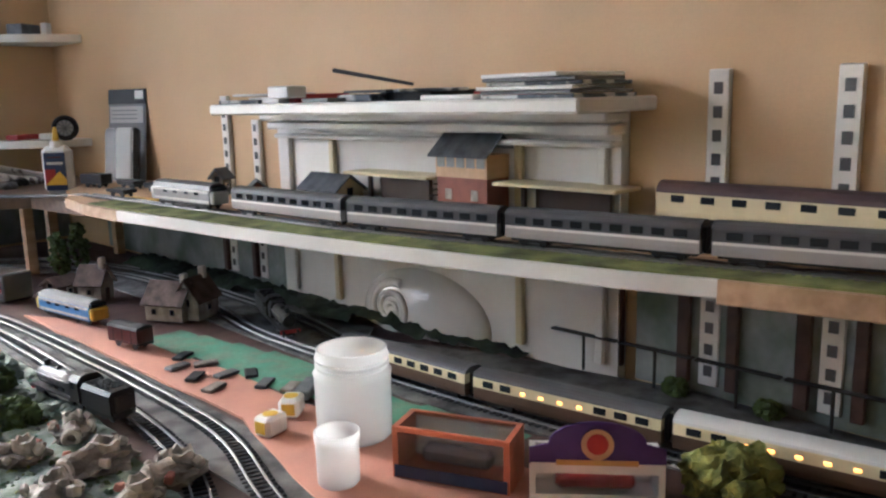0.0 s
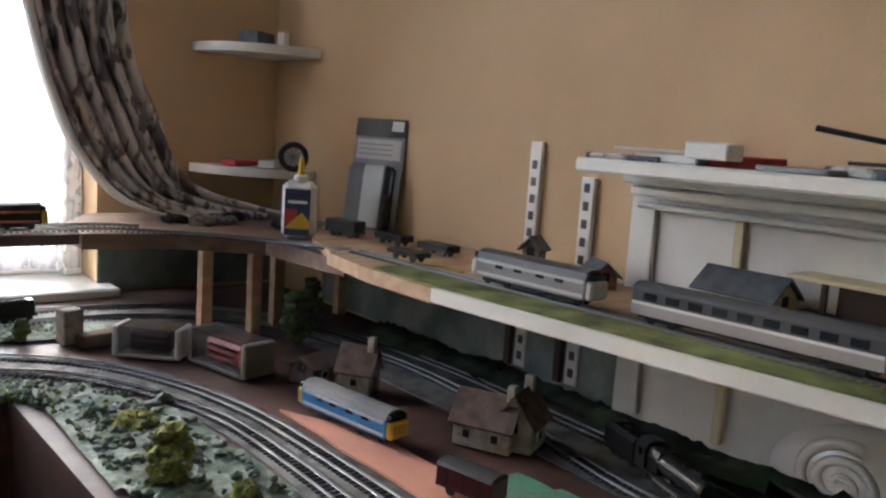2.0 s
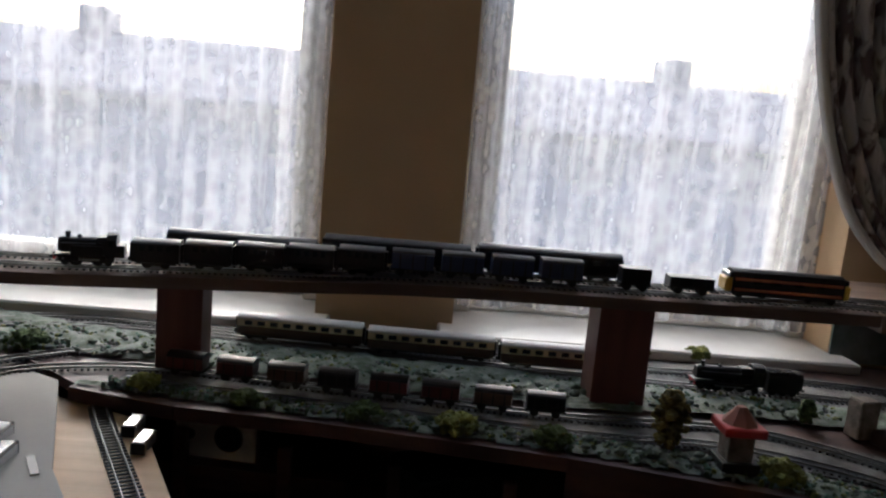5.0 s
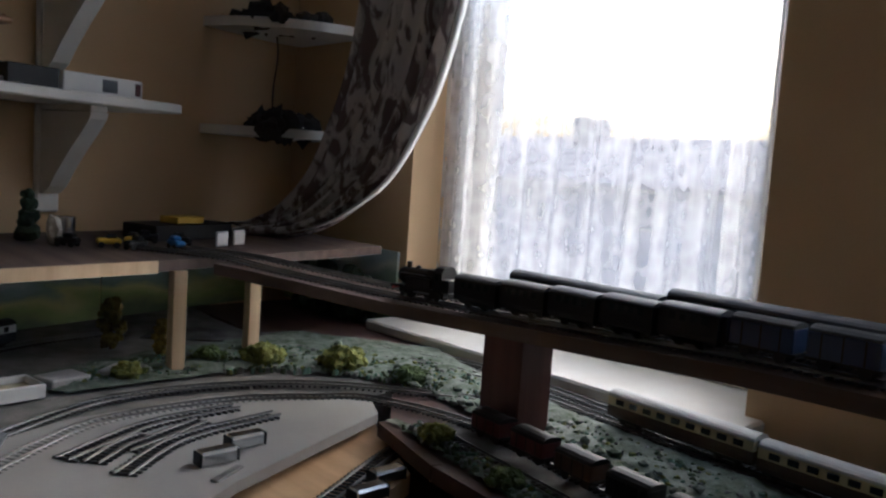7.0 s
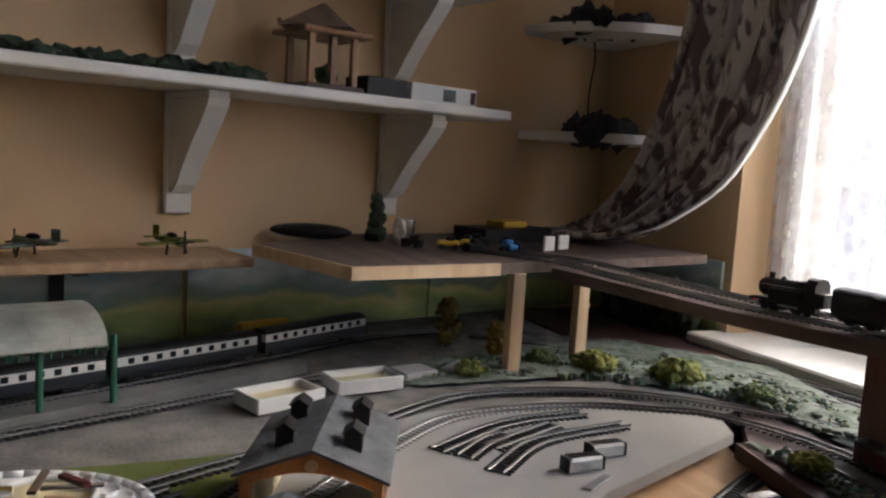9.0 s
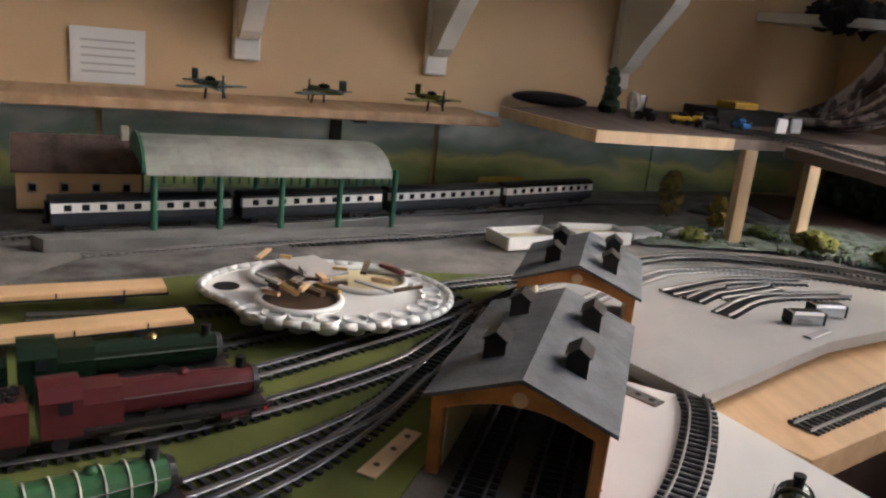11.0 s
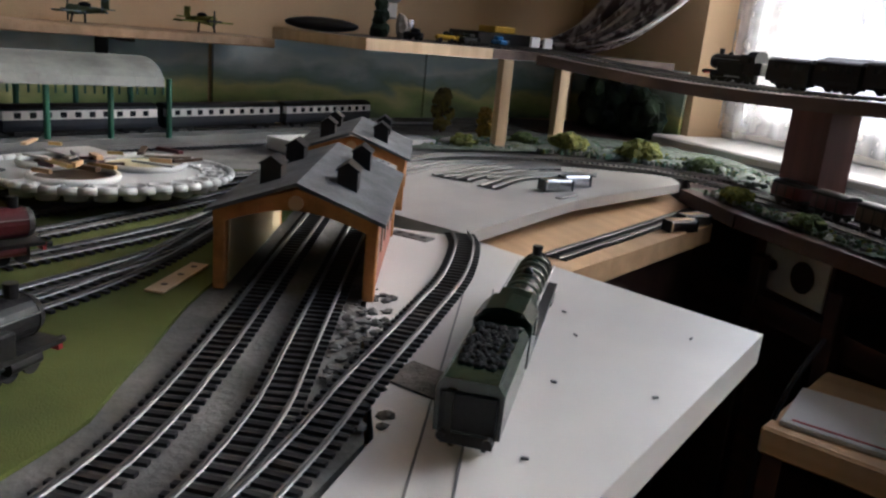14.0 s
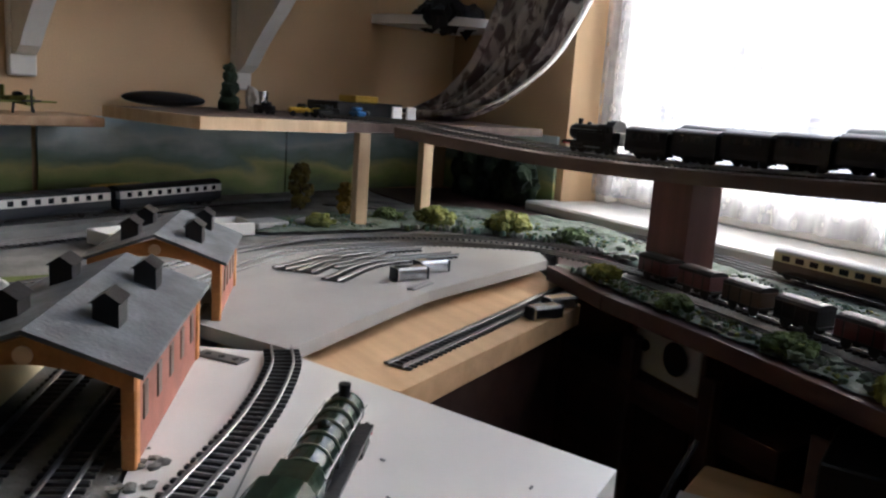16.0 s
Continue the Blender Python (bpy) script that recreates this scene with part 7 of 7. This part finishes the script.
flat_item("grey_patch", -0.752, 0.930, BOARD + 0.002, 0.052, 0.034, 0.0015, 30, STONE, "grey paper patch stuck on the white board", "patch")
for a, b in (((-0.935, 1.046), (-0.641, 0.866)), ((-0.905, 1.055), (-0.756, 0.965)), ((-0.690, 0.922), (-0.610, 0.872))):
    d = Vector((b[0] - a[0], b[1] - a[1]))
    flat_item("pencil_line", (a[0] + b[0]) / 2, (a[1] + b[1]) / 2, BOARD + 0.002, d.length, 0.0014, 0.0004, math.degrees(math.atan2(d.y, d.x)), MIDGREY, "grey pencil line drawn on the white board", "pencil line", "pencil lines")
crumbs = bmesh.new()
for k in range(150):
    t = random.random()
    x, y = -0.72 - 0.20 * t + random.uniform(-0.012, 0.03), 0.86 + 0.085 * t + random.uniform(-0.015, 0.02)
    s = random.uniform(0.0012, 0.0045)
    ball(crumbs, (x, y, BOARD + 0.003), (s, s * 1.3, s * 0.6), 1, 0.7, k)
tagged(part("plaster_crumbs", crumbs, PLASTER), "crumbling grey plaster along the white board", "plaster", kind="stuff")

# ---- under the window ----
spk = thing("loudspeaker", pose(-1.102, 1.645, 0.735, 0, 0, -8), "pale fronted loudspeaker on the dark shelf below", "loudspeaker")
part("cabinet", box(bmesh.new(), (0, 0.05, 0.04), (0.135, 0.10, 0.078), 0.002), DARKWOOD, spk)
part("front_panel", box(bmesh.new(), (0, -0.001, 0.04), (0.125, 0.004, 0.070), 0.001), WHITE, spk)
for x, r in ((0.022, 0.022), (-0.038, 0.008)):
    cb = lathe(bmesh.new(), [(r, 0), (r * 0.5, 0.001), (r * 0.9, 0.003)], 24)
    o = part("speaker_cone", cb, BLACK, spk)
    o.matrix_basis = pose(x, -0.0075, 0.042, -90, 0, 0)
board("lower_shelf", [(-1.30, 1.645), (-0.90, 1.60), (-0.90, 1.92), (-1.30, 1.92)], 0.70, 0.735, DARKWOOD, "dark shelf below the layout", "shelf")
dk = thing("side_desk", pose(-0.73, 1.53, 0, 0, 0, 24), "light wooden desk under the layout edge", "desk")
part("desk_top", box(bmesh.new(), (0.05, 0.02, 0.685), (0.50, 0.22, 0.03), 0.003), TAN, dk)
for sx in (-1, 1):
    part("desk_side", box(bmesh.new(), (0.05 + sx * 0.235, 0.02, 0.335), (0.02, 0.21, 0.67)), DARKWOOD, dk)
pp = thing("printed_booklet", pose(-0.825, 1.475, 0.7005, 0, 0, 30), "white printed booklet lying on the desk", "booklet")
part("cover", box(bmesh.new(), (0, 0, 0.003), (0.17, 0.11, 0.006), 0.001), PAPER, pp)
part("print_bar", box(bmesh.new(), (0, -0.046, 0.0063), (0.15, 0.004, 0.0004)), RED, pp)
part("print_bar", box(bmesh.new(), (0.03, 0.01, 0.0063), (0.05, 0.03, 0.0004)), PALEGREY, pp)
flat_item("black_printer", -0.70, 1.60, 0.7005, 0.26, 0.11, 0.09, 24, BLACK, "black printer standing on the desk", "printer")
cable = bmesh.new()
pth = smooth_path([(-0.89, 1.45, 0.78), (-0.885, 1.40, 0.72), (-0.88, 1.37, 0.60), (-0.86, 1.36, 0.40), (-0.84, 1.36, 0.02)], 6)
for p, q in zip(pth, pth[1:]):
    rod(cable, p, q, 0.003, seg=7)
tagged(part("black_cable", cable, BLACK), "black cable hanging beside the desk", "cable")
for k in range(6):
    flat_item("wall_panel_strip", -1.15 + 0.16 * k, 1.63 - 0.035 * k, 0.30, 0.02, 0.02, 0.49, 0, DARKWOOD, "dark upright batten under the baseboard", "batten", "battens")


# loose lichen and stones scattered over the modelled ground
def lichen_mat():
    m = mat("lichen_and_stone", (0.24, 0.30, 0.25), 0.75, grain=400, vary=0.3, blotch=80, bump=0.7)
    n, l = m.node_tree.nodes, m.node_tree.links
    geo, ramp = n.new("ShaderNodeNewGeometry"), n.new("ShaderNodeValToRGB")
    ramp.color_ramp.interpolation = "CONSTANT"
    e = ramp.color_ramp.elements
    e[0].position, e[0].color = 0.0, (0.055, 0.08, 0.03, 1)
    e[1].position, e[1].color = 0.28, (0.15, 0.165, 0.03, 1)
    for p, c in ((0.42, (0.10, 0.18, 0.13)), (0.58, (0.15, 0.155, 0.145)), (0.81, (0.32, 0.34, 0.32)), (0.87, (0.08, 0.12, 0.07))):
        e.new(p).color = (*c, 1)
    l.new(geo.outputs["Random Per Island"], ramp.inputs[0])
    hsv = [x for x in n if x.type == "HUE_SAT"][0]
    l.new(ramp.outputs[0], hsv.inputs["Color"])
    return m


def scatter(name, strip, count, seed, label):
    """Small rough clumps strewn along a band of ground: strip holds (x, y, half width)."""
    rnd = random.Random(seed)
    verts, faces = [], []
    for k in range(count):
        i = rnd.randrange(len(strip) - 1)
        t = rnd.random()
        (xa, ya, wa), (xb, yb, wb_) = strip[i], strip[i + 1]
        dx, dy = xb - xa, yb - ya
        d = math.hypot(dx, dy)
        o = rnd.uniform(-1, 1) * (wa + (wb_ - wa) * t)
        cx, cy = xa + dx * t - dy / d * o, ya + dy * t + dx / d * o
        r = rnd.uniform(0.0015, 0.0058)
        base, turn = len(verts), rnd.uniform(0, 6.28)
        for q in range(6):
            a = turn + q * 1.047
            k_ = r * rnd.uniform(0.7, 1.25)
            verts.append((cx + k_ * math.cos(a), cy + k_ * math.sin(a), B1 - 0.001))
        for q in range(6):
            a = turn + 0.4 + q * 1.047
            k_ = r * rnd.uniform(0.45, 1.0)
            verts.append((cx + k_ * math.cos(a), cy + k_ * math.sin(a), B1 + 0.005 + r * rnd.uniform(0.1, 0.6)))
        verts.append((cx, cy, B1 + 0.006 + r * rnd.uniform(0.3, 0.7)))
        for q in range(6):
            p, n_ = base + q, base + (q + 1) % 6
            faces.append((p, n_, n_ + 6, p + 6))
            faces.append((p + 6, n_ + 6, base + 12))
    me = bpy.data.meshes.new(name)
    me.from_pydata(verts, [], faces)
    me.materials.append(LICHEN)
    return tagged(new(name, me), label, "scenery scatter", kind="stuff")


LICHEN = lichen_mat()
scatter("lichen_scatter", [(-0.25, 0.15, 0.05), (-0.20, 0.40, 0.08), (-0.185, 0.62, 0.09), (-0.175, 0.88, 0.075), (-0.165, 1.15, 0.06), (-0.19, 1.34, 0.05), (-0.30, 1.45, 0.038), (-0.60, 1.517, 0.022), (-0.94, 1.575, 0.020), (-1.26, 1.625, 0.015)], 2000, 3, "mint, grey and olive lichen and stones along the layout edge")
scatter("lichen_scatter", [(-0.10, 1.71, 0.035), (-0.35, 1.74, 0.05), (-0.65, 1.745, 0.06), (-1.0, 1.79, 0.045), (-1.35, 1.82, 0.05), (-1.55, 1.80, 0.10), (-1.68, 1.62, 0.09), (-1.70, 1.40, 0.05), (-1.68, 1.30, 0.03)], 1900, 4, "mint, grey and olive lichen and stones between the tracks")
